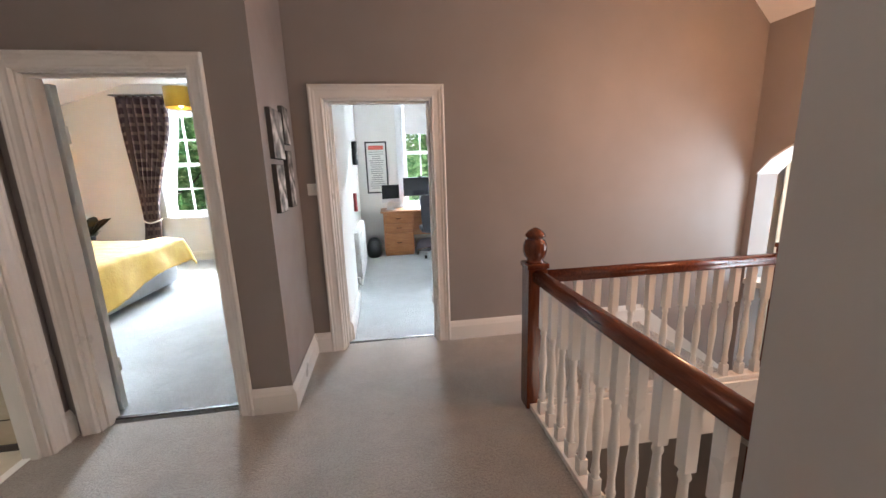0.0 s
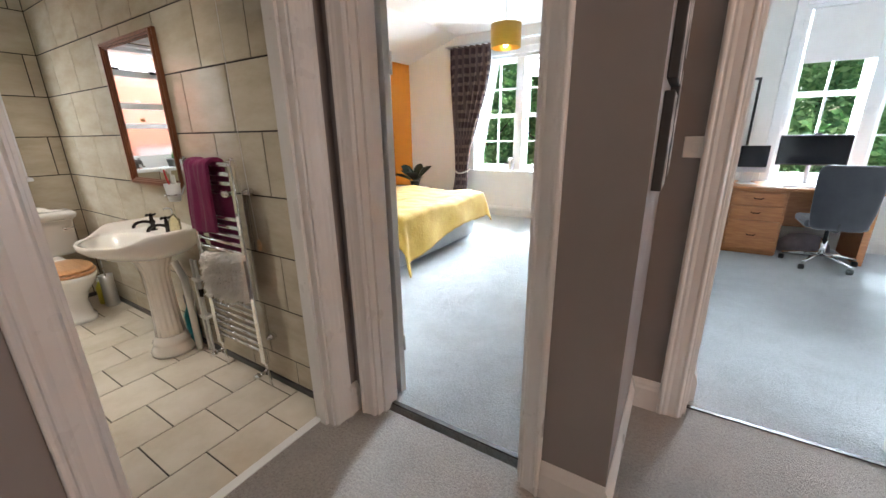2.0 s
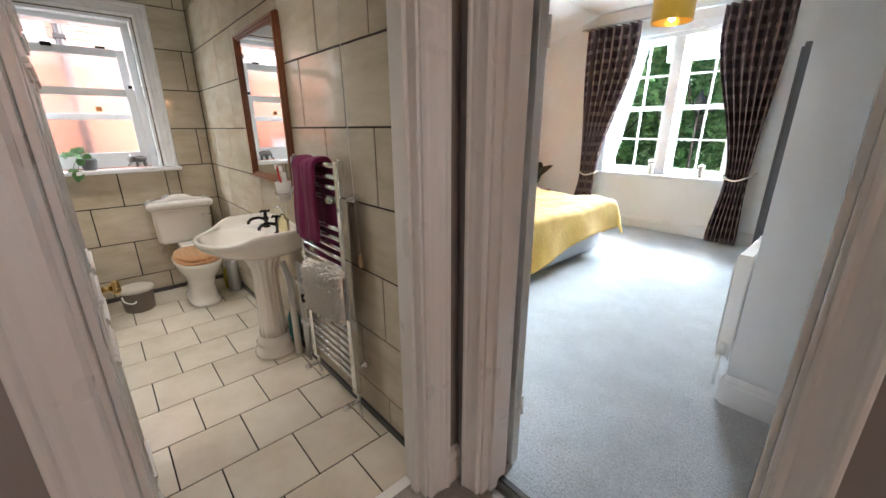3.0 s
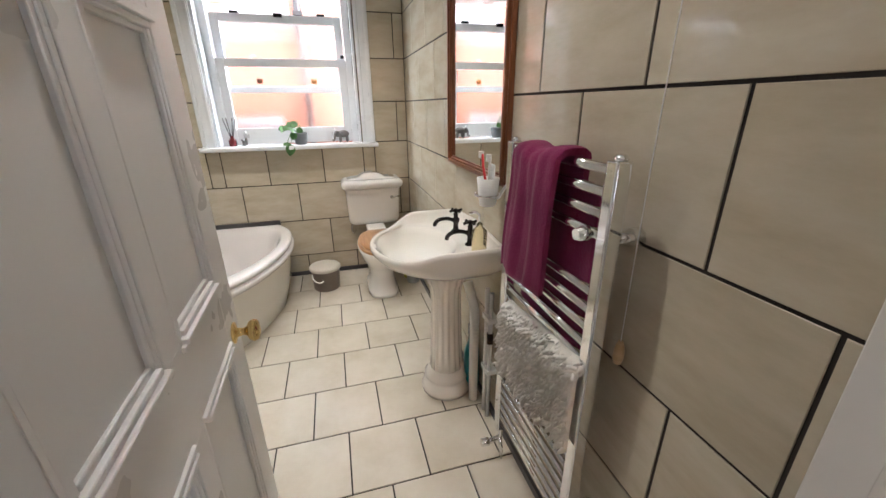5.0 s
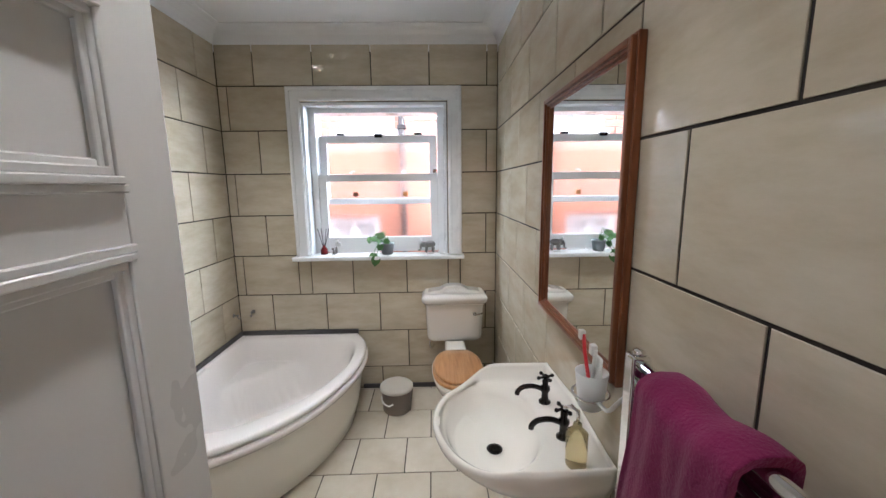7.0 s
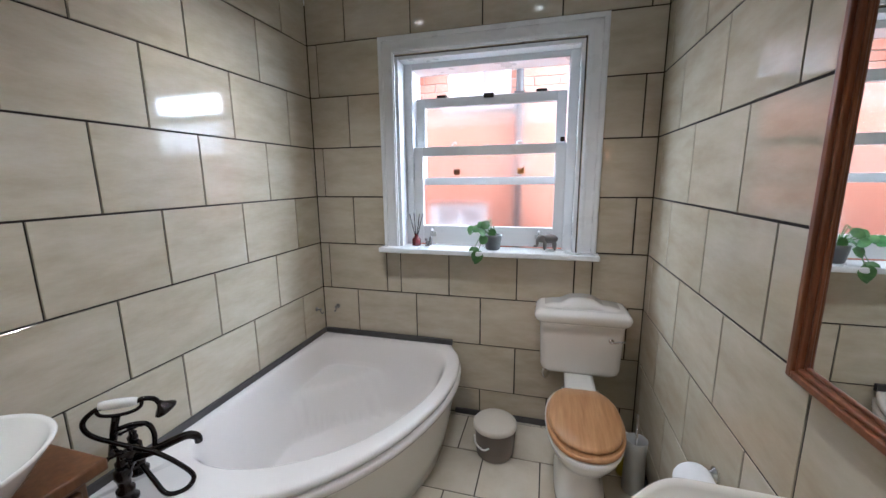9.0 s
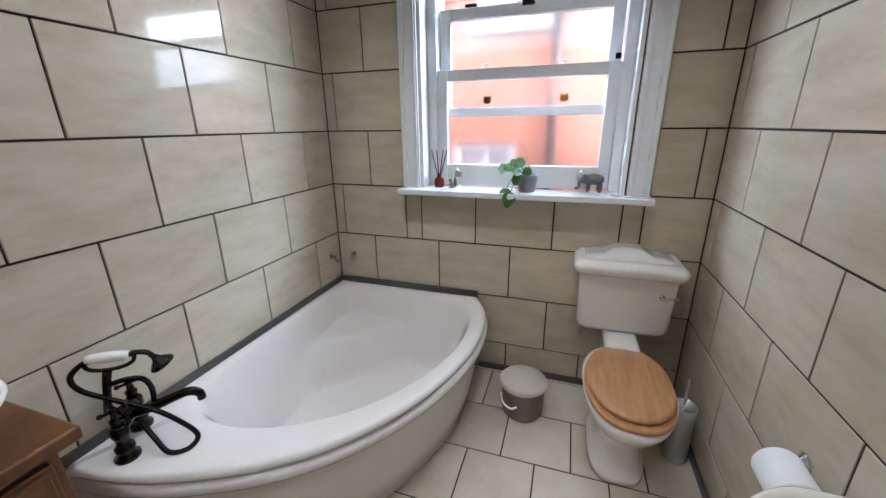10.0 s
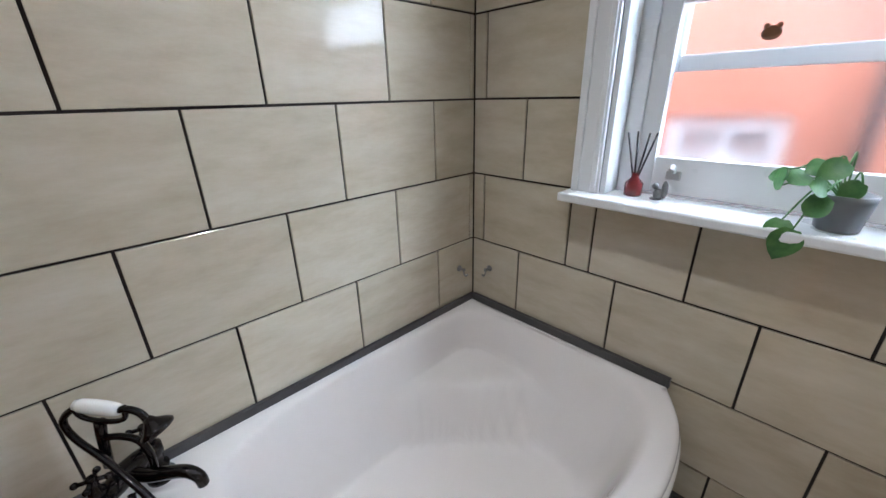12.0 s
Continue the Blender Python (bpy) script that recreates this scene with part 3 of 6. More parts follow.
def panel_door(name, hinge, angle, width, height, label, knob=True, flip=1, hinges=True):
    """A four-panel door about its hinge; at angle 0 it lies along +x. flip: the side on which it stands clear of its hinge line."""
    root = thing(name, (hinge[0], hinge[1], 0.008), label, "door", "", "structure", angle)
    th = 0.038
    y0 = 0 if flip > 0 else -th
    stile, rails = 0.105, ((0.0, 0.20), (0.82, 0.985), (1.495, 1.59), (height - 0.115, height))
    bm = box(0.003, stile, y0, y0 + th, 0, height, 0.003)
    box(width - stile, width - 0.003, y0, y0 + th, 0, height, 0.003, bm)
    for z0, z1 in rails:
        box(stile, width - stile, y0 + 0.0005, y0 + th - 0.0005, z0, z1, 0.002, bm)
    mid = width / 2
    for z0, z1 in tuple((a[1], b[0]) for a, b in zip(rails, rails[1:])):
        box(mid - 0.032, mid + 0.032, y0 + 0.0008, y0 + th - 0.0008, z0, z1, 0.002, bm)
    leaf = part("leaf", bm, GLOSS, root, local=True)
    for xa, xb in ((stile, mid - 0.032), (mid + 0.032, width - stile)):
        for z0, z1 in tuple((a[1], b[0]) for a, b in zip(rails, rails[1:])):
            part("panel", box(xa - 0.004, xb + 0.004, y0 + 0.013, y0 + th - 0.013, z0 - 0.004, z1 + 0.004), GLOSS, leaf, local=True)
            bm = bmesh.new()
            for side in (y0, y0 + th):
                s = 1 if side == y0 else -1
                for w, d in ((-0.014, -0.007), (-0.004, -0.011), (0.007, -0.004), (0.016, 0.005)):
                    e = w + 0.011
                    up = 0.35 * d + 0.003
                    for bx, d in zip(((xa + w, xa + e, z0 + w, z1 - w), (xb - e, xb - w, z0 + w, z1 - w), (xa + e, xb - e, z0 + w, z0 + e), (xa + e, xb - e, z1 - e, z1 - w)), (up, up, d, d)):
                        box(bx[0], bx[1], side + s * 0.014, side + s * d, bx[2], bx[3], 0.002, bm, 1)
            part("panel_moulding", bm, GLOSS, leaf, local=True)
    if knob:
        for side, s in ((y0, -1), (y0 + th, 1)):
            k = part("door_knob", lathe([(0.026, 0.0), (0.027, s * 0.004), (0.012, s * 0.008), (0.009, s * 0.022), (0.012, s * 0.030), (0.023, s * 0.036), (0.028, s * 0.046), (0.024, s * 0.056), (0.010, s * 0.060)], (width - 0.062, side, 0.832), 20, axis="y"), BRASS, root, "polished brass door knob", local=True)
    if hinges:
        for z in (0.25, height - 0.30):
            part("hinge", lathe([(0.007, 0), (0.007, 0.09)], (0.0, y0 if flip < 0 else y0 + th, z), 10), GLOSS, root, local=True)
    return root


panel_door("door_1", (-1.617, 1.645), 181.8, 0.755, 1.915, "white painted six-panel bathroom door standing open", flip=1)
panel_door("door_2", (-1.334, 2.765), 172, 0.735, 1.905, "white painted bedroom door standing wide open", flip=-1)
panel_door("door_3", (0.724, 3.515), 8, 0.735, 1.895, "white painted office door standing wide open", flip=1)


hinged = bpy.data.objects["doorway_2"]
for z in (0.21, 1.58):
    part("hinge_leaf", box(-1.3295, -1.3265, 2.640, 2.700, z, z + 0.10, 0.001), GLOSS, hinged, "painted butt hinge")

# ---- windows ----
def sash(root, axis, c, u0, u1, z0, z1, glass, rail=0.045, bottom=0.06, bars=(0, 0), th=0.035):
    """One sash in the plane c, from u0 to u1; bars: glazing bars across and up."""
    def b(a0, a1, y0, y1, bev=0.003, bm=None, t=th):
        return box(a0, a1, c - t / 2, c + t / 2, y0, y1, bev, bm) if axis == "x" else box(c - t / 2, c + t / 2, a0, a1, y0, y1, bev, bm)
    bm = b(u0, u0 + rail, z0, z1)
    b(u1 - rail, u1, z0, z1, bm=bm)
    b(u0 + rail, u1 - rail, z0, z0 + bottom, bm=bm)
    b(u0 + rail, u1 - rail, z1 - rail, z1, bm=bm)
    s = part("sash", bm, SASH, root)
    n, m = bars
    iu0, iu1, iz0, iz1 = u0 + rail, u1 - rail, z0 + bottom, z1 - rail
    for k in range(n):
        u = iu0 + (iu1 - iu0) * (k + 1) / (n + 1)
        part("glazing_bar", b(u - 0.011, u + 0.011, iz0, iz1, 0.002, t=th * 0.8), SASH, s)
    for k in range(m):
        z = iz0 + (iz1 - iz0) * (k + 1) / (m + 1)
        part("glazing_bar", b(iu0, iu1, z - 0.011, z + 0.011, 0.002, t=th * 0.78), SASH, s)
    for i in range(n + 1):
        for j in range(m + 1):
            ua, ub = iu0 + (iu1 - iu0) * i / (n + 1), iu0 + (iu1 - iu0) * (i + 1) / (n + 1)
            za, zb = iz0 + (iz1 - iz0) * j / (m + 1), iz0 + (iz1 - iz0) * (j + 1) / (m + 1)
            p = part("pane", b(ua, ub, za, zb, 0, t=0.004), glass, s)
            p.visible_shadow = False
    return s


def garden_window(n, x0, x1, z0, z1, mid, label, bars):
    root = thing("window_%d" % n, (0, 0, 0), label, "window", "", "structure")
    bm = box(x0, x0 + 0.05, 7.41, 7.64, z0, z1, 0.003)
    box(x1 - 0.05, x1, 7.41, 7.64, z0, z1, 0.003, bm)
    box(x0 + 0.05, x1 - 0.05, 7.41, 7.64, z1 - 0.05, z1, 0.003, bm)
    box(x0 + 0.05, x1 - 0.05, 7.41, 7.64, z0, z0 + 0.03, 0.003, bm)
    part("window_frame", bm, SASH, root)
    c = (x0 + x1) / 2
    part("mullion", box(c - 0.065, c + 0.065, 7.42, 7.62, z0 + 0.03, z1 - 0.05, 0.006), SASH, root)
    part("window_sill", box(x0 - 0.06, x1 + 0.06, 7.33, 7.45, z0 - 0.03, z0 + 0.002, 0.006), SASH, root)
    bm = box(x0 - 0.09, x0, 7.378, 7.4085, z0 - 0.02, z1 + 0.09, 0.006)
    box(x1, x1 + 0.09, 7.378, 7.4085, z0 - 0.02, z1 + 0.09, 0.006, bm)
    box(x0, x1, 7.380, 7.4085, z1, z1 + 0.09, 0.006, bm)
    part("architrave", bm, SASH, root)
    for a, b in ((x0 + 0.055, c - 0.07), (c + 0.07, x1 - 0.055)):
        sash(root, "x", 7.575, a, b, mid - 0.02, z1 - 0.055, GLASS, bars=bars)
        sash(root, "x", 7.53, a, b, z0 + 0.032, mid + 0.025, GLASS, bars=bars)
    return root


garden_window(1, -3.29, -1.75, 0.765, 2.51, 1.62, "wide white double sash window with small panes, in the bedroom", (1, 1))
garden_window(2, 0.69, 2.13, 0.765, 2.63, 1.72, "wide white double sash window with small panes, in the office", (1, 1))

bw = thing("window_3", (-4.7, 1.615, 1.06), "white sash window with frosted panes, both sashes part open", "window", "", "structure")
bm = box(-4.855, -4.602, 1.097, 1.115, 1.08, 2.183, 0.002)
box(-4.855, -4.602, 2.115, 2.133, 1.08, 2.183, 0.002, bm)
box(-4.855, -4.602, 1.115, 2.115, 2.163, 2.183, 0.002, bm)
box(-4.85, -4.695, 1.115, 1.165, 1.08, 2.163, 0.003, bm)
box(-4.85, -4.695, 2.065, 2.115, 1.08, 2.163, 0.003, bm)
box(-4.85, -4.695, 1.165, 2.065, 2.128, 2.163, 0.003, bm)
part("window_frame", bm, SASH, bw)
bm = bmesh.new()
for a, b, th in ((0.0, 0.098, 0.016), (0.006, 0.030, 0.028), (0.072, 0.090, 0.022)):
    box(-4.600, -4.600 + th, 1.00 + a, 1.00 + b, 1.084, 2.29 - a, 0.003, bm)
    box(-4.600, -4.600 + th, 2.24 - b, 2.24 - a, 1.084, 2.29 - a, 0.003, bm)
    box(-4.600, -4.6005 + th, 1.00 + a, 2.24 - a, 2.29 - b, 2.29 - a, 0.003, bm)
part("architrave", bm, SASH, bw)
part("window_sill", box(-4.70, -4.52, 0.985, 2.255, 1.052, 1.083, 0.008), SASH, bw)
sash(bw, "y", -4.775, 1.17, 2.06, 1.455, 1.975, FROST, 0.055, 0.045)
sash(bw, "y", -4.725, 1.165, 2.065, 1.088, 1.685, FROST, 0.055, 0.115)
for y in (1.283, 1.932):
    lift = part("sash_lift", box(-4.712, -4.7005, y - 0.022, y + 0.022, 1.135, 1.165, 0.004), SILVER, bw, "dull silver sash lift")
    part("finger_hook", tube([(-4.702, y, 1.160), (-4.692, y, 1.176), (-4.678, y, 1.180), (-4.670, y, 1.170)], 0.008, steps=4, seg=8), SILVER, lift)
for y in (1.40, 1.79):
    part("sash_stop", tube([(-4.75, y, 1.684), (-4.75, y, 1.70), (-4.748, y + 0.012, 1.707), (-4.748, y + 0.03, 1.706)], 0.004, steps=3, seg=8), SILVER, bw)
for y in (1.33, 1.92):
    part("sash_hook", box(-4.80, -4.76, y - 0.03, y + 0.03, 1.976, 1.992, 0.004), BRONZE, bw)
part("sash_bolt", box(-4.70, -4.685, 2.03, 2.055, 1.69, 1.715, 0.003), BRONZE, bw)
part("sash_fastener", box(-4.80, -4.745, 1.59, 1.65, 1.958, 1.985, 0.004), BRONZE, bw)

# ---- bathroom ----
def smooth_step(a, b, t):
    t = max(0.0, min(1.0, (t - a) / (b - a)))
    return t * t * (3 - 2 * t)


# corner bath: straight against two walls, bowed front
BATH_C = Vector((-3.95, 0.98, 0))
_front = curve_points([(-4.593, 1.43, 0), (-4.44, 1.515, 0), (-4.24, 1.550, 0), (-4.02, 1.538, 0), (-3.80, 1.480, 0), (-3.60, 1.390, 0), (-3.42, 1.262, 0), (-3.28, 1.100, 0), (-3.18, 0.915, 0), (-3.115, 0.73, 0), (-3.08, 0.526, 0)], 6)
_wall = [Vector((-3.08 - (4.593 - 3.08) * k / 18, 0.526, 0)) for k in range(1, 19)] + [Vector((-4.593, 0.526 + (1.43 - 0.526) * k / 10, 0)) for k in range(1, 10)]
BATH_OUT = _front + _wall


def bath_loop(inset, z, taper=0.0):
    """The outline drawn in by inset metres, and further at the tap end by taper."""
    out = []
    n = len(BATH_OUT)
    for i, p in enumerate(BATH_OUT):
        d = (BATH_OUT[(i + 1) % n] - BATH_OUT[i - 1]).normalized()
        nrm = Vector((d.y, -d.x, 0))
        if nrm.dot(BATH_C - p) < 0:
            nrm = -nrm
        q = p + nrm * inset
        if taper:
            q = q.lerp(BATH_C, taper * smooth_step(-3.45, -3.05, p.x))
        out.append(Vector((q.x, q.y, z)))
    return out


_inner = curve_points([(-4.50, 0.605, 0), (-4.25, 0.578, 0), (-3.85, 0.575, 0), (-3.55, 0.600, 0), (-3.40, 0.69, 0), (-3.375, 0.86, 0), (-3.43, 1.04, 0), (-3.55, 1.21, 0), (-3.70, 1.33, 0), (-3.88, 1.415, 0), (-4.06, 1.462, 0), (-4.26, 1.470, 0), (-4.43, 1.43, 0), (-4.525, 1.32, 0), (-4.55, 1.10, 0), (-4.55, 0.80, 0)], 8, True)


def basin_loop(s, z, shift=0.0):
    """The inside of the tub at height z, by angle about its middle."""
    out = []
    n = len(_inner)
    for p in BATH_OUT:
        d = (p - BATH_C).normalized()
        best = 0.5
        for i in range(n):
            a, b = _inner[i] - BATH_C, _inner[(i + 1) % n] - BATH_C
            e = b - a
            den = d.x * e.y - d.y * e.x
            if abs(den) < 1e-9:
                continue
            t = (a.x * e.y - a.y * e.x) / den
            w = (a.x * d.y - a.y * d.x) / den
            if t > 0 and -1e-6 <= w <= 1 + 1e-6:
                best = t
        out.append(Vector((BATH_C.x + d.x * best * s + shift, BATH_C.y + d.y * best * s, z)))
    return out


bath = thing("corner_bath", (-3.95, 1.0, 0), "white acrylic corner bath with a bowed front panel", "bath")

def tub_loop(k, z):
    """The inside of the tub, with a moulded seat across the walls' corner."""
    out = []
    for p in basin_loop(k, z):
        e = (p.x + 4.6) + (p.y - 0.53)
        seat = 0.315 - 0.03 * e - 0.26 * smooth_step(0.62, 0.77, e)
        out.append(Vector((p.x, p.y, 0.5 * (z + seat + math.hypot(z - seat, 0.012)))))
    return out


def well(k):
    """Height of the tub's inside at the share k of its outline: steep sides, rounded foot, nearly flat floor."""
    return 0.070 + 0.010 * k + 0.382 * smooth_step(0.70, 1.01, k) ** 1.15


rim = loft([bath_loop(0.014, 0.388), bath_loop(0.002, 0.392), bath_loop(-0.004, 0.404), bath_loop(-0.003, 0.420), bath_loop(0.004, 0.428), bath_loop(0.016, 0.430), bath_loop(0.019, 0.433), bath_loop(0.016, 0.437), bath_loop(0.008, 0.441), bath_loop(0.005, 0.452), bath_loop(0.010, 0.464), bath_loop(0.020, 0.469), bath_loop(0.034, 0.469), basin_loop(1.02, 0.466), basin_loop(1.0, 0.461)]
           + [tub_loop(k, well(k)) for k in [0.99 - 0.018 * i for i in range(50)]], cap0=False)
part("tub", rim, ACRYLIC, bath)
part("bath_panel", loft([bath_loop(0.105, 0.0), bath_loop(0.085, 0.02), bath_loop(0.062, 0.14), bath_loop(0.040, 0.26), bath_loop(0.026, 0.36), bath_loop(0.022, 0.392)], cap0=False, cap1=False), BISQUE, bath, "ivory bowed bath panel")
part("plug_hole", lathe([(0.030, 0), (0.032, 0.003), (0.024, 0.005), (0.008, 0.003)], (-3.85, 1.0, 0.067), 20), CHROME, bath)
structure("trim_bath_seal", boxes((-4.590, -3.08, 0.532, 0.547, 0.462, 0.498), (-4.598, -4.579, 0.547, 1.432, 0.462, 0.498)), TRIM_GREY, "dark grey sealing strip where the bath meets the tiles", "trim")
structure("trim_floor_strip", boxes((-4.598, -4.585, 1.45, 2.488, 0.0, 0.034), (-4.585, -1.62, 2.486, 2.499, 0.0, 0.034), (-3.06, -1.62, 0.532, 0.545, 0.0, 0.034)), TRIM_GREY, "dark grey strip at the foot of the tiled walls", "trim")

# bath mixer with hand shower, on the bath's tap end
mix = thing("bath_shower_mixer", (-3.17, 0.74, 0.468), "dark bronze bath mixer with cradle hand shower and hose", "tap")
for y in (0.665, 0.805):
    part("tap_leg", lathe([(0.034, 0.0), (0.034, 0.010), (0.022, 0.022), (0.026, 0.034), (0.026, 0.044), (0.017, 0.052), (0.020, 0.078), (0.024, 0.085), (0.024, 0.112), (0.014, 0.12)], (-3.17, y, 0.467), 20), BRONZE, mix)
    head = part("tap_head", lathe([(0.015, 0.0), (0.017, 0.02), (0.010, 0.028), (0.008, 0.05), (0.012, 0.054), (0.008, 0.06)], (-3.17, y, 0.587), 16), BRONZE, mix)
    bm = bmesh.new()
    for a in range(4):
        c, s = math.cos(a * math.pi / 2 + 0.5), math.sin(a * math.pi / 2 + 0.5)
        tube([(-3.17, y, 0.636), (-3.17 + 0.025 * c, y + 0.025 * s, 0.636)], 0.005, bm, 8)
        blob((-3.17 + 0.030 * c, y + 0.030 * s, 0.636), 0.008, 0.008, 0.008, bm, 10, 6)
    part("cross_handle", bm, BRONZE, head)
part("mixer_body", tube([(-3.17, 0.655, 0.568), (-3.17, 0.70, 0.572), (-3.17, 0.735, 0.575), (-3.17, 0.77, 0.572), (-3.17, 0.815, 0.568)], 0.02, seg=14, radii=lambda t: 0.017 + 0.012 * math.sin(math.pi * t)), BRONZE, mix)
part("spout", tube([(-3.18, 0.74, 0.572), (-3.24, 0.745, 0.580), (-3.30, 0.75, 0.600), (-3.345, 0.753, 0.610), (-3.372, 0.755, 0.598), (-3.376, 0.755, 0.575)], 0.014, steps=5, seg=12, radii=lambda t: 0.017 - 0.004 * t), BRONZE, mix)
part("riser", tube([(-3.165, 0.735, 0.585), (-3.175, 0.735, 0.64), (-3.185, 0.735, 0.69), (-3.195, 0.735, 0.725)], 0.009, seg=10, radii=lambda t: 0.011 + 0.005 * math.sin(9 * t) ** 2), BRONZE, mix)
part("diverter_arm", tube([(-3.185, 0.735, 0.675), (-3.23, 0.735, 0.682), (-3.27, 0.735, 0.672), (-3.285, 0.735, 0.635), (-3.282, 0.735, 0.585)], 0.008, steps=5), BRONZE, mix)
part("cradle", tube([(-3.145, 0.735, 0.760), (-3.155, 0.735, 0.738), (-3.19, 0.735, 0.727), (-3.235, 0.735, 0.728), (-3.262, 0.735, 0.742), (-3.268, 0.735, 0.772)], 0.006, steps=4), BRONZE, mix)
hs = part("hand_shower", tube([(-3.255, 0.735, 0.762), (-3.275, 0.735, 0.765), (-3.30, 0.735, 0.757), (-3.312, 0.735, 0.738)], 0.008, steps=4), BRONZE, mix)
part("grip", tube([(-3.155, 0.735, 0.772), (-3.17, 0.735, 0.771), (-3.205, 0.735, 0.768), (-3.24, 0.735, 0.764), (-3.256, 0.735, 0.762)], 0.015, seg=14, radii=lambda t: 0.012 + 0.005 * math.sin(math.pi * t)), PORCELAIN, hs, "white porcelain grip")
rose = lathe([(0.008, 0.0), (0.014, -0.012), (0.030, -0.026), (0.036, -0.034), (0.034, -0.040), (0.010, -0.041)], (0, 0, 0), 20)
bmesh.ops.rotate(rose, verts=rose.verts, matrix=Euler((0, radians(28), 0)).to_matrix())
bmesh.ops.translate(rose, verts=rose.verts, vec=(-3.312, 0.735, 0.742))
part("shower_rose", rose, BRONZE, hs)
part("hose", tube([(-3.156, 0.735, 0.772), (-3.11, 0.735, 0.768), (-3.075, 0.74, 0.735), (-3.09, 0.745, 0.690), (-3.16, 0.76, 0.645), (-3.25, 0.79, 0.605), (-3.31, 0.81, 0.56), (-3.36, 0.83, 0.50), (-3.335, 0.85, 0.473), (-3.285, 0.85, 0.478), (-3.25, 0.82, 0.52), (-3.215, 0.78, 0.562)], 0.008, steps=7, seg=8), BRONZE, mix)
# turned across the bath's corner, the handset set back over the body
MIX_TURN = Matrix.Translation((-3.232, 0.634, 0)) @ Matrix.Rotation(radians(-48), 4, "Z") @ Matrix.Translation((3.17, -0.735, 0))
for ob in (mix, *mix.children):
    for sub in ((ob, *ob.children) if ob != mix else ()):
        if sub.name.split(".")[0] in ("riser", "diverter_arm", "cradle", "hand_shower", "grip", "shower_rose"):
            sub.data.transform(Matrix.Translation((0.036, 0, 0.008)))
        sub.data.transform(Matrix.Translation((-3.17, 0.74, 0.468)).inverted() @ MIX_TURN @ Matrix.Translation((-3.17, 0.74, 0.468)))


# toilet
def oval(cx, cy, z, front, back, half, n=40, power=2.3):
    out = []
    for k in range(n):
        a = 2 * math.pi * k / n
        c, s = math.cos(a), math.sin(a)
        u = (abs(c) ** (2 / power)) * (1 if c > 0 else -1)
        v = (abs(s) ** (2 / power)) * (1 if s > 0 else -1)
        out.append((cx + u * (front if u > 0 else back), cy + v * half, z))
    return out


wc = thing("toilet", (-4.2, 2.17, 0), "white close-coupled period toilet with wooden seat, lid down", "toilet")
TY = 2.172
part("pan", loft([oval(-4.20, TY, 0.0, 0.235, 0.22, 0.115, power=3.2), oval(-4.20, TY, 0.03, 0.235, 0.22, 0.115, power=3.2), oval(-4.20, TY, 0.045, 0.215, 0.21, 0.100, power=3.0), oval(-4.20, TY, 0.16, 0.20, 0.21, 0.092, power=2.8),
                  oval(-4.18, TY, 0.24, 0.24, 0.22, 0.115), oval(-4.15, TY, 0.31, 0.30, 0.24, 0.150), oval(-4.12, TY, 0.37, 0.312, 0.26, 0.166), oval(-4.11, TY, 0.395, 0.312, 0.27, 0.170), oval(-4.11, TY, 0.402, 0.298, 0.26, 0.158)]), PORCELAIN, wc)
part("shelf", box(-4.52, -4.27, TY - 0.075, TY + 0.075, 0.36, 0.455, 0.02), PORCELAIN, wc)
part("seat_ring", loft([oval(-4.07, TY, 0.403, 0.258, 0.235, 0.160), oval(-4.07, TY, 0.408, 0.265, 0.24, 0.166), oval(-4.07, TY, 0.419, 0.265, 0.24, 0.166), oval(-4.07, TY, 0.424, 0.259, 0.235, 0.161)]), OAK_SEAT, wc)
part("seat_lid", loft([oval(-4.075, TY, 0.426, 0.238, 0.225, 0.150), oval(-4.075, TY, 0.430, 0.244, 0.23, 0.156), oval(-4.075, TY, 0.441, 0.244, 0.23, 0.156), oval(-4.075, TY, 0.448, 0.232, 0.22, 0.146), oval(-4.075, TY, 0.451, 0.15, 0.13, 0.09)]), OAK_SEAT, wc)
for y in (-0.07, 0.07):
    part("seat_hinge", lathe([(0.008, -0.02), (0.008, 0.02)], (-4.305, TY + y, 0.43), 10, axis="y"), CHROME, wc)


def rect_loop(x0, x1, y0, y1, z, r, n=6):
    out = []
    for cx, cy, a0 in ((x1 - r, y1 - r, 0), (x0 + r, y1 - r, 90), (x0 + r, y0 + r, 180), (x1 - r, y0 + r, 270)):
        for k in range(n + 1):
            a = radians(a0 + 90 * k / n)
            out.append((cx + r * math.cos(a), cy + r * math.sin(a), z))
    return out


cis = part("cistern", loft([rect_loop(-4.585, -4.42, 1.995, 2.345, 0.455, 0.03), rect_loop(-4.588, -4.405, 1.975, 2.368, 0.475, 0.035), rect_loop(-4.588, -4.40, 1.970, 2.372, 0.50, 0.03), rect_loop(-4.588, -4.395, 1.963, 2.380, 0.70, 0.03),
                             rect_loop(-4.588, -4.392, 1.960, 2.384, 0.735, 0.03), rect_loop(-4.588, -4.385, 1.952, 2.392, 0.745, 0.03)]), PORCELAIN, wc)
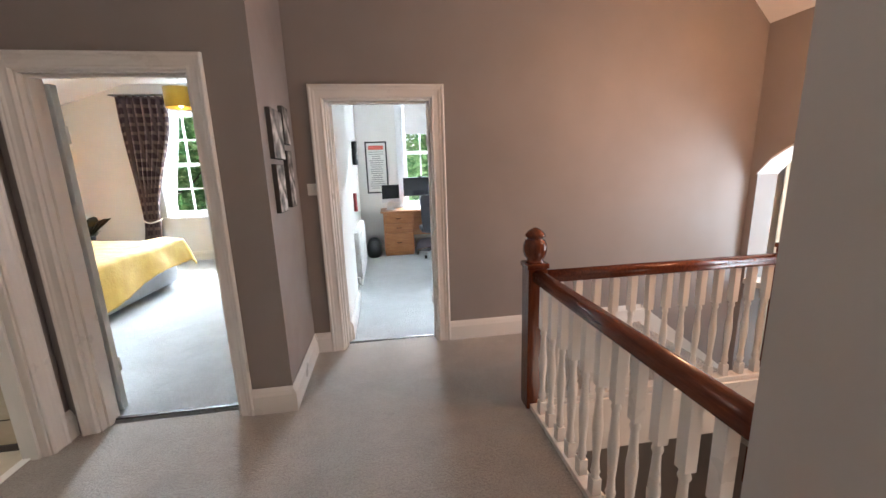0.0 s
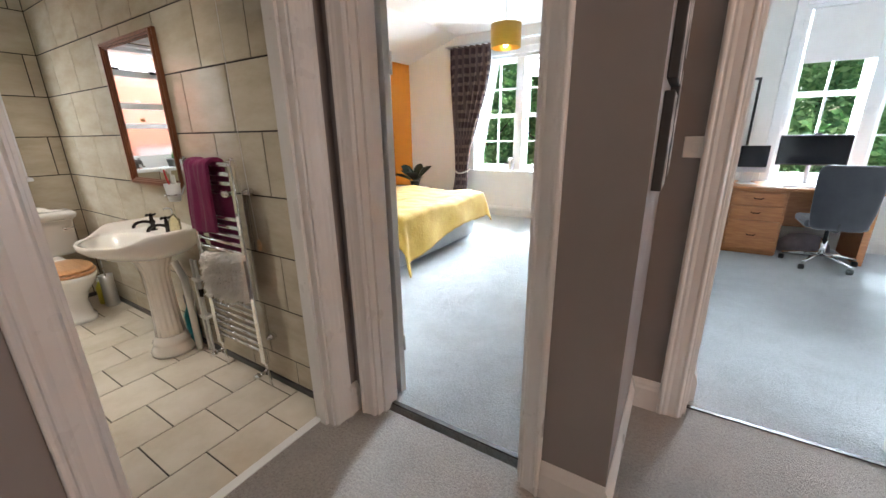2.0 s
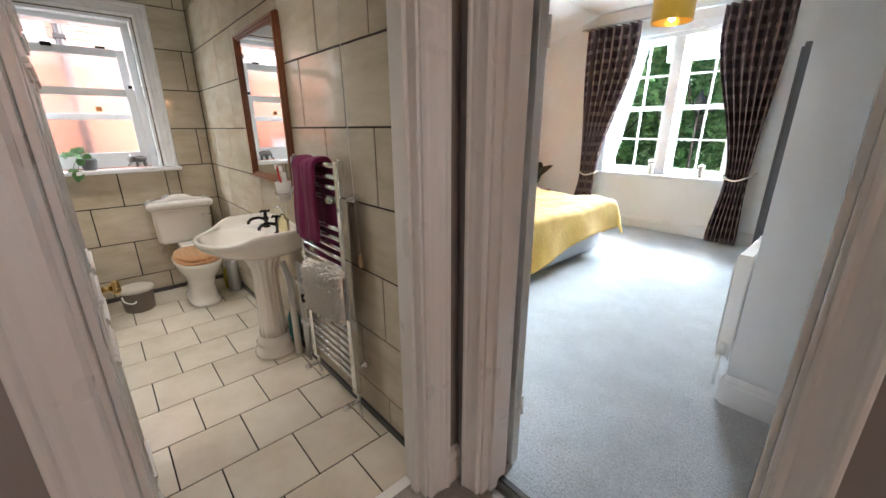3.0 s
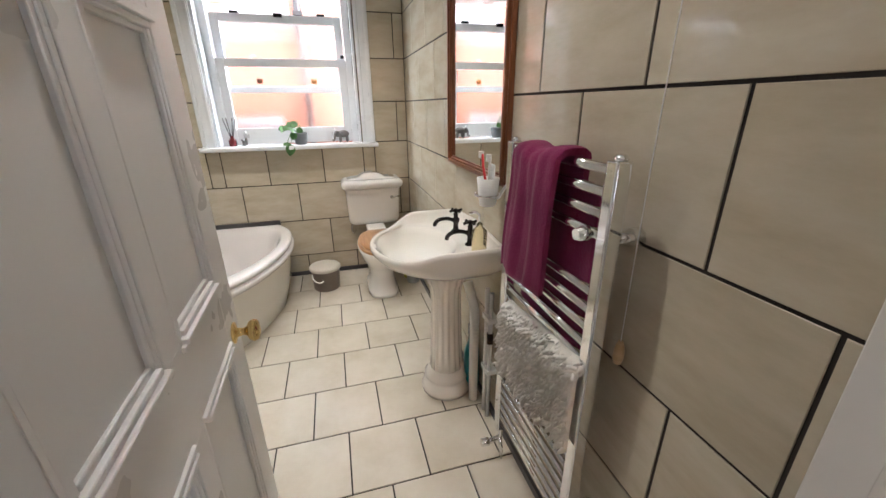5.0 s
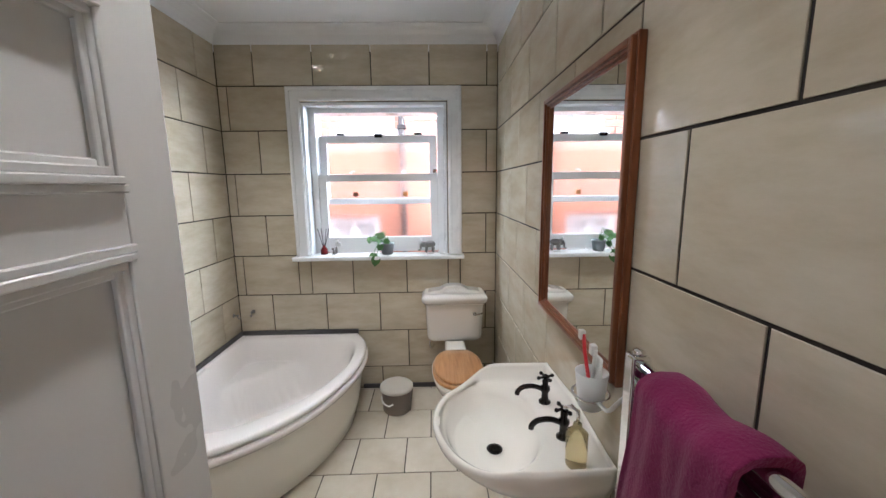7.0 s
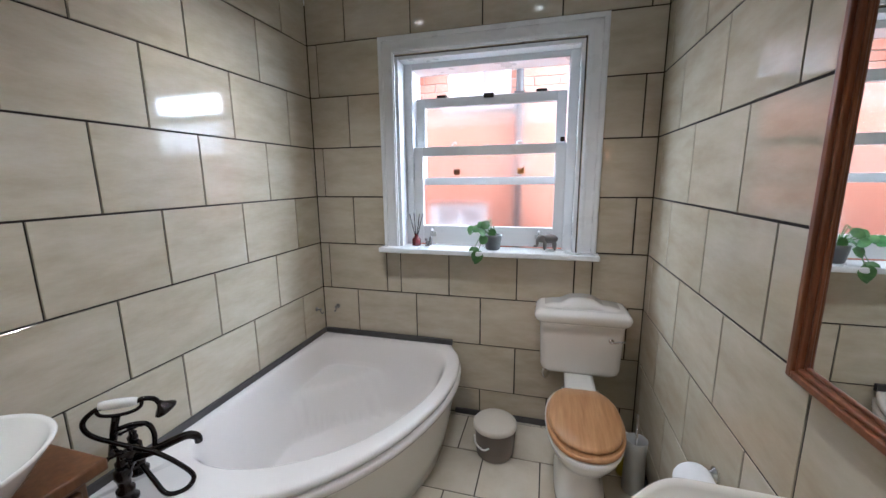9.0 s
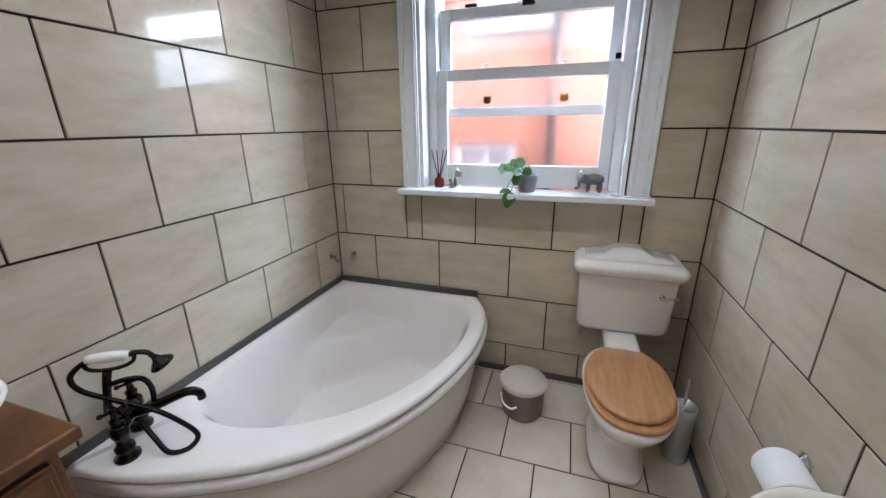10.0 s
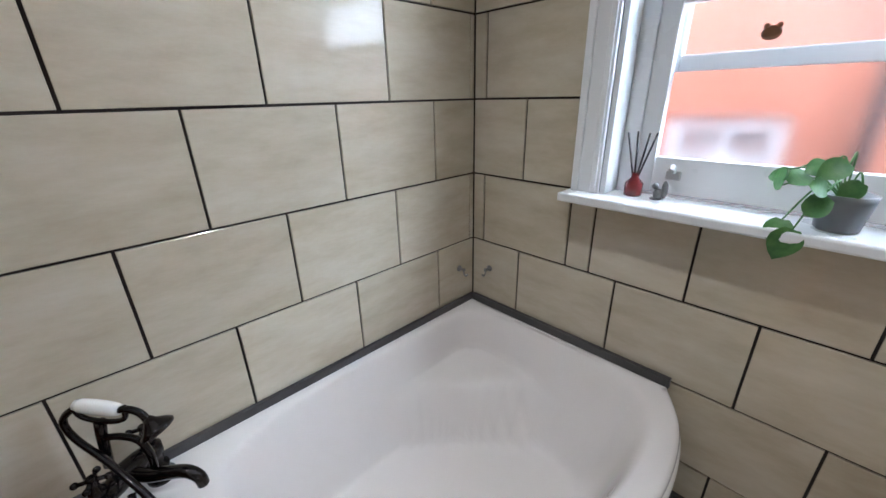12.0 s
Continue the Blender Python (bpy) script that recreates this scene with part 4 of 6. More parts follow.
# cornice lid, with a shaped crest along its back
lid = loft([rect_loop(-4.588, -4.382, 1.950, 2.394, 0.746, 0.03), rect_loop(-4.590, -4.372, 1.938, 2.406, 0.760, 0.03), rect_loop(-4.590, -4.366, 1.932, 2.412, 0.785, 0.03), rect_loop(-4.590, -4.372, 1.938, 2.406, 0.800, 0.03), rect_loop(-4.59, -4.40, 1.96, 2.385, 0.815, 0.03)])
crest = []
for k in range(25):
    y = 1.955 + (2.39 - 1.955) * k / 24
    e = abs(k - 12) / 12
    h = 0.812 + 0.032 * (1 - smooth_step(0.25, 0.55, e)) * (0.85 + 0.15 * math.cos(e * 6)) + 0.012 * (1 - smooth_step(0.6, 1.0, e))
    crest.append([(-4.588, y, 0.80), (-4.42, y, 0.80), (-4.43, y, (0.81 + h) / 2), (-4.46, y, h), (-4.588, y, h)])
loft(crest, lid)
part("cistern_lid", lid, PORCELAIN, wc)
lever = part("flush_lever", tube([(-4.388, 2.315, 0.672), (-4.366, 2.315, 0.672), (-4.360, 2.325, 0.674), (-4.357, 2.355, 0.682), (-4.356, 2.375, 0.684)], 0.006, seg=8), CHROME, wc, "chrome flush lever")
part("lever_boss", lathe([(0.014, 0), (0.014, 0.012), (0.008, 0.016)], (-4.393, 2.315, 0.672), 14, axis="x"), CHROME, lever)
part("supply_pipe", tube([(-4.50, 2.00, 0.46), (-4.50, 1.985, 0.40), (-4.52, 2.0, 0.36), (-4.59, 2.02, 0.36)], 0.008, steps=4), CHROME, wc)

# toilet brush beside the pan, and a yellow-green bottle behind it
tb = thing("toilet_brush", (-4.20, 2.425, 0), "chrome toilet brush in a clear holder on the floor", "toilet brush")
part("holder", lathe([(0.048, 0), (0.05, 0.01), (0.046, 0.20), (0.05, 0.27), (0.046, 0.27), (0.042, 0.20), (0.044, 0.015)], (-4.20, 2.425, 0.001), 20), SILVER, tb)
part("handle_rod", tube([(-4.20, 2.425, 0.02), (-4.205, 2.425, 0.40)], 0.006), CHROME, tb)
bt = thing("cleaner_bottle", (-4.30, 2.36, 0), "yellow-green cleaner bottle on the floor behind the toilet", "bottle")
part("bottle", lathe([(0.032, 0), (0.034, 0.01), (0.034, 0.15), (0.014, 0.185), (0.013, 0.20)], (-4.30, 2.40, 0.001), 18), material("yellow_green_plastic", (0.45, 0.42, 0.05), 0.35), bt)
part("cap", lathe([(0.016, 0.198), (0.016, 0.225), (0.012, 0.228)], (-4.30, 2.40, 0.001), 14), WHITE_PLASTIC, bt)

# lidded round bin by the bath
bn = thing("lidded_bin", (-4.29, 1.745, 0), "small round taupe bin with a cream lid", "bin")
BIN = painted("taupe_plastic", (0.15, 0.125, 0.105), (0.18, 0.15, 0.125), 0.45)
part("bucket", lathe([(0.095, 0), (0.100, 0.01), (0.108, 0.15), (0.108, 0.165)], (-4.29, 1.745, 0.001), 32), BIN, bn)
part("lid", lathe([(0.115, 0.163), (0.118, 0.168), (0.118, 0.183), (0.110, 0.192), (0.055, 0.198), (0.01, 0.199)], (-4.29, 1.745, 0.001), 32), painted("cream_plastic", (0.56, 0.52, 0.45), (0.6, 0.56, 0.49), 0.4), bn, "cream domed lid")
part("handle", tube([(-4.19, 1.65, 0.16), (-4.175, 1.66, 0.12), (-4.16, 1.70, 0.10), (-4.165, 1.73, 0.11)], 0.005, steps=4), WHITE_PLASTIC, bn)

# pedestal basin
sink = thing("pedestal_basin", (-2.94, 2.30, 0), "ivory porcelain period basin on a fluted pedestal", "basin")
_bo = curve_points([(-2.63, 2.499, 0), (-2.625, 2.36, 0), (-2.63, 2.25, 0), (-2.675, 2.15, 0), (-2.775, 2.055, 0), (-2.93, 2.012, 0), (-3.08, 2.05, 0), (-3.19, 2.16, 0), (-3.245, 2.25, 0), (-3.25, 2.36, 0), (-3.245, 2.499, 0)], 6)
BASIN_OUT = _bo + [Vector((-3.245 + 0.615 * k / 12, 2.499, 0)) for k in range(1, 12)]
BASIN_C = Vector((-2.937, 2.29, 0))


def sink_loop(s, z, lift=0.0, pull=0.0):
    out = []
    for p in BASIN_OUT:
        q = BASIN_C + (p - BASIN_C) * s
        side = smooth_step(2.10, 2.27, p.y)
        back = smooth_step(2.44, 2.50, p.y) * max(0.0, 1 - abs(p.x + 2.937) / 0.26)
        out.append(Vector((q.x, min(2.499, q.y + pull), z + lift * (side + 0.5 * back))))
    return out


def bowl_loop(s, z):
    n = len(BASIN_OUT)
    out = []
    for p in BASIN_OUT:
        a = math.atan2(p.y - 2.24, p.x + 2.937)
        out.append(Vector((-2.937 + 0.235 * s * math.cos(a), 2.212 + 0.165 * s * math.sin(a), z)))
    return out


part("bowl", loft([sink_loop(0.36, 0.655, pull=0.07), sink_loop(0.50, 0.672, pull=0.05), sink_loop(0.72, 0.70, pull=0.03), sink_loop(0.92, 0.745, 0.0, 0.008), sink_loop(0.985, 0.775, 0.02), sink_loop(1.0, 0.792, 0.04), sink_loop(0.995, 0.803, 0.045), sink_loop(0.975, 0.806, 0.046), sink_loop(0.945, 0.803, 0.036), sink_loop(0.91, 0.796, 0.004), bowl_loop(1.06, 0.796), bowl_loop(1.0, 0.790),
                   bowl_loop(0.93, 0.765), bowl_loop(0.80, 0.725), bowl_loop(0.58, 0.695), bowl_loop(0.25, 0.684)]), BISQUE, sink)
part("pedestal", lathe([(0.125, 0.0), (0.127, 0.02), (0.118, 0.045), (0.108, 0.06), (0.104, 0.075), (0.112, 0.085), (0.100, 0.10), (0.088, 0.13)], (-2.937, 2.345, 0.001), 48), BISQUE, sink)
part("column", lathe([(0.086, 0.125), (0.080, 0.20), (0.074, 0.35), (0.072, 0.52), (0.078, 0.58), (0.090, 0.60), (0.092, 0.615), (0.105, 0.64), (0.12, 0.668)], (-2.937, 2.345, 0.001), 96, flute=16, depth=0.06), BISQUE, sink, "fluted column")
part("waste", lathe([(0.026, 0), (0.028, 0.004), (0.020, 0.006), (0.006, 0.003)], (-2.937, 2.225, 0.684), 20), BRONZE, sink)
for x in (-3.035, -2.835):
    tp_ = part("tap", lathe([(0.022, 0.0), (0.022, 0.006), (0.013, 0.012), (0.012, 0.04), (0.018, 0.050), (0.018, 0.062), (0.010, 0.07), (0.012, 0.085), (0.006, 0.095)], (x, 2.425, 0.797), 16), BRONZE, sink, "dark bronze pillar tap")
    part("spout", tube([(x, 2.42, 0.848), (x, 2.385, 0.862), (x, 2.345, 0.860), (x, 2.325, 0.845), (x, 2.322, 0.832)], 0.009, steps=4), BRONZE, tp_)
    bm = bmesh.new()
    for a in range(4):
        c, s = math.cos(a * math.pi / 2 + 0.3), math.sin(a * math.pi / 2 + 0.3)
        tube([(x, 2.425, 0.896), (x + 0.026 * c, 2.425 + 0.026 * s, 0.898)], 0.0048, bm, 8)
        blob((x + 0.029 * c, 2.425 + 0.029 * s, 0.898), 0.007, 0.007, 0.007, bm, 8, 6)
    blob((x, 2.425, 0.902), 0.009, 0.009, 0.007, bm, 10, 6)
    part("cross_handle", bm, BRONZE, tp_)
# pipes under the basin
pp = thing("basin_pipes", (-2.76, 2.45, 0), "white and copper pipes rising behind the basin pedestal", "pipes")
part("waste_pipe", tube([(-2.80, 2.44, 0.0), (-2.80, 2.44, 0.50), (-2.84, 2.42, 0.62)], 0.021, seg=14), WHITE_PLASTIC, pp)
for x, m_ in ((-2.72, WHITE_PLASTIC), (-2.675, SILVER)):
    part("supply_pipe", tube([(x, 2.465, 0.0), (x, 2.465, 0.64)], 0.0095), m_, pp)
for z in (0.24, 0.50):
    part("pipe_clip", box(-2.735, -2.66, 2.45, 2.498, z, z + 0.022, 0.003), WHITE_PLASTIC, pp)
part("valve", lathe([(0.014, 0), (0.014, 0.05)], (-2.675, 2.465, 0.40), 12), BRONZE, pp)
tq = thing("cleaning_bottle", (-3.03, 2.44, 0), "teal cleaning bottle on the floor behind the basin", "bottle")
part("bottle", lathe([(0.036, 0), (0.038, 0.01), (0.038, 0.22), (0.016, 0.28), (0.015, 0.30)], (-2.885, 2.462, 0.001), 18), material("teal_plastic", (0.01, 0.19, 0.22), 0.35), tq)
part("spray_head", box(-2.915, -2.865, 2.45, 2.475, 0.30, 0.36, 0.006), BLACK, tq)
# soap on the basin
sp = thing("soap_dispenser", (-2.715, 2.425, 0.80), "clear soap bottle with amber liquid on the basin", "soap bottle")
part("bottle", lathe([(0.028, 0), (0.030, 0.006), (0.030, 0.10), (0.012, 0.118), (0.012, 0.128)], (-2.715, 2.42, 0.800), 20), material("amber_soap", (0.90, 0.80, 0.50), 0.05, 0, Transmission_Weight=0.9, IOR=1.3), sp)
part("pump", tube([(-2.715, 2.42, 0.925), (-2.715, 2.42, 0.965), (-2.725, 2.405, 0.972), (-2.735, 2.385, 0.966)], 0.006, seg=8), CHROME, sp)

# tumbler holder with toothbrushes
th_ = thing("tumbler_holder", (-2.47, 2.499, 1.10), "chrome wall holder with a glass tumbler and toothbrushes", "tumbler holder")
part("wall_plate", lathe([(0.026, 0.0), (0.026, -0.010), (0.014, -0.016), (0.014, -0.05)], (-2.465, 2.4995, 1.125), 20, axis="y"), SILVER, th_)
part("arm", tube([(-2.465, 2.45, 1.125), (-2.47, 2.43, 1.10), (-2.50, 2.425, 1.065), (-2.545, 2.425, 1.055)], 0.005, steps=4), SILVER, th_)
part("ring", tube([(-2.595 + 0.046 * math.cos(a), 2.425 + 0.046 * math.sin(a), 1.055) for a in (2 * math.pi * k / 24 for k in range(25))], 0.004, seg=8), CHROME, th_)
part("tumbler", lathe([(0.026, 0.0), (0.030, 0.004), (0.041, 0.10), (0.039, 0.10), (0.028, 0.008), (0.01, 0.006)], (-2.595, 2.425, 1.015), 24), MILKY, th_)
for k, (dx, dy, col) in enumerate(((-0.05, 0.0, (0.6, 0.03, 0.04)), (0.03, -0.01, (0.8, 0.8, 0.78)))):
    m_ = material("brush_plastic", col, 0.35)
    b_ = part("toothbrush", tube([(-2.595 - dx * 0.3, 2.425 - dy, 1.025), (-2.595 + dx, 2.425 + dy, 1.145), (-2.595 + dx * 1.25, 2.425 + dy, 1.19)], 0.005, seg=8), m_, th_)
    part("bristles", box(-2.612 + dx * 1.2, -2.594 + dx * 1.2, 2.415 + dy, 2.43 + dy, 1.175, 1.20, 0.002), WHITE_PLASTIC, b_)
tbm = thing("toothpaste_tube", (-2.57, 2.43, 1.03), "white toothpaste tube standing in the tumbler", "toothpaste")
part("tube_body", loft([oval(-2.585, 2.43, 1.025, 0.013, 0.013, 0.013, 16), oval(-2.58, 2.43, 1.09, 0.018, 0.018, 0.012, 16), oval(-2.572, 2.43, 1.165, 0.022, 0.022, 0.004, 16)]), WHITE_PLASTIC, tbm)
for ob in (th_, tbm):
    ob.location.x -= 0.06                         # close under the mirror's corner

# toilet roll holder
tr = thing("toilet_roll_holder", (-3.52, 2.499, 0.60), "chrome wall holder with a white toilet roll", "toilet roll")
for x in (-3.60, -3.44):
    part("bracket", lathe([(0.024, 0.0), (0.024, -0.008), (0.010, -0.016), (0.009, -0.065), (0.014, -0.075), (0.008, -0.085)], (x, 2.4995, 0.605), 18, axis="y"), CHROME, tr)
part("roll", lathe([(0.02, -0.055), (0.050, -0.055), (0.052, -0.050), (0.052, 0.050), (0.050, 0.055), (0.02, 0.055)], (-3.52, 2.424, 0.605), 28, axis="x"), painted("tissue_paper", (0.8, 0.8, 0.8), (0.84, 0.84, 0.84), 0.9), tr, "white paper roll")

# mirror
mr = thing("wall_mirror", (-2.94, 2.499, 1.49), "rectangular wall mirror in a moulded red-brown wooden frame", "mirror")
MX0, MX1, MZ0, MZ1 = -3.32, -2.635, 1.078, 1.92
for a, b, d in ((0.0, 0.008, 0.020), (0.008, 0.024, 0.032), (0.024, 0.034, 0.025), (0.034, 0.042, 0.016)):
    bm = bmesh.new()
    for bx in ((MX0 + a, MX0 + b, MZ0 + a, MZ1 - a), (MX1 - b, MX1 - a, MZ0 + a, MZ1 - a), (MX0 + b, MX1 - b, MZ0 + a, MZ0 + b), (MX0 + b, MX1 - b, MZ1 - b, MZ1 - a)):
        box(bx[0], bx[1], 2.4985, 2.4985 - d, bx[2], bx[3], 0.003, bm)
    part("frame_moulding", bm, FRAME_WOOD, mr)
part("mirror_glass", box(MX0 + 0.038, MX1 - 0.038, 2.486, 2.490, MZ0 + 0.038, MZ1 - 0.038), MIRROR, mr)

# heated towel rail
RX0, RX1, RY = -2.448, -2.008, 2.425
rail = thing("towel_radiator", (-2.19, RY, 0.15), "chrome ladder towel radiator on the tiled wall", "towel radiator")
for x in (RX0, RX1):
    part("upright", box(x - 0.017, x + 0.017, RY - 0.021, RY + 0.017, 0.165, 1.258, 0.006, None, 3), CHROME, rail)
    part("end_cap", lathe([(0.013, 0), (0.014, 0.004), (0.010, 0.010), (0.003, 0.012)], (x, RY, 1.258), 16), CHROME, rail)
    for z in (0.30, 1.10):
        part("wall_bracket", lathe([(0.012, 0.0), (0.012, 0.035), (0.02, 0.045), (0.02, 0.072)], (x, RY, z), 14, axis="y"), CHROME, rail)
BARS = [1.236, 1.190, 1.144, 1.098] + [0.965 - 0.045 * k for k in range(6)] + [0.56 - 0.042 * k for k in range(9)]
for z in BARS:
    part("bar", tube([(RX0, RY + 0.004, z), (RX1, RY + 0.004, z)], 0.011, seg=12), CHROME, rail)
for x in (RX0 + 0.0, RX1 - 0.0):
    v_ = part("valve", tube([(x, RY, 0.168), (x, RY, 0.135), (x, RY - 0.01, 0.115), (x, RY - 0.05, 0.11)], 0.010, steps=3), CHROME, rail)
    part("valve_knob", lathe([(0.015, -0.03), (0.016, 0.0), (0.012, 0.003)], (x, RY - 0.05, 0.11), 14, axis="y"), CHROME, v_)
    part("tail_pipe", tube([(x, RY, 0.13), (x, RY + 0.01, 0.001)], 0.008), CHROME, v_)
part("air_vent", lathe([(0.016, 0), (0.018, -0.01), (0.012, -0.03)], (-2.062, RY - 0.012, 1.098), 16, axis="y"), CHROME, rail)

# plum towel folded over the top bar
tw = thing("towel", (-2.24, RY, 1.26), "plum bath towel folded over the chrome radiator", "towel")


def towel_f(x0, x1, zf, zb, yf, yb, sag):
    def f(u, v):
        x = x0 + (x1 - x0) * u
        s = v * 2 - 1
        fold = 0.006 * math.sin(u * 13 + 0.6) * smooth_step(0.0, 0.5, abs(s)) + 0.0015 * math.sin(u * 31)
        if s < 0:
            z = 1.252 + 0.004 - (1.252 - zf - sag * (1 - u)) * max(0, -s - 0.06) / 0.94
            y = RY - yf * smooth_step(0, 0.12, -s) + fold
        else:
            z = 1.252 + 0.004 - (1.252 - zb) * max(0, s - 0.06) / 0.94
            y = RY + yb * smooth_step(0, 0.12, s) + fold * 0.3
        return (x - (0.056 - 0.024 * u) * max(0.0, -s), y + 0.003 * math.sin(u * 5 + z * 17) , z + 0.006 * math.sin(u * 9))
    return f


part("outer_fold", sheet(towel_f(-2.362, -2.15, 0.885, 1.05, 0.046, 0.030, 0.0), 60, 60, 0.017), TOWEL, tw)
part("inner_fold", sheet(lambda u, v: (-2.395 + 0.325 * u, 2.449 - 0.004 * math.sin(u * 13), 1.21 - 0.44 * v - 0.02 * u), 24, 24, 0.010), TOWEL, tw)

# shaggy bath mat over the middle bars
mt = thing("bath_mat", (-2.2, RY, 0.7), "cream shaggy bath mat draped over the chrome radiator", "bath mat")


def mat_f(u, v):
    x = -2.415 + 0.41 * u
    top = 0.745 + 0.045 * u
    bot = 0.495 + 0.045 * u + 0.012 * math.sin(u * 9)
    s = max(0.0, v - 0.08) / 0.92
    y = RY - 0.034 * smooth_step(0, 0.2, v) - 0.004 * math.sin(u * 8)
    return (x, y, top - (top - bot) * s)


part("backing", sheet(mat_f, 24, 24, 0.012), SHAG, mt)
rng = random.Random(5)
bm = bmesh.new()
for k in range(1500):
    u, v = rng.random(), rng.random()
    p = Vector(mat_f(u, v))
    ln = rng.uniform(0.018, 0.034)
    way = Vector((rng.uniform(-0.6, 0.6), -rng.uniform(0.6, 1.1), rng.uniform(-0.9, 0.3))).normalized()
    side = way.orthogonal().normalized() * rng.uniform(0.0055, 0.0085)
    other = way.cross(side)
    mid, end = p + way * ln * 0.6, p + way * ln + Vector((0, 0, -0.006))
    a = [bm.verts.new(p + side * c + other * s) for c, s in ((1, 0), (-0.5, 0.87), (-0.5, -0.87))]
    b = [bm.verts.new(mid + side * c + other * s) for c, s in ((1, 0), (-0.5, 0.87), (-0.5, -0.87))]
    e = bm.verts.new(end)
    for i in range(3):
        j = (i + 1) % 3
        bm.faces.new((a[i], a[j], b[j], b[i])).smooth = True
        bm.faces.new((b[i], b[j], e)).smooth = True
bmesh.ops.recalc_face_normals(bm, faces=bm.faces)
tagged(part("shag", bm, SHAG_PILE, mt), kind="stuff")

# light pull
pl = thing("light_pull", (-1.93, 2.475, 1.6), "white pull cord with a pale wooden toggle", "light pull")
part("cord", tube([(-1.885, 2.40, 2.64), (-1.955, 2.445, 1.45), (-1.987, 2.480, 0.86)], 0.0011, seg=6, steps=4), WHITE_PLASTIC, pl)
part("toggle", lathe([(0.005, 0.036), (0.009, 0.026), (0.012, 0.008), (0.012, -0.008), (0.009, -0.022), (0.003, -0.026)], (-1.987, 2.480, 0.825), 18), wood("pale_turned_wood", (0.55, 0.38, 0.2), (0.62, 0.45, 0.26), (0.68, 0.52, 0.32)), pl, "pale turned wooden toggle")

# cabinet with a vessel basin beyond the bath's tap end
cb = thing("vanity_cabinet", (-2.6, 0.8, 0), "brown stained wooden washstand cabinet beside the bath", "cabinet")
part("carcass", box(-2.965, -2.28, 0.536, 0.915, 0.03, 0.79, 0.004), CABINET, cb)
part("top", box(-3.0, -2.25, 0.534, 0.945, 0.79, 0.822, 0.006), CABINET, cb)
for x0, x1 in ((-2.945, -2.625), (-2.615, -2.29)):
    d_ = part("door", box(x0, x1, 0.916, 0.934, 0.06, 0.77, 0.004), CABINET, cb)
    bm = bmesh.new()
    for bx in ((x0 + 0.012, x0 + 0.065, 0.07, 0.76), (x1 - 0.065, x1 - 0.012, 0.07, 0.76), (x0 + 0.065, x1 - 0.065, 0.07, 0.13), (x0 + 0.065, x1 - 0.065, 0.70, 0.76)):
        box(bx[0], bx[1], 0.9345, 0.944, bx[2], bx[3], 0.003, bm)
    part("door_rails", bm, CABINET, d_)
    part("handle", blob(((x1 - 0.05) if x0 < -2.7 else (x0 + 0.05), 0.952, 0.45), 0.012, 0.012, 0.012, None, 12, 8), BRONZE, d_)
vb = thing("vessel_basin", (-2.64, 0.83, 0.823), "white oval countertop basin on the wooden cabinet", "basin")
_o = [[(-2.70 + rx * math.cos(a), 0.845 + ry * math.sin(a), z) for a in (2 * math.pi * k / 48 for k in range(48))] for rx, ry, z in ((0.10, 0.08, 0.824), (0.13, 0.10, 0.832), (0.20, 0.155, 0.88), (0.245, 0.195, 0.942), (0.252, 0.202, 0.952), (0.248, 0.198, 0.956), (0.238, 0.188, 0.95), (0.19, 0.145, 0.89), (0.11, 0.08, 0.85), (0.03, 0.02, 0.845))]
part("bowl", loft(_o), PORCELAIN, vb)

# two small chrome hooks in the tiled corner above the bath
for x, y, ax, s in ((-4.50, 0.533, "y", 1), (-4.597, 0.635, "x", 1)):
    hk = thing("wall_hook", (x, y, 0.655), "small chrome hook on the tiled wall", "hook", "hooks above the bath")
    part("stem", lathe([(0.014, 0.0), (0.014, 0.005 * s), (0.006, 0.009 * s), (0.006, 0.026 * s), (0.010, 0.031 * s), (0.005, 0.036 * s)], (x, y, 0.655), 14, axis=ax), HOOK_METAL, hk)
    way = Vector((0, s, 0)) if ax == "y" else Vector((s, 0, 0))
    base = Vector((x, y, 0.652)) + way * 0.028
    part("hook", tube([base, base + way * 0.004 + Vector((0, 0, -0.016)), base + way * 0.016 + Vector((0, 0, -0.022)), base + way * 0.024 + Vector((0, 0, -0.010))], 0.004, steps=4, seg=8), HOOK_METAL, hk)

# downlights
for x, y in ((-3.80, 0.98), (-3.80, 1.87), (-2.45, 0.98), (-2.45, 1.87)):
    dl = thing("downlight", (x, y, BATH_H), "small chrome recessed ceiling downlight, lit", "downlight", "bathroom downlights")
    part("bezel", lathe([(0.026, -0.001), (0.040, -0.001), (0.042, -0.004), (0.036, -0.007), (0.026, -0.004)], (x, y, BATH_H), 24, cap=False), CHROME, dl)
    part("lens", lathe([(0.025, -0.002), (0.02, -0.0035), (0.005, -0.004)], (x, y, BATH_H), 20), BULB_COOL, dl, "glowing lens")
    lamp("downlight_beam", "SPOT", pose(x, y, BATH_H - 0.02), 48, (1.0, 0.95, 0.88), 0.03, angle=100, blend=0.85)

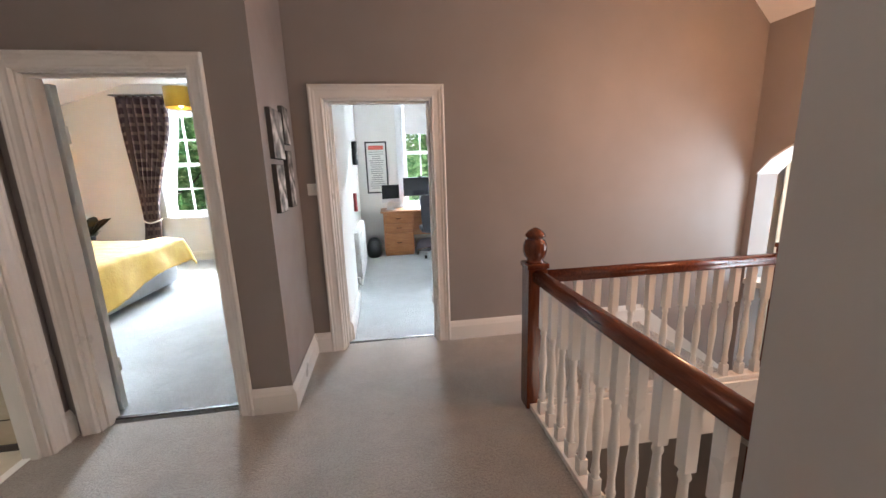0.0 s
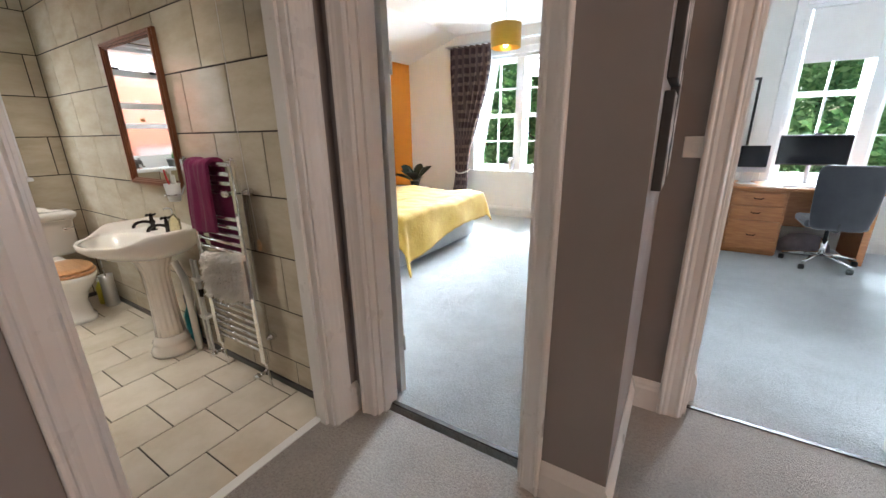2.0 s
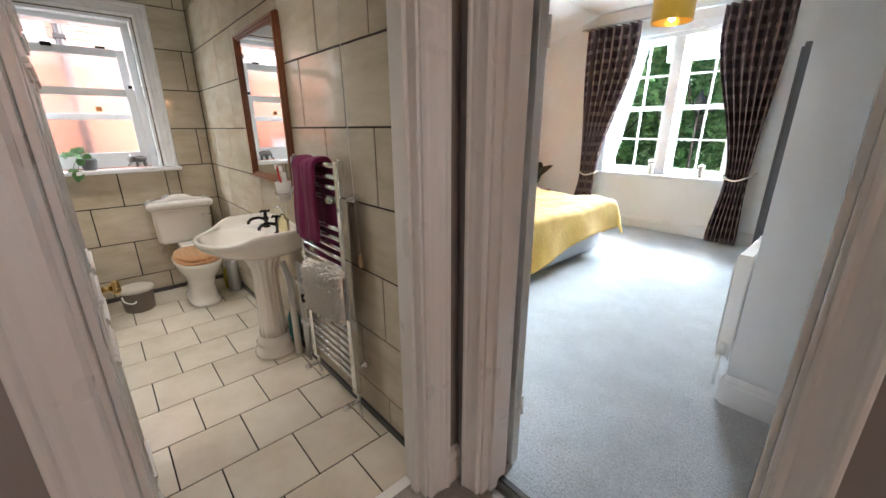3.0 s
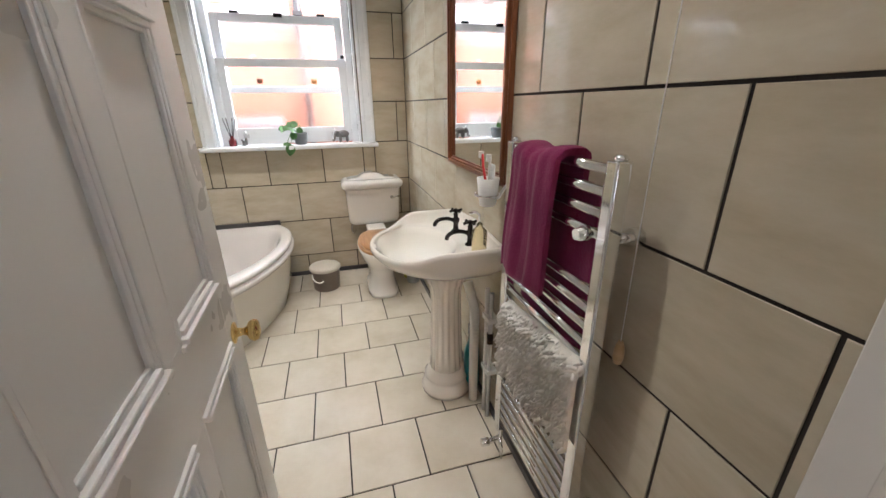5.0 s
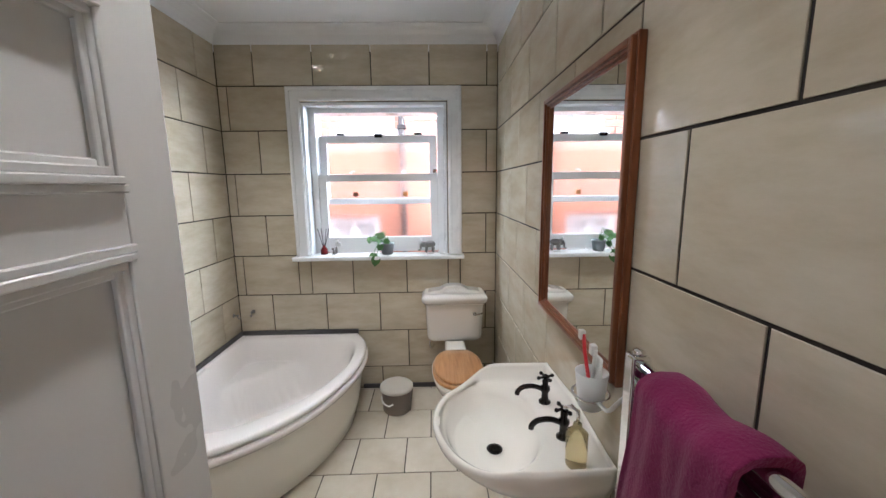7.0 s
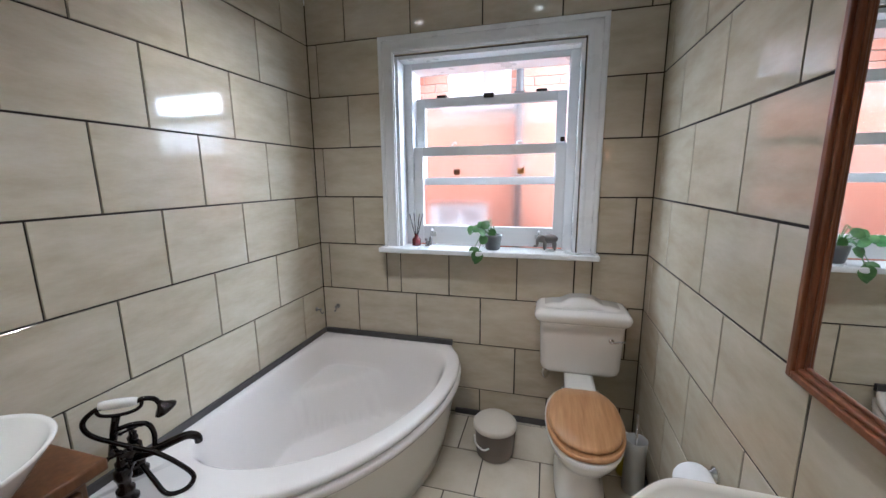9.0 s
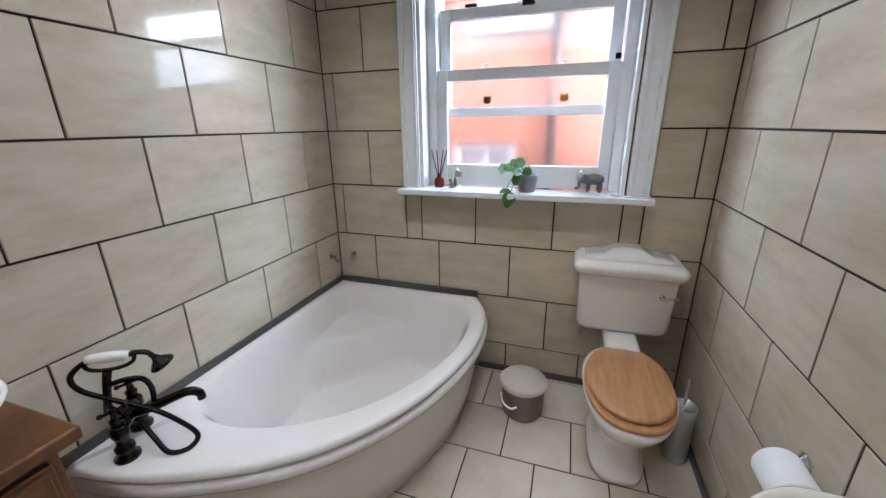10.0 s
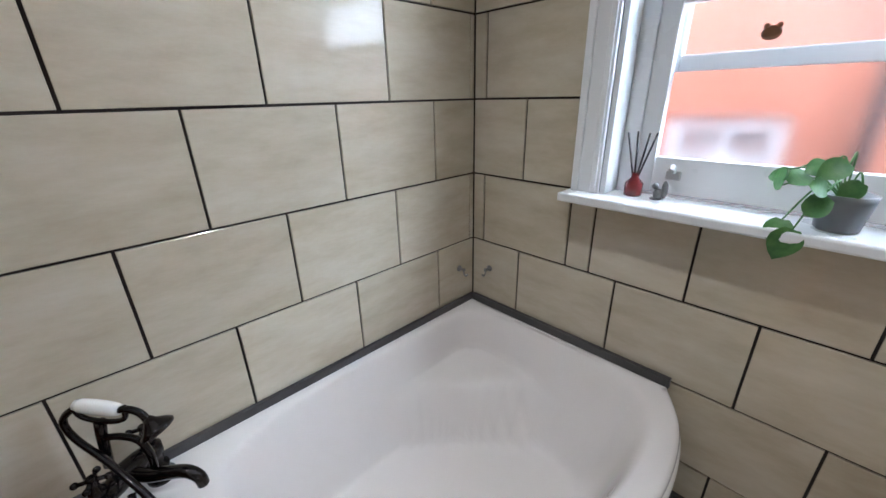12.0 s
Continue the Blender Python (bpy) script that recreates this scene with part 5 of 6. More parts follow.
# ---- window sill things ----
SZ, SX = 1.083, -4.61
rd = thing("reed_diffuser", (SX - 0.035, 1.19, SZ), "dark red glass reed diffuser on the sill", "diffuser")
part("bottle", lathe([(0.026, 0), (0.028, 0.005), (0.028, 0.04), (0.012, 0.058), (0.011, 0.072), (0.014, 0.075)], (SX - 0.035, 1.19, SZ), 20), material("dark_red_glass", (0.13, 0.012, 0.014), 0.1, 0, Coat_Weight=0.5), rd)
for dx, dy in ((0.02, -0.035), (-0.02, -0.02), (0.0, 0.045), (0.02, 0.03)):
    part("reed", tube([(SX - 0.035, 1.19, SZ + 0.03), (SX - 0.035 + dx, 1.19 + dy, SZ + 0.20)], 0.003, seg=6), BLACK, rd)


def figure(name, at, label, category, blobs, mat, turn=0):
    ob = thing(name, at, label, category)
    bm = bmesh.new()
    for (x, y, z), (rx, ry, rz) in blobs:
        blob((at[0] + x, at[1] + y, at[2] + z), rx, ry, rz, bm, 14, 9)
    part("body", bm, mat, ob)
    return ob


GREY_STONE = painted("grey_carved_stone", (0.13, 0.12, 0.115), (0.19, 0.18, 0.17), 0.5, 0.4)
figure("animal_ornament", (SX - 0.02, 1.27, SZ), "tiny grey squirrel ornament on the sill", "ornament", (((0, 0, 0.018), (0.013, 0.014, 0.018)), ((0, -0.010, 0.042), (0.009, 0.010, 0.010)), ((0, 0.018, 0.034), (0.008, 0.010, 0.028)), ((0, -0.004, 0.004), (0.015, 0.018, 0.0045))), GREY_STONE)
figure("elephant_ornament", (SX - 0.045, 1.995, SZ), "small grey elephant ornament on the sill", "ornament",
       (((0, 0.002, 0.066), (0.027, 0.046, 0.027)), ((0, -0.048, 0.066), (0.020, 0.022, 0.024)), ((0, -0.068, 0.045), (0.007, 0.009, 0.026)), ((0.004, -0.078, 0.020), (0.006, 0.012, 0.008)),
        ((0.016, -0.038, 0.066), (0.005, 0.017, 0.022)), ((0.014, -0.026, 0.028), (0.009, 0.010, 0.028)), ((-0.014, -0.022, 0.028), (0.009, 0.010, 0.028)), ((0.014, 0.030, 0.028), (0.009, 0.011, 0.028)), ((-0.014, 0.026, 0.028), (0.009, 0.011, 0.028))), GREY_STONE)
for y, col in ((1.44, (0.16, 0.06, 0.03)), (1.82, (0.55, 0.22, 0.05))):
    figure("hanging_ornament", (-4.695, y, 1.515), "small glass owl ornament stuck to the window pane", "ornament", (((0, 0, 0.016), (0.008, 0.022, 0.017)), ((0, -0.013, 0.032), (0.005, 0.007, 0.007)), ((0, 0.013, 0.032), (0.005, 0.007, 0.007))), material("coloured_glass", col, 0.1))


def leaf_blade(bm, base, way, up, length, width):
    """A curved pointed leaf."""
    way, up = Vector(way).normalized(), Vector(up).normalized()
    side = way.cross(up).normalized()
    rows = []
    for i in range(7):
        t = i / 6
        w = width * math.sin(math.pi * min(1, 0.12 + 0.88 * t)) ** 0.8
        c = Vector(base) + way * length * t - up * length * 0.25 * t * t
        rows.append([c - side * w + up * w * 0.25, c, c + side * w + up * w * 0.25])
    for a, b in zip(rows, rows[1:]):
        va, vb_ = [bm.verts.new(p) for p in a], [bm.verts.new(p) for p in b]
        for k in range(2):
            bm.faces.new((va[k], va[k + 1], vb_[k + 1], vb_[k])).smooth = True


pt = thing("potted_plant", (SX, 1.66, SZ), "green trailing plant in a grey stone pot on the sill", "plant")
part("pot", lathe([(0.036, 0), (0.042, 0.005), (0.052, 0.07), (0.054, 0.088), (0.050, 0.088), (0.046, 0.07), (0.02, 0.07)], (SX, 1.675, SZ), 28), painted("grey_pot_glaze", (0.12, 0.125, 0.13), (0.17, 0.175, 0.18), 0.35), pt)
rng = random.Random(11)
for k, (dy, dx, dz, ln) in enumerate(((-0.10, 0.05, 0.10, 0.065), (-0.06, 0.05, 0.13, 0.055), (-0.03, 0.03, 0.15, 0.055), (0.0, 0.05, 0.16, 0.06), (-0.13, 0.03, 0.12, 0.05), (-0.05, 0.075, 0.05, 0.065), (-0.08, 0.06, 0.02, 0.065), (-0.055, 0.085, 0.005, 0.075), (0.03, 0.04, 0.12, 0.05), (-0.02, 0.07, 0.10, 0.055), (-0.09, -0.02, 0.13, 0.05))):
    tip = Vector((SX + dx, 1.66 + dy, SZ + dz))
    st = part("stem", tube([(SX, 1.67, SZ + 0.07), ((SX + tip.x) / 2, (1.67 + tip.y) / 2, max(SZ + 0.105, tip.z + 0.02)), tip], 0.0022, seg=6, steps=4), LEAF, pt)
    bm = bmesh.new()
    leaf_blade(bm, tip, (rng.uniform(0.1, 0.7), rng.uniform(-0.9, 0.5), rng.uniform(-0.8, 0.4)), (0.8, 0.2, 0.6), ln, ln * 0.46)
    part("leaf", bm, LEAF, st)

# ---- landing ----
NX, NY = 1.165, 2.345
bal = thing("balustrade", (NX, NY, 0), "mahogany handrail on white turned balusters with carved newel posts", "balustrade")


def newel(x, y, base):
    p = part("newel_post", box(x - 0.054, x + 0.054, y - 0.054, y + 0.054, base, 0.855, 0.006), MAHOGANY_V, bal)
    part("newel_cap", box(x - 0.063, x + 0.063, y - 0.063, y + 0.063, 0.855, 0.885, 0.008), MAHOGANY_V, p)
    part("finial", lathe([(0.054, 0.884), (0.046, 0.893), (0.044, 0.903), (0.058, 0.920), (0.067, 0.950), (0.065, 0.985), (0.054, 1.010), (0.040, 1.018), (0.044, 1.023), (0.058, 1.034), (0.052, 1.046), (0.036, 1.064), (0.014, 1.077), (0.003, 1.080)], (x, y, 0), 28), MAHOGANY_V, p)


newel(NX, NY, -0.3)
newel(2.86, NY, -0.9)
HR = [(-0.030, 0.0), (0.030, 0.0), (0.034, 0.012), (0.028, 0.022), (0.036, 0.034), (0.034, 0.050), (0.020, 0.062), (0.0, 0.066), (-0.020, 0.062), (-0.034, 0.050), (-0.036, 0.034), (-0.028, 0.022), (-0.034, 0.012)]
part("handrail", loft([[(NX + d, y, 0.785 + h) for d, h in HR] for y in (0.901, NY - 0.048)]), MAHOGANY, bal)
part("handrail", loft([[(x, NY + d, 0.765 + h) for d, h in HR] for x in (NX + 0.048, 2.812)]), MAHOGANY, bal)
BALUSTER = [(0.020, 0.10), (0.016, 0.12), (0.021, 0.14), (0.017, 0.155), (0.014, 0.20), (0.020, 0.30), (0.022, 0.36), (0.016, 0.43), (0.013, 0.50), (0.019, 0.515), (0.015, 0.53), (0.020, 0.55)]


def baluster(x, y, top):
    bm = lathe(BALUSTER, (x, y, 0), 12)
    box(x - 0.0205, x + 0.0205, y - 0.0205, y + 0.0205, 0.03, 0.11, 0.002, bm, 1)
    box(x - 0.0205, x + 0.0205, y - 0.0205, y + 0.0205, 0.54, top, 0.002, bm, 1)
    part("baluster", bm, GLOSS, bal)


for k in range(12):
    baluster(NX, 0.98 + 0.111 * k, 0.787)
for k in range(14):
    baluster(NX + 0.15 + 0.116 * k, NY, 0.767)
part("base_rail", box(NX - 0.035, NX + 0.035, 0.901, NY - 0.05, 0.001, 0.032, 0.004), GLOSS, bal)
part("base_rail", box(NX + 0.05, 2.81, NY - 0.035, NY + 0.035, -0.02, 0.032, 0.004), GLOSS, bal)
structure("trim_stair_string", boxes((1.20, 2.81, NY - 0.056, NY - 0.037, -0.35, 0.0), (1.202, 1.22, 0.9, NY - 0.05, -0.30, -0.001)), GLOSS, "white painted apron under the balustrade", "trim")

st = thing("staircase", (2.6, 2.85, 0), "carpeted stairs going down along the wall", "stairs", "", "structure")
for k in range(4):
    x0, z1 = 2.55 + 0.235 * k, -0.185 * (k + 1)
    part("step", box(x0, x0 + 0.26, NY + 0.02, 3.329, z1 - 0.22, z1, 0.012), CARPET_HALL, st)
SK2 = bmesh.new()
loft([[(2.58, y, 0.16), (2.58, y, -0.25), (3.54, y, -1.05), (3.54, y, -0.60)] for y in (3.309, 3.3295)], SK2, smooth=False)
part("wall_string", SK2, GLOSS, st)

cw = thing("stair_curtain", (3.95, 2.9, 1.3), "cream curtain hanging in the arched recess", "curtain")
part("drape", sheet(lambda u, v: (3.80 + 0.65 * u, 3.23 + 0.03 * math.sin(u * 34), 1.75 - 2.3 * v), 60, 6, 0.006), CREAM_CURTAIN, cw)
part("curtain_pole", tube([(3.76, 3.23, 1.77), (4.58, 3.23, 1.77)], 0.012), GLOSS, cw)
og = thing("stair_ornament", (3.62, 2.78, 0.5), "pink and black soft ornament on the recess ledge", "ornament")
part("body", loft([oval(3.64, 2.82, z, r, r, r, 18, 2) for z, r in ((0.35, 0.06), (0.42, 0.085), (0.55, 0.08), (0.66, 0.05), (0.70, 0.03))]), cloth("pale_pink_cloth", (0.62, 0.42, 0.36), (0.68, 0.5, 0.44)), og)
part("cap", blob((3.64, 2.82, 0.745), 0.055, 0.06, 0.05), BLACK, og)
structure("trim_recess_ledge", box(3.54, 4.0, 1.66, 3.26, 0.30, 0.35, 0.006), GLOSS, "white painted ledge of the arched recess", "trim")

sw = thing("light_switch", (-0.165, 3.329, 1.295), "white plastic light switch on the taupe wall", "switch")
part("plate", box(-0.208, -0.122, 3.3295, 3.3195, 1.252, 1.338, 0.004), WHITE_PLASTIC, sw)
part("rocker", box(-0.178, -0.152, 3.3195, 3.3155, 1.275, 1.315, 0.003), WHITE_PLASTIC, sw)


def photo(y0, y1, z0, z1, seed, label):
    ob = thing("canvas_print", (-0.25, (y0 + y1) / 2, (z0 + z1) / 2), label, "picture", "pictures on the pier")
    part("canvas", box(-0.2695, -0.243, y0, y1, z0, z1, 0.003), painted("dark_canvas_edge", (0.035, 0.033, 0.033), (0.05, 0.048, 0.046), 0.7), ob)
    m = material("grey_print", (0.3, 0.3, 0.3), 0.55)
    to(m, ramp(m, noise_tex(m, 9 + seed, 3), (0.36, (0.03, 0.03, 0.03)), (0.5, (0.22, 0.21, 0.20)), (0.64, (0.62, 0.60, 0.58))), "Base Color")
    part("print", box(-0.2428, -0.2418, y0 + 0.004, y1 - 0.004, z0 + 0.004, z1 - 0.004), m, ob, "black and white print")


photo(2.69, 2.93, 1.50, 1.78, 0, "dark canvas print on the pier, upper large one")
photo(2.97, 3.11, 1.60, 1.83, 3, "small canvas print high on the pier")
photo(2.69, 2.86, 1.19, 1.47, 5, "pale grey canvas print low on the pier")
photo(2.97, 3.10, 1.20, 1.56, 7, "tall narrow canvas print on the pier")

# ---- bedroom ----
bed = thing("bed", (-3.6, 5.15, 0), "double divan bed with a mustard quilt", "bed")
part("divan_base", box(-4.58, -2.56, 4.28, 5.98, 0.03, 0.33, 0.02), DIVAN, bed, "blue-grey upholstered divan base")
part("mattress", box(-4.58, -2.57, 4.29, 5.97, 0.335, 0.565, 0.05, seg=4), cloth("white_mattress", (0.7, 0.7, 0.7), (0.75, 0.75, 0.75)), bed)
for x in (-4.4, -2.75):
    for y in (4.45, 5.82):
        part("foot", lathe([(0.025, 0), (0.025, 0.035)], (x, y, 0.001), 12), BLACK, bed)
qt = thing("quilt", (-3.3, 5.1, 0.58), "mustard yellow quilt draped over the bed", "quilt")


def quilt_f(u, v):
    # u along the bed from head to past its foot, v across from the door side to the window side
    s, w = u * (2.13 + 0.27 * (1 - v) ** 2), (v - 0.5) * 2.36
    over_x, over_y = max(0.0, s - 1.78), max(0.0, abs(w) - 0.86)
    drop = math.sqrt(over_x ** 2 + over_y ** 2)
    hx, hy = (over_x / drop, over_y / drop) if drop > 1e-6 else (0, 0)
    flare = 0.10 + 0.16 * min(hx, hy) * 2
    r = 0.06
    down = max(0.0, drop - r)
    x = -4.28 + min(s, 1.78) + hx * (min(drop, r) + flare * down) + 0.012 * math.sin(w * 9) * min(1, down * 5)
    y = 5.13 + math.copysign(min(abs(w), 0.86) + hy * (min(drop, r) + flare * down), w) + 0.016 * math.sin(s * 10) * min(1, down * 5)
    z = 0.605 - 0.02 * smooth_step(0, r, drop) - 0.93 * down + 0.016 * math.sin(s * 6.5) * math.sin(w * 5 + 1) + 0.009 * math.sin(s * 15 + w * 4) + 0.006 * math.sin(s * 23 - w * 17) * math.sin(w * 11 + s * 5)
    return (x, y, max(0.03, z))


part("cover", sheet(quilt_f, 72, 72, 0.018), QUILT, qt)

rug_table = thing("bedside_table", (-4.2, 6.5, 0), "small dark bedside table in the bedroom corner", "table")
part("top", box(-4.45, -3.75, 6.25, 6.75, 0.48, 0.51, 0.005), CABINET, rug_table)
for x in (-4.42, -3.78):
    for y in (6.28, 6.72):
        part("leg", box(x - 0.02, x + 0.02, y - 0.02, y + 0.02, 0, 0.48, 0.003), CABINET, rug_table)
hp = thing("rubber_plant", (-3.92, 6.5, 0.51), "dark-leaved houseplant on the bedside table", "plant")
part("pot", lathe([(0.06, 0), (0.08, 0.11), (0.085, 0.12), (0.07, 0.11), (0.02, 0.10)], (-3.92, 6.5, 0.511), 20), BLACK, hp)
rng = random.Random(3)
for k in range(16):
    a, e = rng.uniform(0, 6.28), rng.uniform(0.25, 1.2)
    way = Vector((math.cos(a) * math.cos(e), math.sin(a) * math.cos(e), math.sin(e)))
    bm = bmesh.new()
    leaf_blade(bm, Vector((-3.92, 6.5, 0.60)) + way * 0.08, way, (0.1, -0.2, 1), rng.uniform(0.26, 0.40), 0.075)
    part("leaf", bm, LEAF_DARK, hp)


def drape(name, xs_top, x_tie, z_tie, xs_bot, y, label, side):
    ob = thing(name, ((xs_top[0] + xs_top[1]) / 2, y, 1.5), label, "curtain", "bedroom curtains")
    pole = 2.67

    def f(u, v):
        z = pole - (pole - 0.03) * v
        tie_v = (pole - z_tie) / (pole - 0.03)
        if v < tie_v:
            k = smooth_step(0.1, 1.0, v / tie_v)
            lo = xs_top[0] + (x_tie[0] - xs_top[0]) * k
            hi = xs_top[1] + (x_tie[1] - xs_top[1]) * k
        else:
            k = smooth_step(0, 1, (v - tie_v) / (1 - tie_v))
            lo = x_tie[0] + (xs_bot[0] - x_tie[0]) * k
            hi = x_tie[1] + (xs_bot[1] - x_tie[1]) * k
        amp = 0.045 * min(1.0, (hi - lo) / 0.4) + 0.012
        return (lo + (hi - lo) * u, y + amp * math.sin(u * 2 * math.pi * 7) - 0.03 * v, z)
    part("drape", sheet(f, 112, 40, 0.006), PLAID, ob)
    cx = (x_tie[0] + x_tie[1]) / 2
    part("tieback", tube([(cx + side * 0.16, y + 0.09, z_tie + 0.07), (cx + side * 0.10, y - 0.075, z_tie + 0.03), (cx, y - 0.10, z_tie - 0.01), (cx - side * 0.115, y - 0.06, z_tie + 0.02), (cx - side * 0.12, y + 0.05, z_tie + 0.05)], 0.011, steps=5), cloth("cream_rope", (0.6, 0.52, 0.42), (0.66, 0.58, 0.48)), ob, "cream rope tieback")
    return ob


drape("curtain", (-3.66, -2.94), (-3.57, -3.32), 0.72, (-3.68, -3.38), 7.24, "plum plaid eyelet curtain tied back, reaching the floor", -1)
drape("curtain", (-2.05, -1.42), (-1.72, -1.50), 0.80, (-1.80, -1.48), 7.24, "plum plaid eyelet curtain tied back with cream rope", 1)
cp = thing("curtain_pole", (-2.55, 7.24, 2.69), "pale metal curtain pole above the bedroom window", "curtain pole")
part("pole", tube([(-3.75, 7.24, 2.69), (-1.30, 7.24, 2.69)], 0.014), SILVER, cp)
for x in (-3.70, -1.36):
    part("pole_bracket", box(x - 0.01, x + 0.01, 7.24, 7.398, 2.67, 2.70, 0.003), SILVER, cp)
nt = thing("net_curtain", (-3.05, 7.34, 1.6), "sheer white net curtain at the bedroom window", "net curtain")
part("net", sheet(lambda u, v: (-3.24 + (0.42 - 0.30 * v) * u + 0.0, 7.34 + 0.012 * math.sin(u * 30), 2.45 - 1.65 * v), 40, 10, 0.002), SHEER, nt)


def pendant(x, y, z0, z1, r, ceiling, shade, label):
    ob = thing("pendant_lamp", (x, y, ceiling), label, "lamp")
    part("ceiling_rose", lathe([(0.05, 0), (0.05, -0.012), (0.02, -0.03)], (x, y, ceiling), 20), WHITE_PLASTIC, ob)
    part("flex", tube([(x, y, ceiling - 0.02), (x, y, z1 - 0.06)], 0.004), WHITE_PLASTIC, ob)
    part("shade", lathe([(r, z0), (r, z1), (r - 0.003, z1), (r - 0.003, z0)], (x, y, 0), 40, cap=False), shade, ob)
    part("shade_lining", lathe([(r - 0.004, z0 + 0.002), (r - 0.004, z1 - 0.002)], (x, y, 0), 40, cap=False), SHADE_IN, ob, "gold inner lining")
    part("bulb", blob((x, y, z0 + 0.045), 0.03, 0.03, 0.042), BULB_WARM, ob, "glowing bulb")
    bm = bmesh.new()
    for k in range(3):
        a = 2.1 * k
        tube([(x, y, z1 - 0.055), (x + (r - 0.005) * math.cos(a), y + (r - 0.005) * math.sin(a), z1 - 0.008)], 0.002, bm, 6)
    part("shade_spider", bm, WHITE_PLASTIC, ob)


pendant(-2.0, 5.6, 2.235, 2.46, 0.16, BED_H, SHADE_GOLD, "mustard velvet drum pendant with gold lining, lit")
pendant(1.11, 5.6, 2.11, 2.285, 0.128, OFF_H, SHADE_PINK, "dusty pink drum pendant with gold lining, lit")

wr = thing("wardrobe", (-1.0, 6.1, 0), "tall dark grey cupboard against the bedroom wall", "wardrobe")
part("carcass", box(-1.13, -0.875, 5.90, 6.75, 0.0, 2.0, 0.006), DARK_GREY, wr)
for y0, y1 in ((5.915, 6.32), (6.33, 6.735)):
    part("door", box(-1.148, -1.131, y0, y1, 0.06, 1.97, 0.004), DARK_GREY, wr)


def radiator(name, x, y0, y1, z0, z1, side, label):
    ob = thing(name, (x, (y0 + y1) / 2, z0), label, "radiator")
    bm = box(x, x + side * 0.012, y0, y1, z0, z1, 0.004)
    n = int((y1 - y0) / 0.045)
    front = part("front_panel", bm, GLOSS, ob)
    for k in range(n):
        yy = y0 + (y1 - y0) * (k + 0.5) / n
        part("rib", box(x + side * 0.0125, x + side * 0.022, yy - 0.013, yy + 0.013, z0 + 0.04, z1 - 0.04, 0.005, None, 1), GLOSS, front)
    part("back_panel", box(x - side * 0.055, x - side * 0.043, y0, y1, z0, z1, 0.004), GLOSS, ob)
    part("top_grille", box(x - side * 0.05, x + side * 0.005, y0, y1, z1 - 0.002, z1 + 0.012, 0.003), GLOSS, ob)
    for y in (y0, y1):
        part("side_cover", box(x - side * 0.05, x + side * 0.008, y - 0.004, y + 0.004, z0 + 0.02, z1 - 0.002, 0.002), GLOSS, ob)
    v_ = part("valve", tube([(x - side * 0.02, y0 - 0.002, z0 + 0.05), (x - side * 0.02, y0 - 0.05, z0 + 0.05), (x - side * 0.02, y0 - 0.055, z0 + 0.0), (x - side * 0.02, y0 - 0.055, 0.0)], 0.009, seg=10), CHROME, ob)
    part("valve_head", lathe([(0.018, 0), (0.022, 0.02), (0.02, 0.06), (0.012, 0.065)], (x - side * 0.02, y0 - 0.055, z0 + 0.06), 16), WHITE_PLASTIC, v_)
    for y in (y0 + 0.15, y1 - 0.15):
        part("wall_bracket", box(x - side * 0.09, x - side * 0.05, y - 0.015, y + 0.015, z0 + 0.1, z1 - 0.1, 0.002), GLOSS, ob)


radiator("radiator", -0.935, 4.10, 5.20, 0.14, 0.74, -1, "white panel radiator on the bedroom wall")
for x, s in ((-2.62, 1.0), (-2.02, 0.8)):
    jar = thing("sill_pot", (x, 7.40, 0.767), "small white pot ornament on the bedroom sill", "ornament", "pots on the bedroom sill")
    part("pot", lathe([(0.03 * s, 0), (0.045 * s, 0.03 * s), (0.05 * s, 0.09 * s), (0.035 * s, 0.12 * s), (0.045 * s, 0.15 * s), (0.035 * s, 0.15 * s)], (x, 7.395, 0.768), 20), PORCELAIN, jar)
    part("flower_head", blob((x, 7.395, 0.768 + 0.17 * s), 0.05 * s, 0.05 * s, 0.035 * s), SHAG, jar)

# ---- office ----
dk = thing("desk", (0.9, 7.03, 0), "orange pine pedestal desk under the office window", "desk")
part("desktop", box(0.26, 1.53, 6.70, 7.36, 0.725, 0.757, 0.006), PINE, dk)
part("pedestal", box(0.30, 0.80, 6.74, 7.34, 0.02, 0.724, 0.004), PINE, dk)
for z0, z1 in ((0.56, 0.70), (0.40, 0.545), (0.06, 0.385)):
    d_ = part("drawer", box(0.325, 0.775, 6.722, 6.742, z0, z1, 0.005), PINE, dk)
    part("handle", tube([(0.51, 6.722, (z0 + z1) / 2 + 0.01), (0.52, 6.708, (z0 + z1) / 2), (0.58, 6.708, (z0 + z1) / 2), (0.59, 6.722, (z0 + z1) / 2 + 0.01)], 0.005, seg=8), BRONZE, d_)
part("end_panel", box(1.43, 1.49, 6.74, 7.34, 0.0, 0.724, 0.004), PINE, dk)
part("modesty_panel", box(0.80, 1.43, 7.28, 7.30, 0.25, 0.724, 0.003), PINE, dk)
part("plinth", box(0.31, 0.79, 6.75, 7.33, 0.0, 0.02), PINE, dk)
mo = thing("monitor", (0.98, 7.12, 0.757), "black widescreen monitor on the desk", "monitor")
part("screen_housing", box(0.68, 1.27, 7.12, 7.15, 0.97, 1.29, 0.006), BLACK, mo)
part("screen", box(0.69, 1.26, 7.116, 7.1195, 0.985, 1.28), SCREEN, mo)
part("stand", tube([(0.975, 7.15, 1.05), (0.975, 7.17, 0.90), (0.975, 7.14, 0.765)], 0.02, steps=3), SILVER, mo)
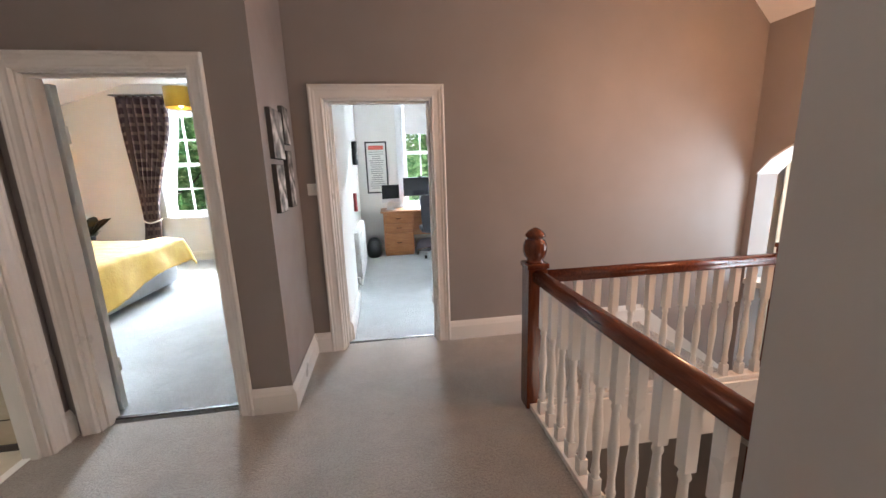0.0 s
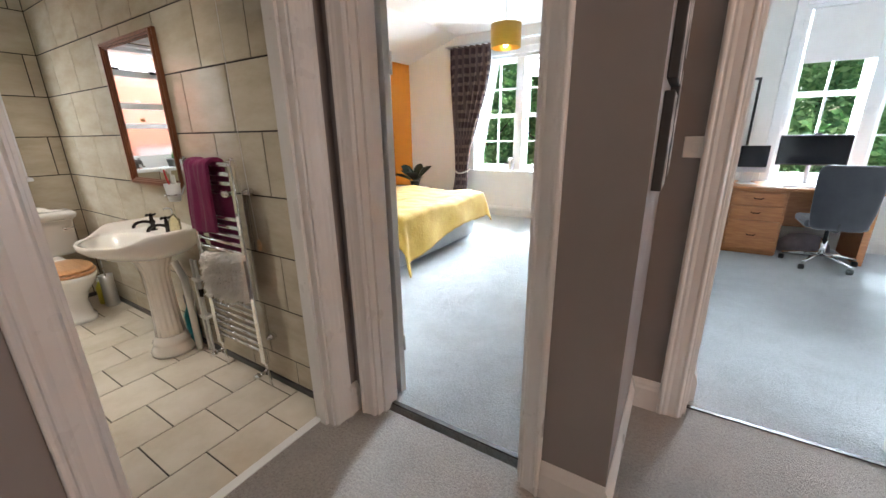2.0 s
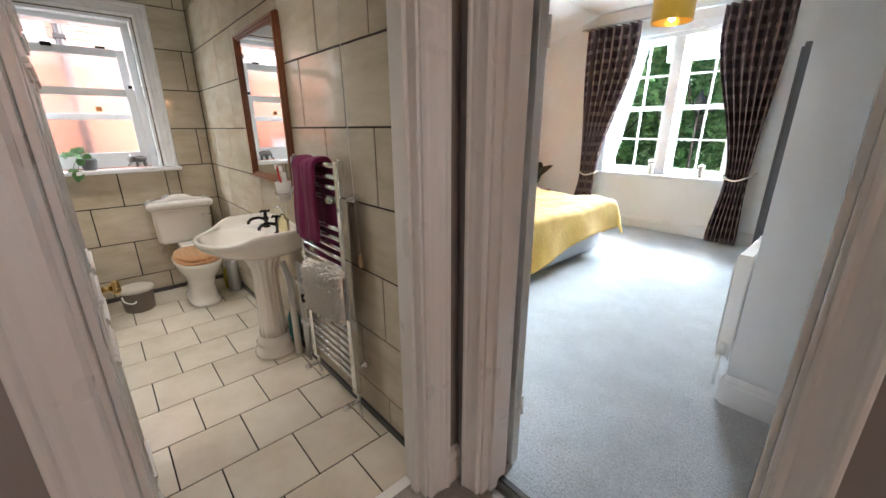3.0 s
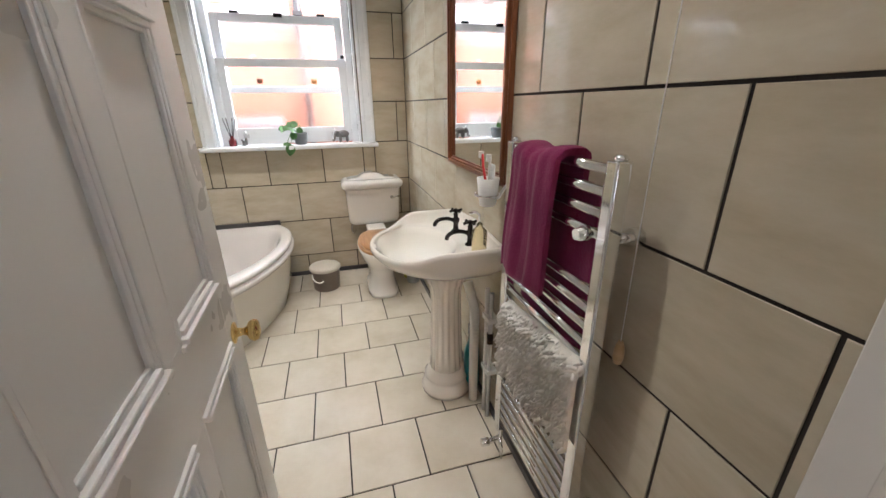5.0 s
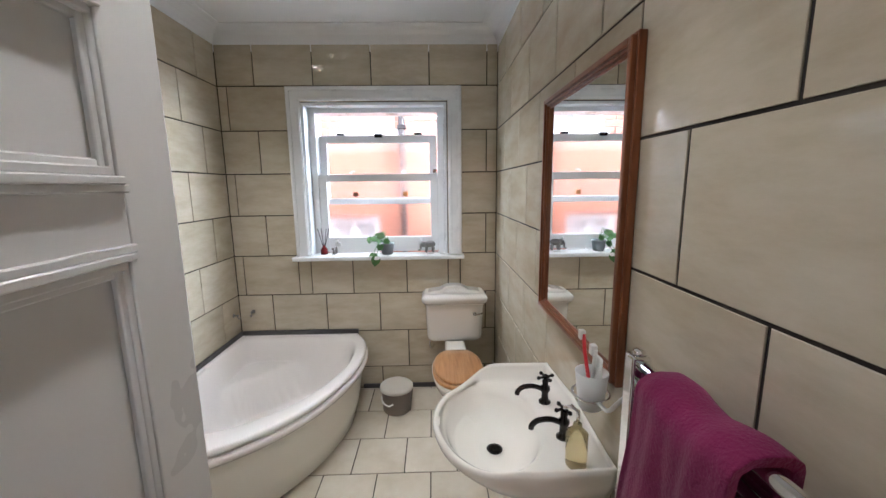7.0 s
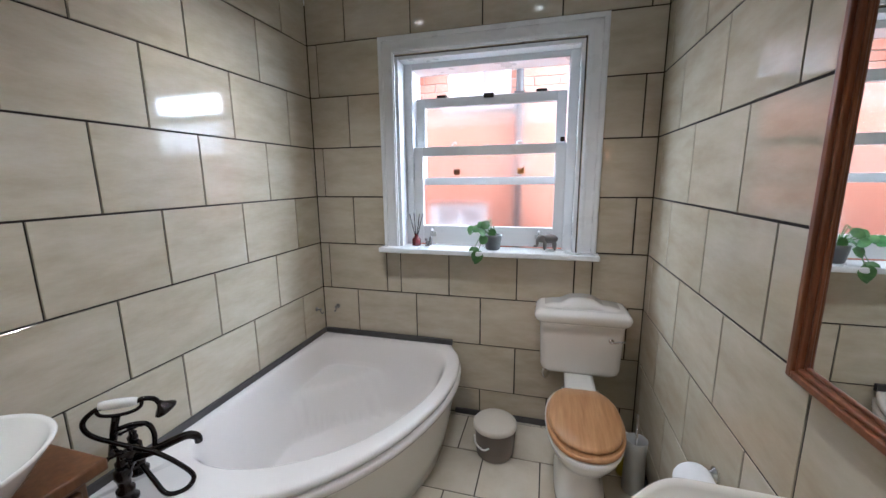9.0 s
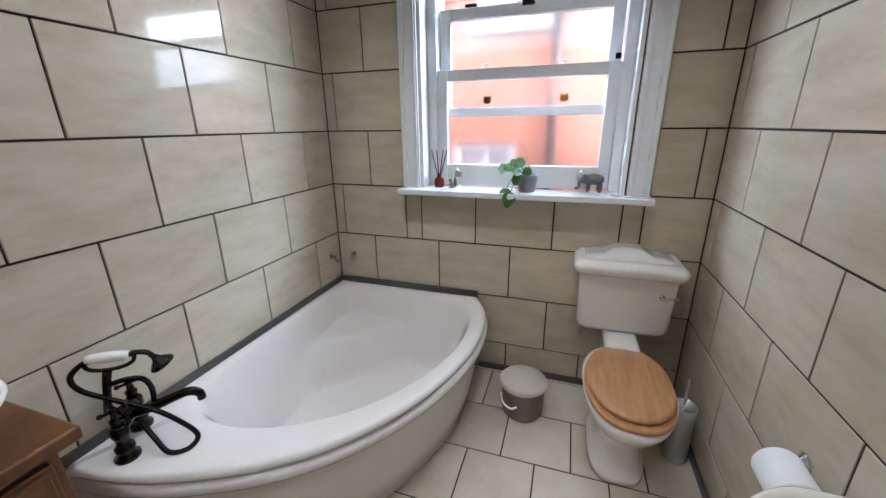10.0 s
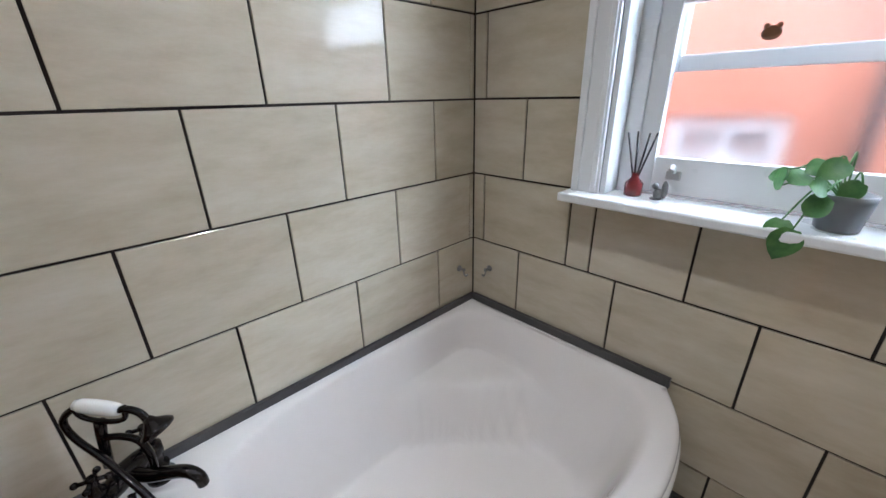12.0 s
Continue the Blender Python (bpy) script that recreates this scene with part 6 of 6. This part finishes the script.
part("foot", box(0.85, 1.10, 7.05, 7.22, 0.758, 0.768, 0.003), SILVER, mo)
part("webcam", box(0.95, 1.01, 7.11, 7.14, 1.291, 1.312, 0.004), BLACK, mo)
im = thing("desktop_computer", (0.45, 7.0, 0.757), "silver all-in-one computer with a dark screen", "computer", turn=12)
part("body", box(-0.155, 0.155, 0.0, 0.012, 0.13, 0.43, 0.004), SILVER, im, local=True)
part("screen", box(-0.150, 0.150, -0.004, -0.0005, 0.19, 0.425), SCREEN, im, local=True)
part("stand", loft([[(-0.06, 0.03, 0.20), (0.06, 0.03, 0.20), (0.06, 0.036, 0.20), (-0.06, 0.036, 0.20)], [(-0.06, 0.075, 0.01), (0.06, 0.075, 0.01), (0.06, 0.081, 0.01), (-0.06, 0.081, 0.01)]], smooth=False), SILVER, im, local=True)
part("foot", box(-0.08, 0.08, -0.06, 0.085, 0.001, 0.010, 0.002), SILVER, im, local=True)
kb = thing("keyboard", (0.95, 6.9, 0.758), "white keyboard on the desk", "keyboard")
part("keys", box(0.75, 1.08, 6.88, 6.99, 0.7585, 0.772, 0.003), WHITE_PLASTIC, kb)

ch = thing("office_chair", (1.13, 6.52, 0), "charcoal swivel office chair with a high back on a chrome base", "chair")
part("backrest", loft([[(1.13 + w * math.cos(a) * 1.0, 6.33 + 0.035 * math.sin(a) + 0.05 * ((z - 0.75) / 0.3) ** 2 * 0.5, z) for a in (2 * math.pi * k / 28 for k in range(28))] for z, w in ((0.42, 0.17), (0.45, 0.205), (0.60, 0.225), (0.80, 0.235), (0.97, 0.235), (1.01, 0.22), (1.03, 0.19))]), CHAIR_CLOTH, ch)
part("seat", box(0.90, 1.36, 6.38, 6.84, 0.42, 0.50, 0.035, seg=3), CHAIR_CLOTH, ch)
part("back_bar", tube([(1.13, 6.36, 0.60), (1.13, 6.34, 0.43), (1.13, 6.50, 0.40)], 0.022, steps=3), BLACK, ch)
part("gas_lift", lathe([(0.028, 0.10), (0.028, 0.28), (0.018, 0.28), (0.018, 0.42)], (1.13, 6.60, 0), 16), CHROME, ch)
for k in range(5):
    a = 2 * math.pi * k / 5 + 0.3
    ex, ey = 1.13 + 0.30 * math.cos(a), 6.60 + 0.30 * math.sin(a)
    leg = part("leg", tube([(1.13, 6.60, 0.12), ((1.13 + ex) / 2, (6.6 + ey) / 2, 0.105), (ex, ey, 0.075)], 0.018, seg=8, radii=lambda t: 0.022 - 0.008 * t), CHROME, ch)
    part("castor", lathe([(0.012, -0.022), (0.028, -0.02), (0.028, 0.02), (0.012, 0.022)], (ex, ey, 0.029), 16, axis="x"), BLACK, leg)

ps = thing("framed_poster", (0.24, 7.39, 1.48), "black-framed white poster with lines of text", "poster")
bm = bmesh.new()
for bx in ((0.05, 0.075, 1.03, 1.93), (0.405, 0.43, 1.03, 1.93), (0.075, 0.405, 1.03, 1.055), (0.075, 0.405, 1.905, 1.93)):
    box(bx[0], bx[1], 7.372, 7.398, bx[2], bx[3], 0.003, bm)
part("picture_frame", bm, BLACK, ps)
part("print", box(0.075, 0.405, 7.388, 7.396, 1.055, 1.905), WHITE_PLASTIC, ps)
INK, RED = material("grey_ink", (0.25, 0.25, 0.26), 0.7), material("red_ink", (0.62, 0.12, 0.08), 0.7)
part("heading_bar", boxes((0.11, 0.37, 7.386, 7.3885, 1.79, 1.86)), RED, ps)
bm = bmesh.new()
rng = random.Random(2)
for k in range(18):
    w = rng.uniform(0.07, 0.13)
    box(0.24 - w, 0.24 + w, 7.386, 7.3885, 1.745 - 0.037 * k, 1.757 - 0.037 * k, bm=bm)
part("text_block", bm, INK, ps)

bl = thing("roller_blind", (1.41, 7.42, 2.6), "white roller blind half lowered over the office window", "blind")
part("blind_cloth", box(0.76, 2.06, 7.425, 7.430, 2.06, 2.60), BLIND, bl)
part("blind_roller", lathe([(0.022, 0.75), (0.022, 2.07)], (0, 7.435, 2.595), 16, axis="x"), WHITE_PLASTIC, bl)
part("bottom_bar", box(0.76, 2.06, 7.42, 7.435, 2.045, 2.065, 0.003), WHITE_PLASTIC, bl)

radiator("radiator", 0.03, 4.60, 5.75, 0.14, 0.74, 1, "white panel radiator on the office wall")
bg = thing("black_bag", (0.14, 6.75, 0), "soft black bag on the floor beside the desk", "bag")
part("bag_body", loft([oval(0.12, 6.85, z, rx, rx, ry, 24, 2.6) for z, rx, ry in ((0.0, 0.10, 0.20), (0.02, 0.12, 0.22), (0.16, 0.13, 0.23), (0.27, 0.09, 0.18), (0.30, 0.05, 0.1))]), BLACK, bg)
bag = thing("grey_bag", (1.05, 7.0, 0), "crumpled grey-violet bag under the desk", "bag")
part("bag_body", loft([oval(1.08, 7.08, z, rx, rx, ry, 24, 2.4) for z, rx, ry in ((0.0, 0.22, 0.14), (0.03, 0.24, 0.16), (0.12, 0.22, 0.15), (0.20, 0.14, 0.09), (0.22, 0.06, 0.04))]), cloth("grey_violet_cloth", (0.14, 0.12, 0.15), (0.24, 0.21, 0.25), 60, 0.8), bag)
hb = thing("hanging_bag", (-0.06, 6.3, 1.75), "black bag hanging high on the office wall", "bag")
part("bag_body", loft([oval(-0.055, 6.35, z, 0.04, 0.04, r, 18, 2) for z, r in ((1.52, 0.05), (1.56, 0.09), (1.66, 0.08), (1.72, 0.03), (1.86, 0.012))]), BLACK, hb)
rb = thing("red_strap_bag", (-0.06, 5.9, 1.1), "red lanyards hanging on the office wall", "bag")
part("straps", loft([oval(-0.07, 5.95, z, 0.025, 0.025, r, 16, 2) for z, r in ((0.86, 0.02), (0.90, 0.05), (1.0, 0.05), (1.12, 0.015))]), material("red_strap", (0.4, 0.03, 0.03), 0.6), rb)
tray = thing("plant_stand", (2.05, 6.9, 0), "small black side table with potted plants by the office window", "table")
part("top", lathe([(0.17, 0.42), (0.18, 0.425), (0.18, 0.435), (0.17, 0.438)], (2.0, 6.95, 0), 28), BLACK, tray)
for k in range(3):
    a = 2.1 * k + 0.4
    part("leg", tube([(2.0, 6.95, 0.42), (2.0 + 0.2 * math.cos(a), 6.95 + 0.2 * math.sin(a), 0.0)], 0.01, seg=8), SHADE_PINK, tray)
pk = thing("potted_plant", (2.0, 6.95, 0.44), "leafy plant in a white pot on the side table", "plant")
part("pot", lathe([(0.05, 0), (0.065, 0.12), (0.06, 0.12), (0.02, 0.11)], (2.0, 6.95, 0.439), 20), PORCELAIN, pk)
rng = random.Random(8)
for k in range(14):
    a, e = rng.uniform(0, 6.28), rng.uniform(0.3, 1.3)
    bm = bmesh.new()
    leaf_blade(bm, (2.0, 6.95, 0.55), (math.cos(a) * math.cos(e), math.sin(a) * math.cos(e), math.sin(e)), (0, 0, 1), rng.uniform(0.12, 0.22), 0.03)
    part("leaf", bm, LEAF, pk)
vs = thing("desk_figure", (1.38, 7.22, 0.757), "small white cat-like ornament on the desk", "ornament")
part("body", loft([oval(1.38, 7.22, z, r, r, r, 18, 2) for z, r in ((0.758, 0.035), (0.80, 0.045), (0.86, 0.035), (0.89, 0.028), (0.92, 0.03), (0.945, 0.015))]), WHITE_PLASTIC, vs)

# ---- outside ----
GZ = -3.3
g = bmesh.new()
v_ = [g.verts.new(p) for p in ((-400, -400, GZ), (400, -400, GZ), (400, 400, GZ), (-400, 400, GZ))]
g.faces.new(v_)
structure("ground", g, GRASS, "green lawn and garden ground", "ground")


def tree(x, y, height, spread, seed, n):
    r = random.Random(seed)
    ob = thing("tree", (x, y, GZ), "broad-leaved garden tree with a full green crown", "tree", "garden trees")
    top = height * 0.62
    part("trunk", tube([(x, y, GZ - 0.1), (x + r.uniform(-.2, .2), y, GZ + top * 0.5), (x + r.uniform(-.3, .3), y + 0.1, GZ + top)], 0.2, seg=10, steps=4, radii=lambda t: 0.20 - 0.12 * t), BARK, ob)
    cl = []
    for k in range(9):
        a = 2 * math.pi * k / 9 + r.uniform(-.3, .3)
        z0 = GZ + height * r.uniform(0.25, 0.55)
        ln = spread * r.uniform(0.55, 0.95)
        tip = Vector((x + ln * math.cos(a), y + ln * math.sin(a), z0 + height * r.uniform(0.05, 0.3)))
        part("limb", tube([(x, y, z0), ((x + tip.x) / 2, (y + tip.y) / 2, z0 + 0.4), tip], 0.05, seg=7, steps=3, radii=lambda t: 0.07 - 0.055 * t), BARK, ob)
        cl.append((tip, spread * r.uniform(0.28, 0.45)))
    for k in range(12):
        a, d = r.uniform(0, 6.28), spread * r.uniform(0, 0.7)
        cl.append((Vector((x + d * math.cos(a), y + d * math.sin(a), GZ + height * r.uniform(0.3, 0.97))), spread * r.uniform(0.25, 0.42)))
    verts, faces = [], []
    for k in range(n):
        c, rad = cl[r.randrange(len(cl))]
        way = Vector((r.gauss(0, 1), r.gauss(0, 1), r.gauss(0, 0.8))).normalized()
        p = c + way * rad * r.uniform(0.45, 1.05)
        s = r.uniform(0.08, 0.16)
        t1 = Vector((r.gauss(0, 1), r.gauss(0, 1), r.gauss(0, 0.6))).normalized()
        t2 = t1.cross(way + Vector((r.gauss(0, .5), r.gauss(0, .5), r.gauss(0, .5)))).normalized()
        b = len(verts)
        verts += [p - t1 * s, p + t2 * s * 0.5, p + t1 * s * 1.1, p - t2 * s * 0.5]
        faces.append((b, b + 1, b + 2, b + 3))
    me = bpy.data.meshes.new("crown")
    me.from_pydata([tuple(q - Vector((x, y, GZ))) for q in verts], [], faces)
    me.materials.append(TREE_LEAF)
    cr = new("crown", me)
    cr.parent = ob
    tagged(cr, kind="stuff")


for k, (x, y, h, s, n) in enumerate(((-7.5, 15.5, 9.5, 3.0, 12000), (-4.6, 16.5, 10.0, 3.2, 14000), (-0.8, 19.5, 6.4, 3.0, 9000), (2.6, 17.0, 7.6, 2.8, 10000), (5.6, 16.0, 7.2, 2.6, 9000), (-10.5, 19.0, 8.5, 3.2, 9000), (-2.4, 14.6, 4.6, 1.9, 6000), (1.0, 14.2, 5.0, 1.9, 6000), (4.0, 14.6, 5.2, 1.9, 6000), (8.5, 19, 8.5, 3.2, 8000), (-6.2, 20.5, 9.0, 3.2, 8000), (3.8, 21, 9.0, 3.4, 8000))):
    tree(x, y, h, s, 20 + k, n)

sl = thing("street_lamp", (-3.62, 12.6, GZ), "dark iron lamp post with a lantern beyond the garden", "street lamp")
part("post", lathe([(0.09, 0), (0.08, 0.5), (0.045, 0.6), (0.035, 4.9), (0.055, 4.95)], (-3.62, 12.6, GZ), 14), BLACK, sl)
part("lantern", lathe([(0.055, 4.95), (0.13, 5.25), (0.14, 5.27), (0.05, 5.40), (0.02, 5.52)], (-3.62, 12.6, GZ), 8), BLACK, sl)

# neighbouring brick house across the gap
BX = -6.05
nb = thing("neighbour_house", (BX, 1.6, GZ), "orange-red brick neighbouring house with a white window", "house")
W0, W1 = 1.05, 1.62                               # sides of its upper window; the pale lower one is added
part("wall", boxes((BX - 0.35, BX - 0.012, -6, 0.84, GZ, 6.6), (BX - 0.35, BX - 0.012, W1, 9, GZ, 6.6), (BX - 0.35, BX - 0.012, 0.84, W1, 1.26, 2.2), (BX - 0.35, BX - 0.012, 0.84, W0, 2.2, 6.6),
                   (BX - 0.35, BX - 0.012, W0, W1, 3.4, 6.6), (BX - 0.35, BX - 0.012, 1.42, W1, GZ, 1.26), (BX - 0.35, BX - 0.012, 0.84, 1.42, GZ, 0.2)), MORTAR, nb)
part("lower_wall", boxes((BX - 0.012, BX, -6, 0.84, GZ, 1.98), (BX - 0.012, BX, 1.42, 9, GZ, 1.98), (BX - 0.012, BX, 0.84, 1.42, 1.26, 1.98), (BX - 0.012, BX, 0.84, 1.42, GZ, 0.2)), RENDER_WALL, nb)
part("upper_wall", boxes((BX - 0.012, BX, -6, 0.02, 1.98, 6.6), (BX - 0.012, BX, 3.42, 9, 1.98, 6.6), (BX - 0.012, BX, 0.02, 3.42, 3.5, 6.6)), RENDER_WALL, nb)
# unseen eave; its overhang and the wall's height are set to shade the gap
part("roof", loft([[(BX + 0.4, y, 6.5), (BX + 0.4, y, 6.58), (BX - 3.5, y, 8.8), (BX - 3.5, y, 8.7)] for y in (-6.3, 9.3)], smooth=False), TRIM_GREY, nb)
PANE_PALE = material("pale_window_pane", (0.52, 0.58, 0.62), 0.06)
# pale fill of the added lower window, a white patch behind the frosted panes
FILL_PALE = painted("pale_window_fill", (0.74, 0.77, 0.78), (0.80, 0.82, 0.83), 0.6)
for y0, y1, z0, z1, glazing in ((W0, W1, 2.2, 3.4, PANE_PALE), (0.84, 1.42, 0.2, 1.26, FILL_PALE)):
    c = (y0 + y1) / 2
    wn_ = part("window", boxes((BX - 0.12, BX - 0.02, y0, y0 + 0.06, z0, z1), (BX - 0.12, BX - 0.02, y1 - 0.06, y1, z0, z1), (BX - 0.12, BX - 0.02, y0 + 0.06, y1 - 0.06, z0, z0 + 0.07), (BX - 0.12, BX - 0.02, y0 + 0.06, y1 - 0.06, z1 - 0.07, z1), (BX - 0.11, BX - 0.03, c - 0.022, c + 0.022, z0 + 0.07, z1 - 0.07)), SASH, nb)
    part("sill", box(BX - 0.12, BX + 0.06, y0 - 0.05, y1 + 0.05, z0 - 0.075, z0 - 0.005, 0.006), SASH, wn_)
    for a, b in ((y0 + 0.06, c - 0.022), (c + 0.022, y1 - 0.06)):
        part("pane", box(BX - 0.09, BX - 0.08, a, b, z0 + 0.07, z1 - 0.07), glazing, wn_)
dp = thing("downpipe", (BX + 0.05, 1.70, GZ), "dark grey downpipe on the brick wall", "downpipe")
part("pipe", tube([(BX + 0.055, 1.705, GZ), (BX + 0.055, 1.705, 6.4)], 0.034), TRIM_GREY, dp)
for z in (-1.0, 0.6, 2.2, 3.6):
    part("pipe_clip", box(BX + 0.001, BX + 0.095, 1.66, 1.75, z, z + 0.04, 0.004), TRIM_GREY, dp)
# own house: unseen deck and outer walls, added so the sky lights only through windows
structure("roof", boxes((-4.86, 4.75, -1.5, 7.68, 3.0, 3.1)), TRIM_GREY, "unseen flat deck that keeps sky light out of the rooms", "roof")
structure("wall_outer_west", boxes((-4.862, -4.80, 2.72, 7.68, GZ, 3.0), (-4.862, -4.75, -1.4, 0.52, GZ, 3.0), (-4.86, -4.75, 0.52, 2.72, BATH_H, 3.0)), RENDER_WALL, "brick outer wall of the house", "wall")
structure("wall_outer_south", boxes((-4.75, -1.6, -0.02, 0.12, GZ, 3.0)), RENDER_WALL, "brick outer wall of the house", "wall")
structure("wall_outer_base", boxes((-4.86, 4.75, 7.5, 7.68, GZ, -0.2), (4.7, 4.8, -1.4, 7.68, GZ, 3.0)), RENDER_WALL, "brick outer wall of the house", "wall")

# ---- tiles and bricks ----
PIECES = {}


def piece_mesh(name, du, dv, thick, axis, mat, chamfer):
    """A chamfered slab in the plane across axis, its face towards +axis; shared between alike pieces."""
    key = (name, round(du, 3), round(dv, 3), axis)
    if key not in PIECES:
        c = chamfer
        outer = [(-du / 2, -dv / 2), (du / 2, -dv / 2), (du / 2, dv / 2), (-du / 2, dv / 2)]
        inner = [(-du / 2 + c, -dv / 2 + c), (du / 2 - c, -dv / 2 + c), (du / 2 - c, dv / 2 - c), (-du / 2 + c, dv / 2 - c)]
        pts = [(u, v, -thick) for u, v in outer] + [(u, v, -c) for u, v in outer] + [(u, v, 0) for u, v in inner]
        turn = {"x": lambda u, v, w: (w, u, v), "y": lambda u, v, w: (u, w, v), "-y": lambda u, v, w: (u, -w, v), "z": lambda u, v, w: (u, v, w)}[axis]
        faces = [(8, 9, 10, 11)] + [(a, (a + 1) % 4, (a + 1) % 4 + 4, a + 4) for a in range(4)] + [(a + 4, (a + 1) % 4 + 4, (a + 1) % 4 + 8, a + 8) for a in range(4)]
        if axis in ("y",):
            faces = [f[::-1] for f in faces]
        me = bpy.data.meshes.new(name)
        me.from_pydata([turn(*p) for p in pts], [], faces)
        me.materials.append(mat)
        PIECES[key] = me
    return PIECES[key]


def lay(name, parent, axis, plane, us, vs, mat, gap, thick, chamfer=0.0012):
    """One piece over us and vs, less half the joint on every side."""
    (u0, u1), (v0, v1) = us, vs
    if u1 - u0 < gap + 0.008 or v1 - v0 < gap + 0.008:
        return
    me = piece_mesh(name, u1 - u0 - gap, v1 - v0 - gap, thick, axis, mat, chamfer)
    u, v = (u0 + u1) / 2, (v0 + v1) / 2
    ob = new(name, me)
    ob.location = {"x": (plane, u, v), "y": (u, plane, v), "-y": (u, plane, v), "z": (u, v, plane)}[axis]
    ob.parent = parent


def course(parent, axis, plane, v0, v1, lo, hi, first, pitch, mat, holes=(), gap=0.0072, thick=0.007):
    """A row of tiles from lo to hi, joints at first + k * pitch, cut round the holes (u0, u1, v0, v1)."""
    k = math.floor((lo - first) / pitch)
    cuts = [lo]
    while first + pitch * (k + 1) < hi - 1e-6:
        k += 1
        c = first + pitch * k
        if c > lo + 1e-6:
            cuts.append(c)
    cuts.append(hi)
    for a, b in zip(cuts, cuts[1:]):
        bits = [(a, b, v0, v1)]
        for h0, h1, w0, w1 in holes:
            nxt = []
            for p0, p1, q0, q1 in bits:
                if p1 <= h0 or p0 >= h1 or q1 <= w0 or q0 >= w1:
                    nxt.append((p0, p1, q0, q1))
                    continue
                if p0 < h0:
                    nxt.append((p0, h0, q0, q1))
                if p1 > h1:
                    nxt.append((h1, p1, q0, q1))
                m0, m1 = max(p0, h0), min(p1, h1)
                if q0 < w0:
                    nxt.append((m0, m1, q0, w0))
                if q1 > w1:
                    nxt.append((m0, m1, w1, q1))
            bits = nxt
        for p0, p1, q0, q1 in bits:
            lay("tile", parent, axis, plane, (p0, p1), (q0, q1), mat, gap, thick)


ROWS_Z = [0.0] + [0.1765 + 0.3025 * k for k in range(8)] + [2.57]
PX = 0.409
for r, (z0, z1) in enumerate(zip(ROWS_Z, ROWS_Z[1:])):
    odd = r % 2
    course(bath_south, "y", 0.53, z0, z1, -4.6, -1.612, -3.350 if odd else -3.146, PX, TILE)
    course(bath_north, "-y", 2.5, z0, z1, -4.6, -1.625, -3.69 if odd else -3.887, 0.4065, TILE)
    course(bath_west, "x", -4.6, z0, z1, 0.53, 2.5, 0.592 if odd else 0.787, PX, TILE, ((1.095, 2.135, 1.055, 2.185),))
ROWS_X = [-4.6] + [-4.570 + 0.302 * k for k in range(10)] + [-1.60]
for r, (x0, x1) in enumerate(zip(ROWS_X, ROWS_X[1:])):
    k = math.floor((0.53 - (1.84 if r % 2 else 1.69)) / 0.300)
    first = (1.84 if r % 2 else 1.69)
    ys = sorted([0.53, 2.5] + [first + 0.300 * j for j in range(-8, 6) if 0.535 < first + 0.300 * j < 2.495])
    for y0, y1 in zip(ys, ys[1:]):
        lay("tile", floor_bath, "z", 0.0, (x0, x1), (y0, y1), TILE_FLOOR, 0.006, 0.0035)

for r in range(20):
    z0 = 1.985 + 0.0755 * r
    k0 = 0.02 + (0.1125 if r % 2 else 0)
    y = k0 - 0.225 if r % 2 else k0
    while y < 3.42:
        a, b = max(0.02, y), min(3.42, y + 0.225)
        y += 0.225
        segs = [(a, b)]
        if z0 + 0.0755 > 2.12 and z0 < 3.4:
            segs = [(p, q) for p, q in ((a, min(b, W0 if z0 > 2.19 else W0 - 0.05)), (max(a, W1 if z0 > 2.19 else W1 + 0.05), b)) if q - p > 0.03]
        for p, q in segs:
            lay("brick", nb, "x", BX, (p, q), (z0, z0 + 0.0755), BRICK, 0.011, 0.012, 0.002)
for ob in bpy.data.objects:
    if ob.name.startswith("brick") and ob.parent == nb:
        ob.location -= nb.location
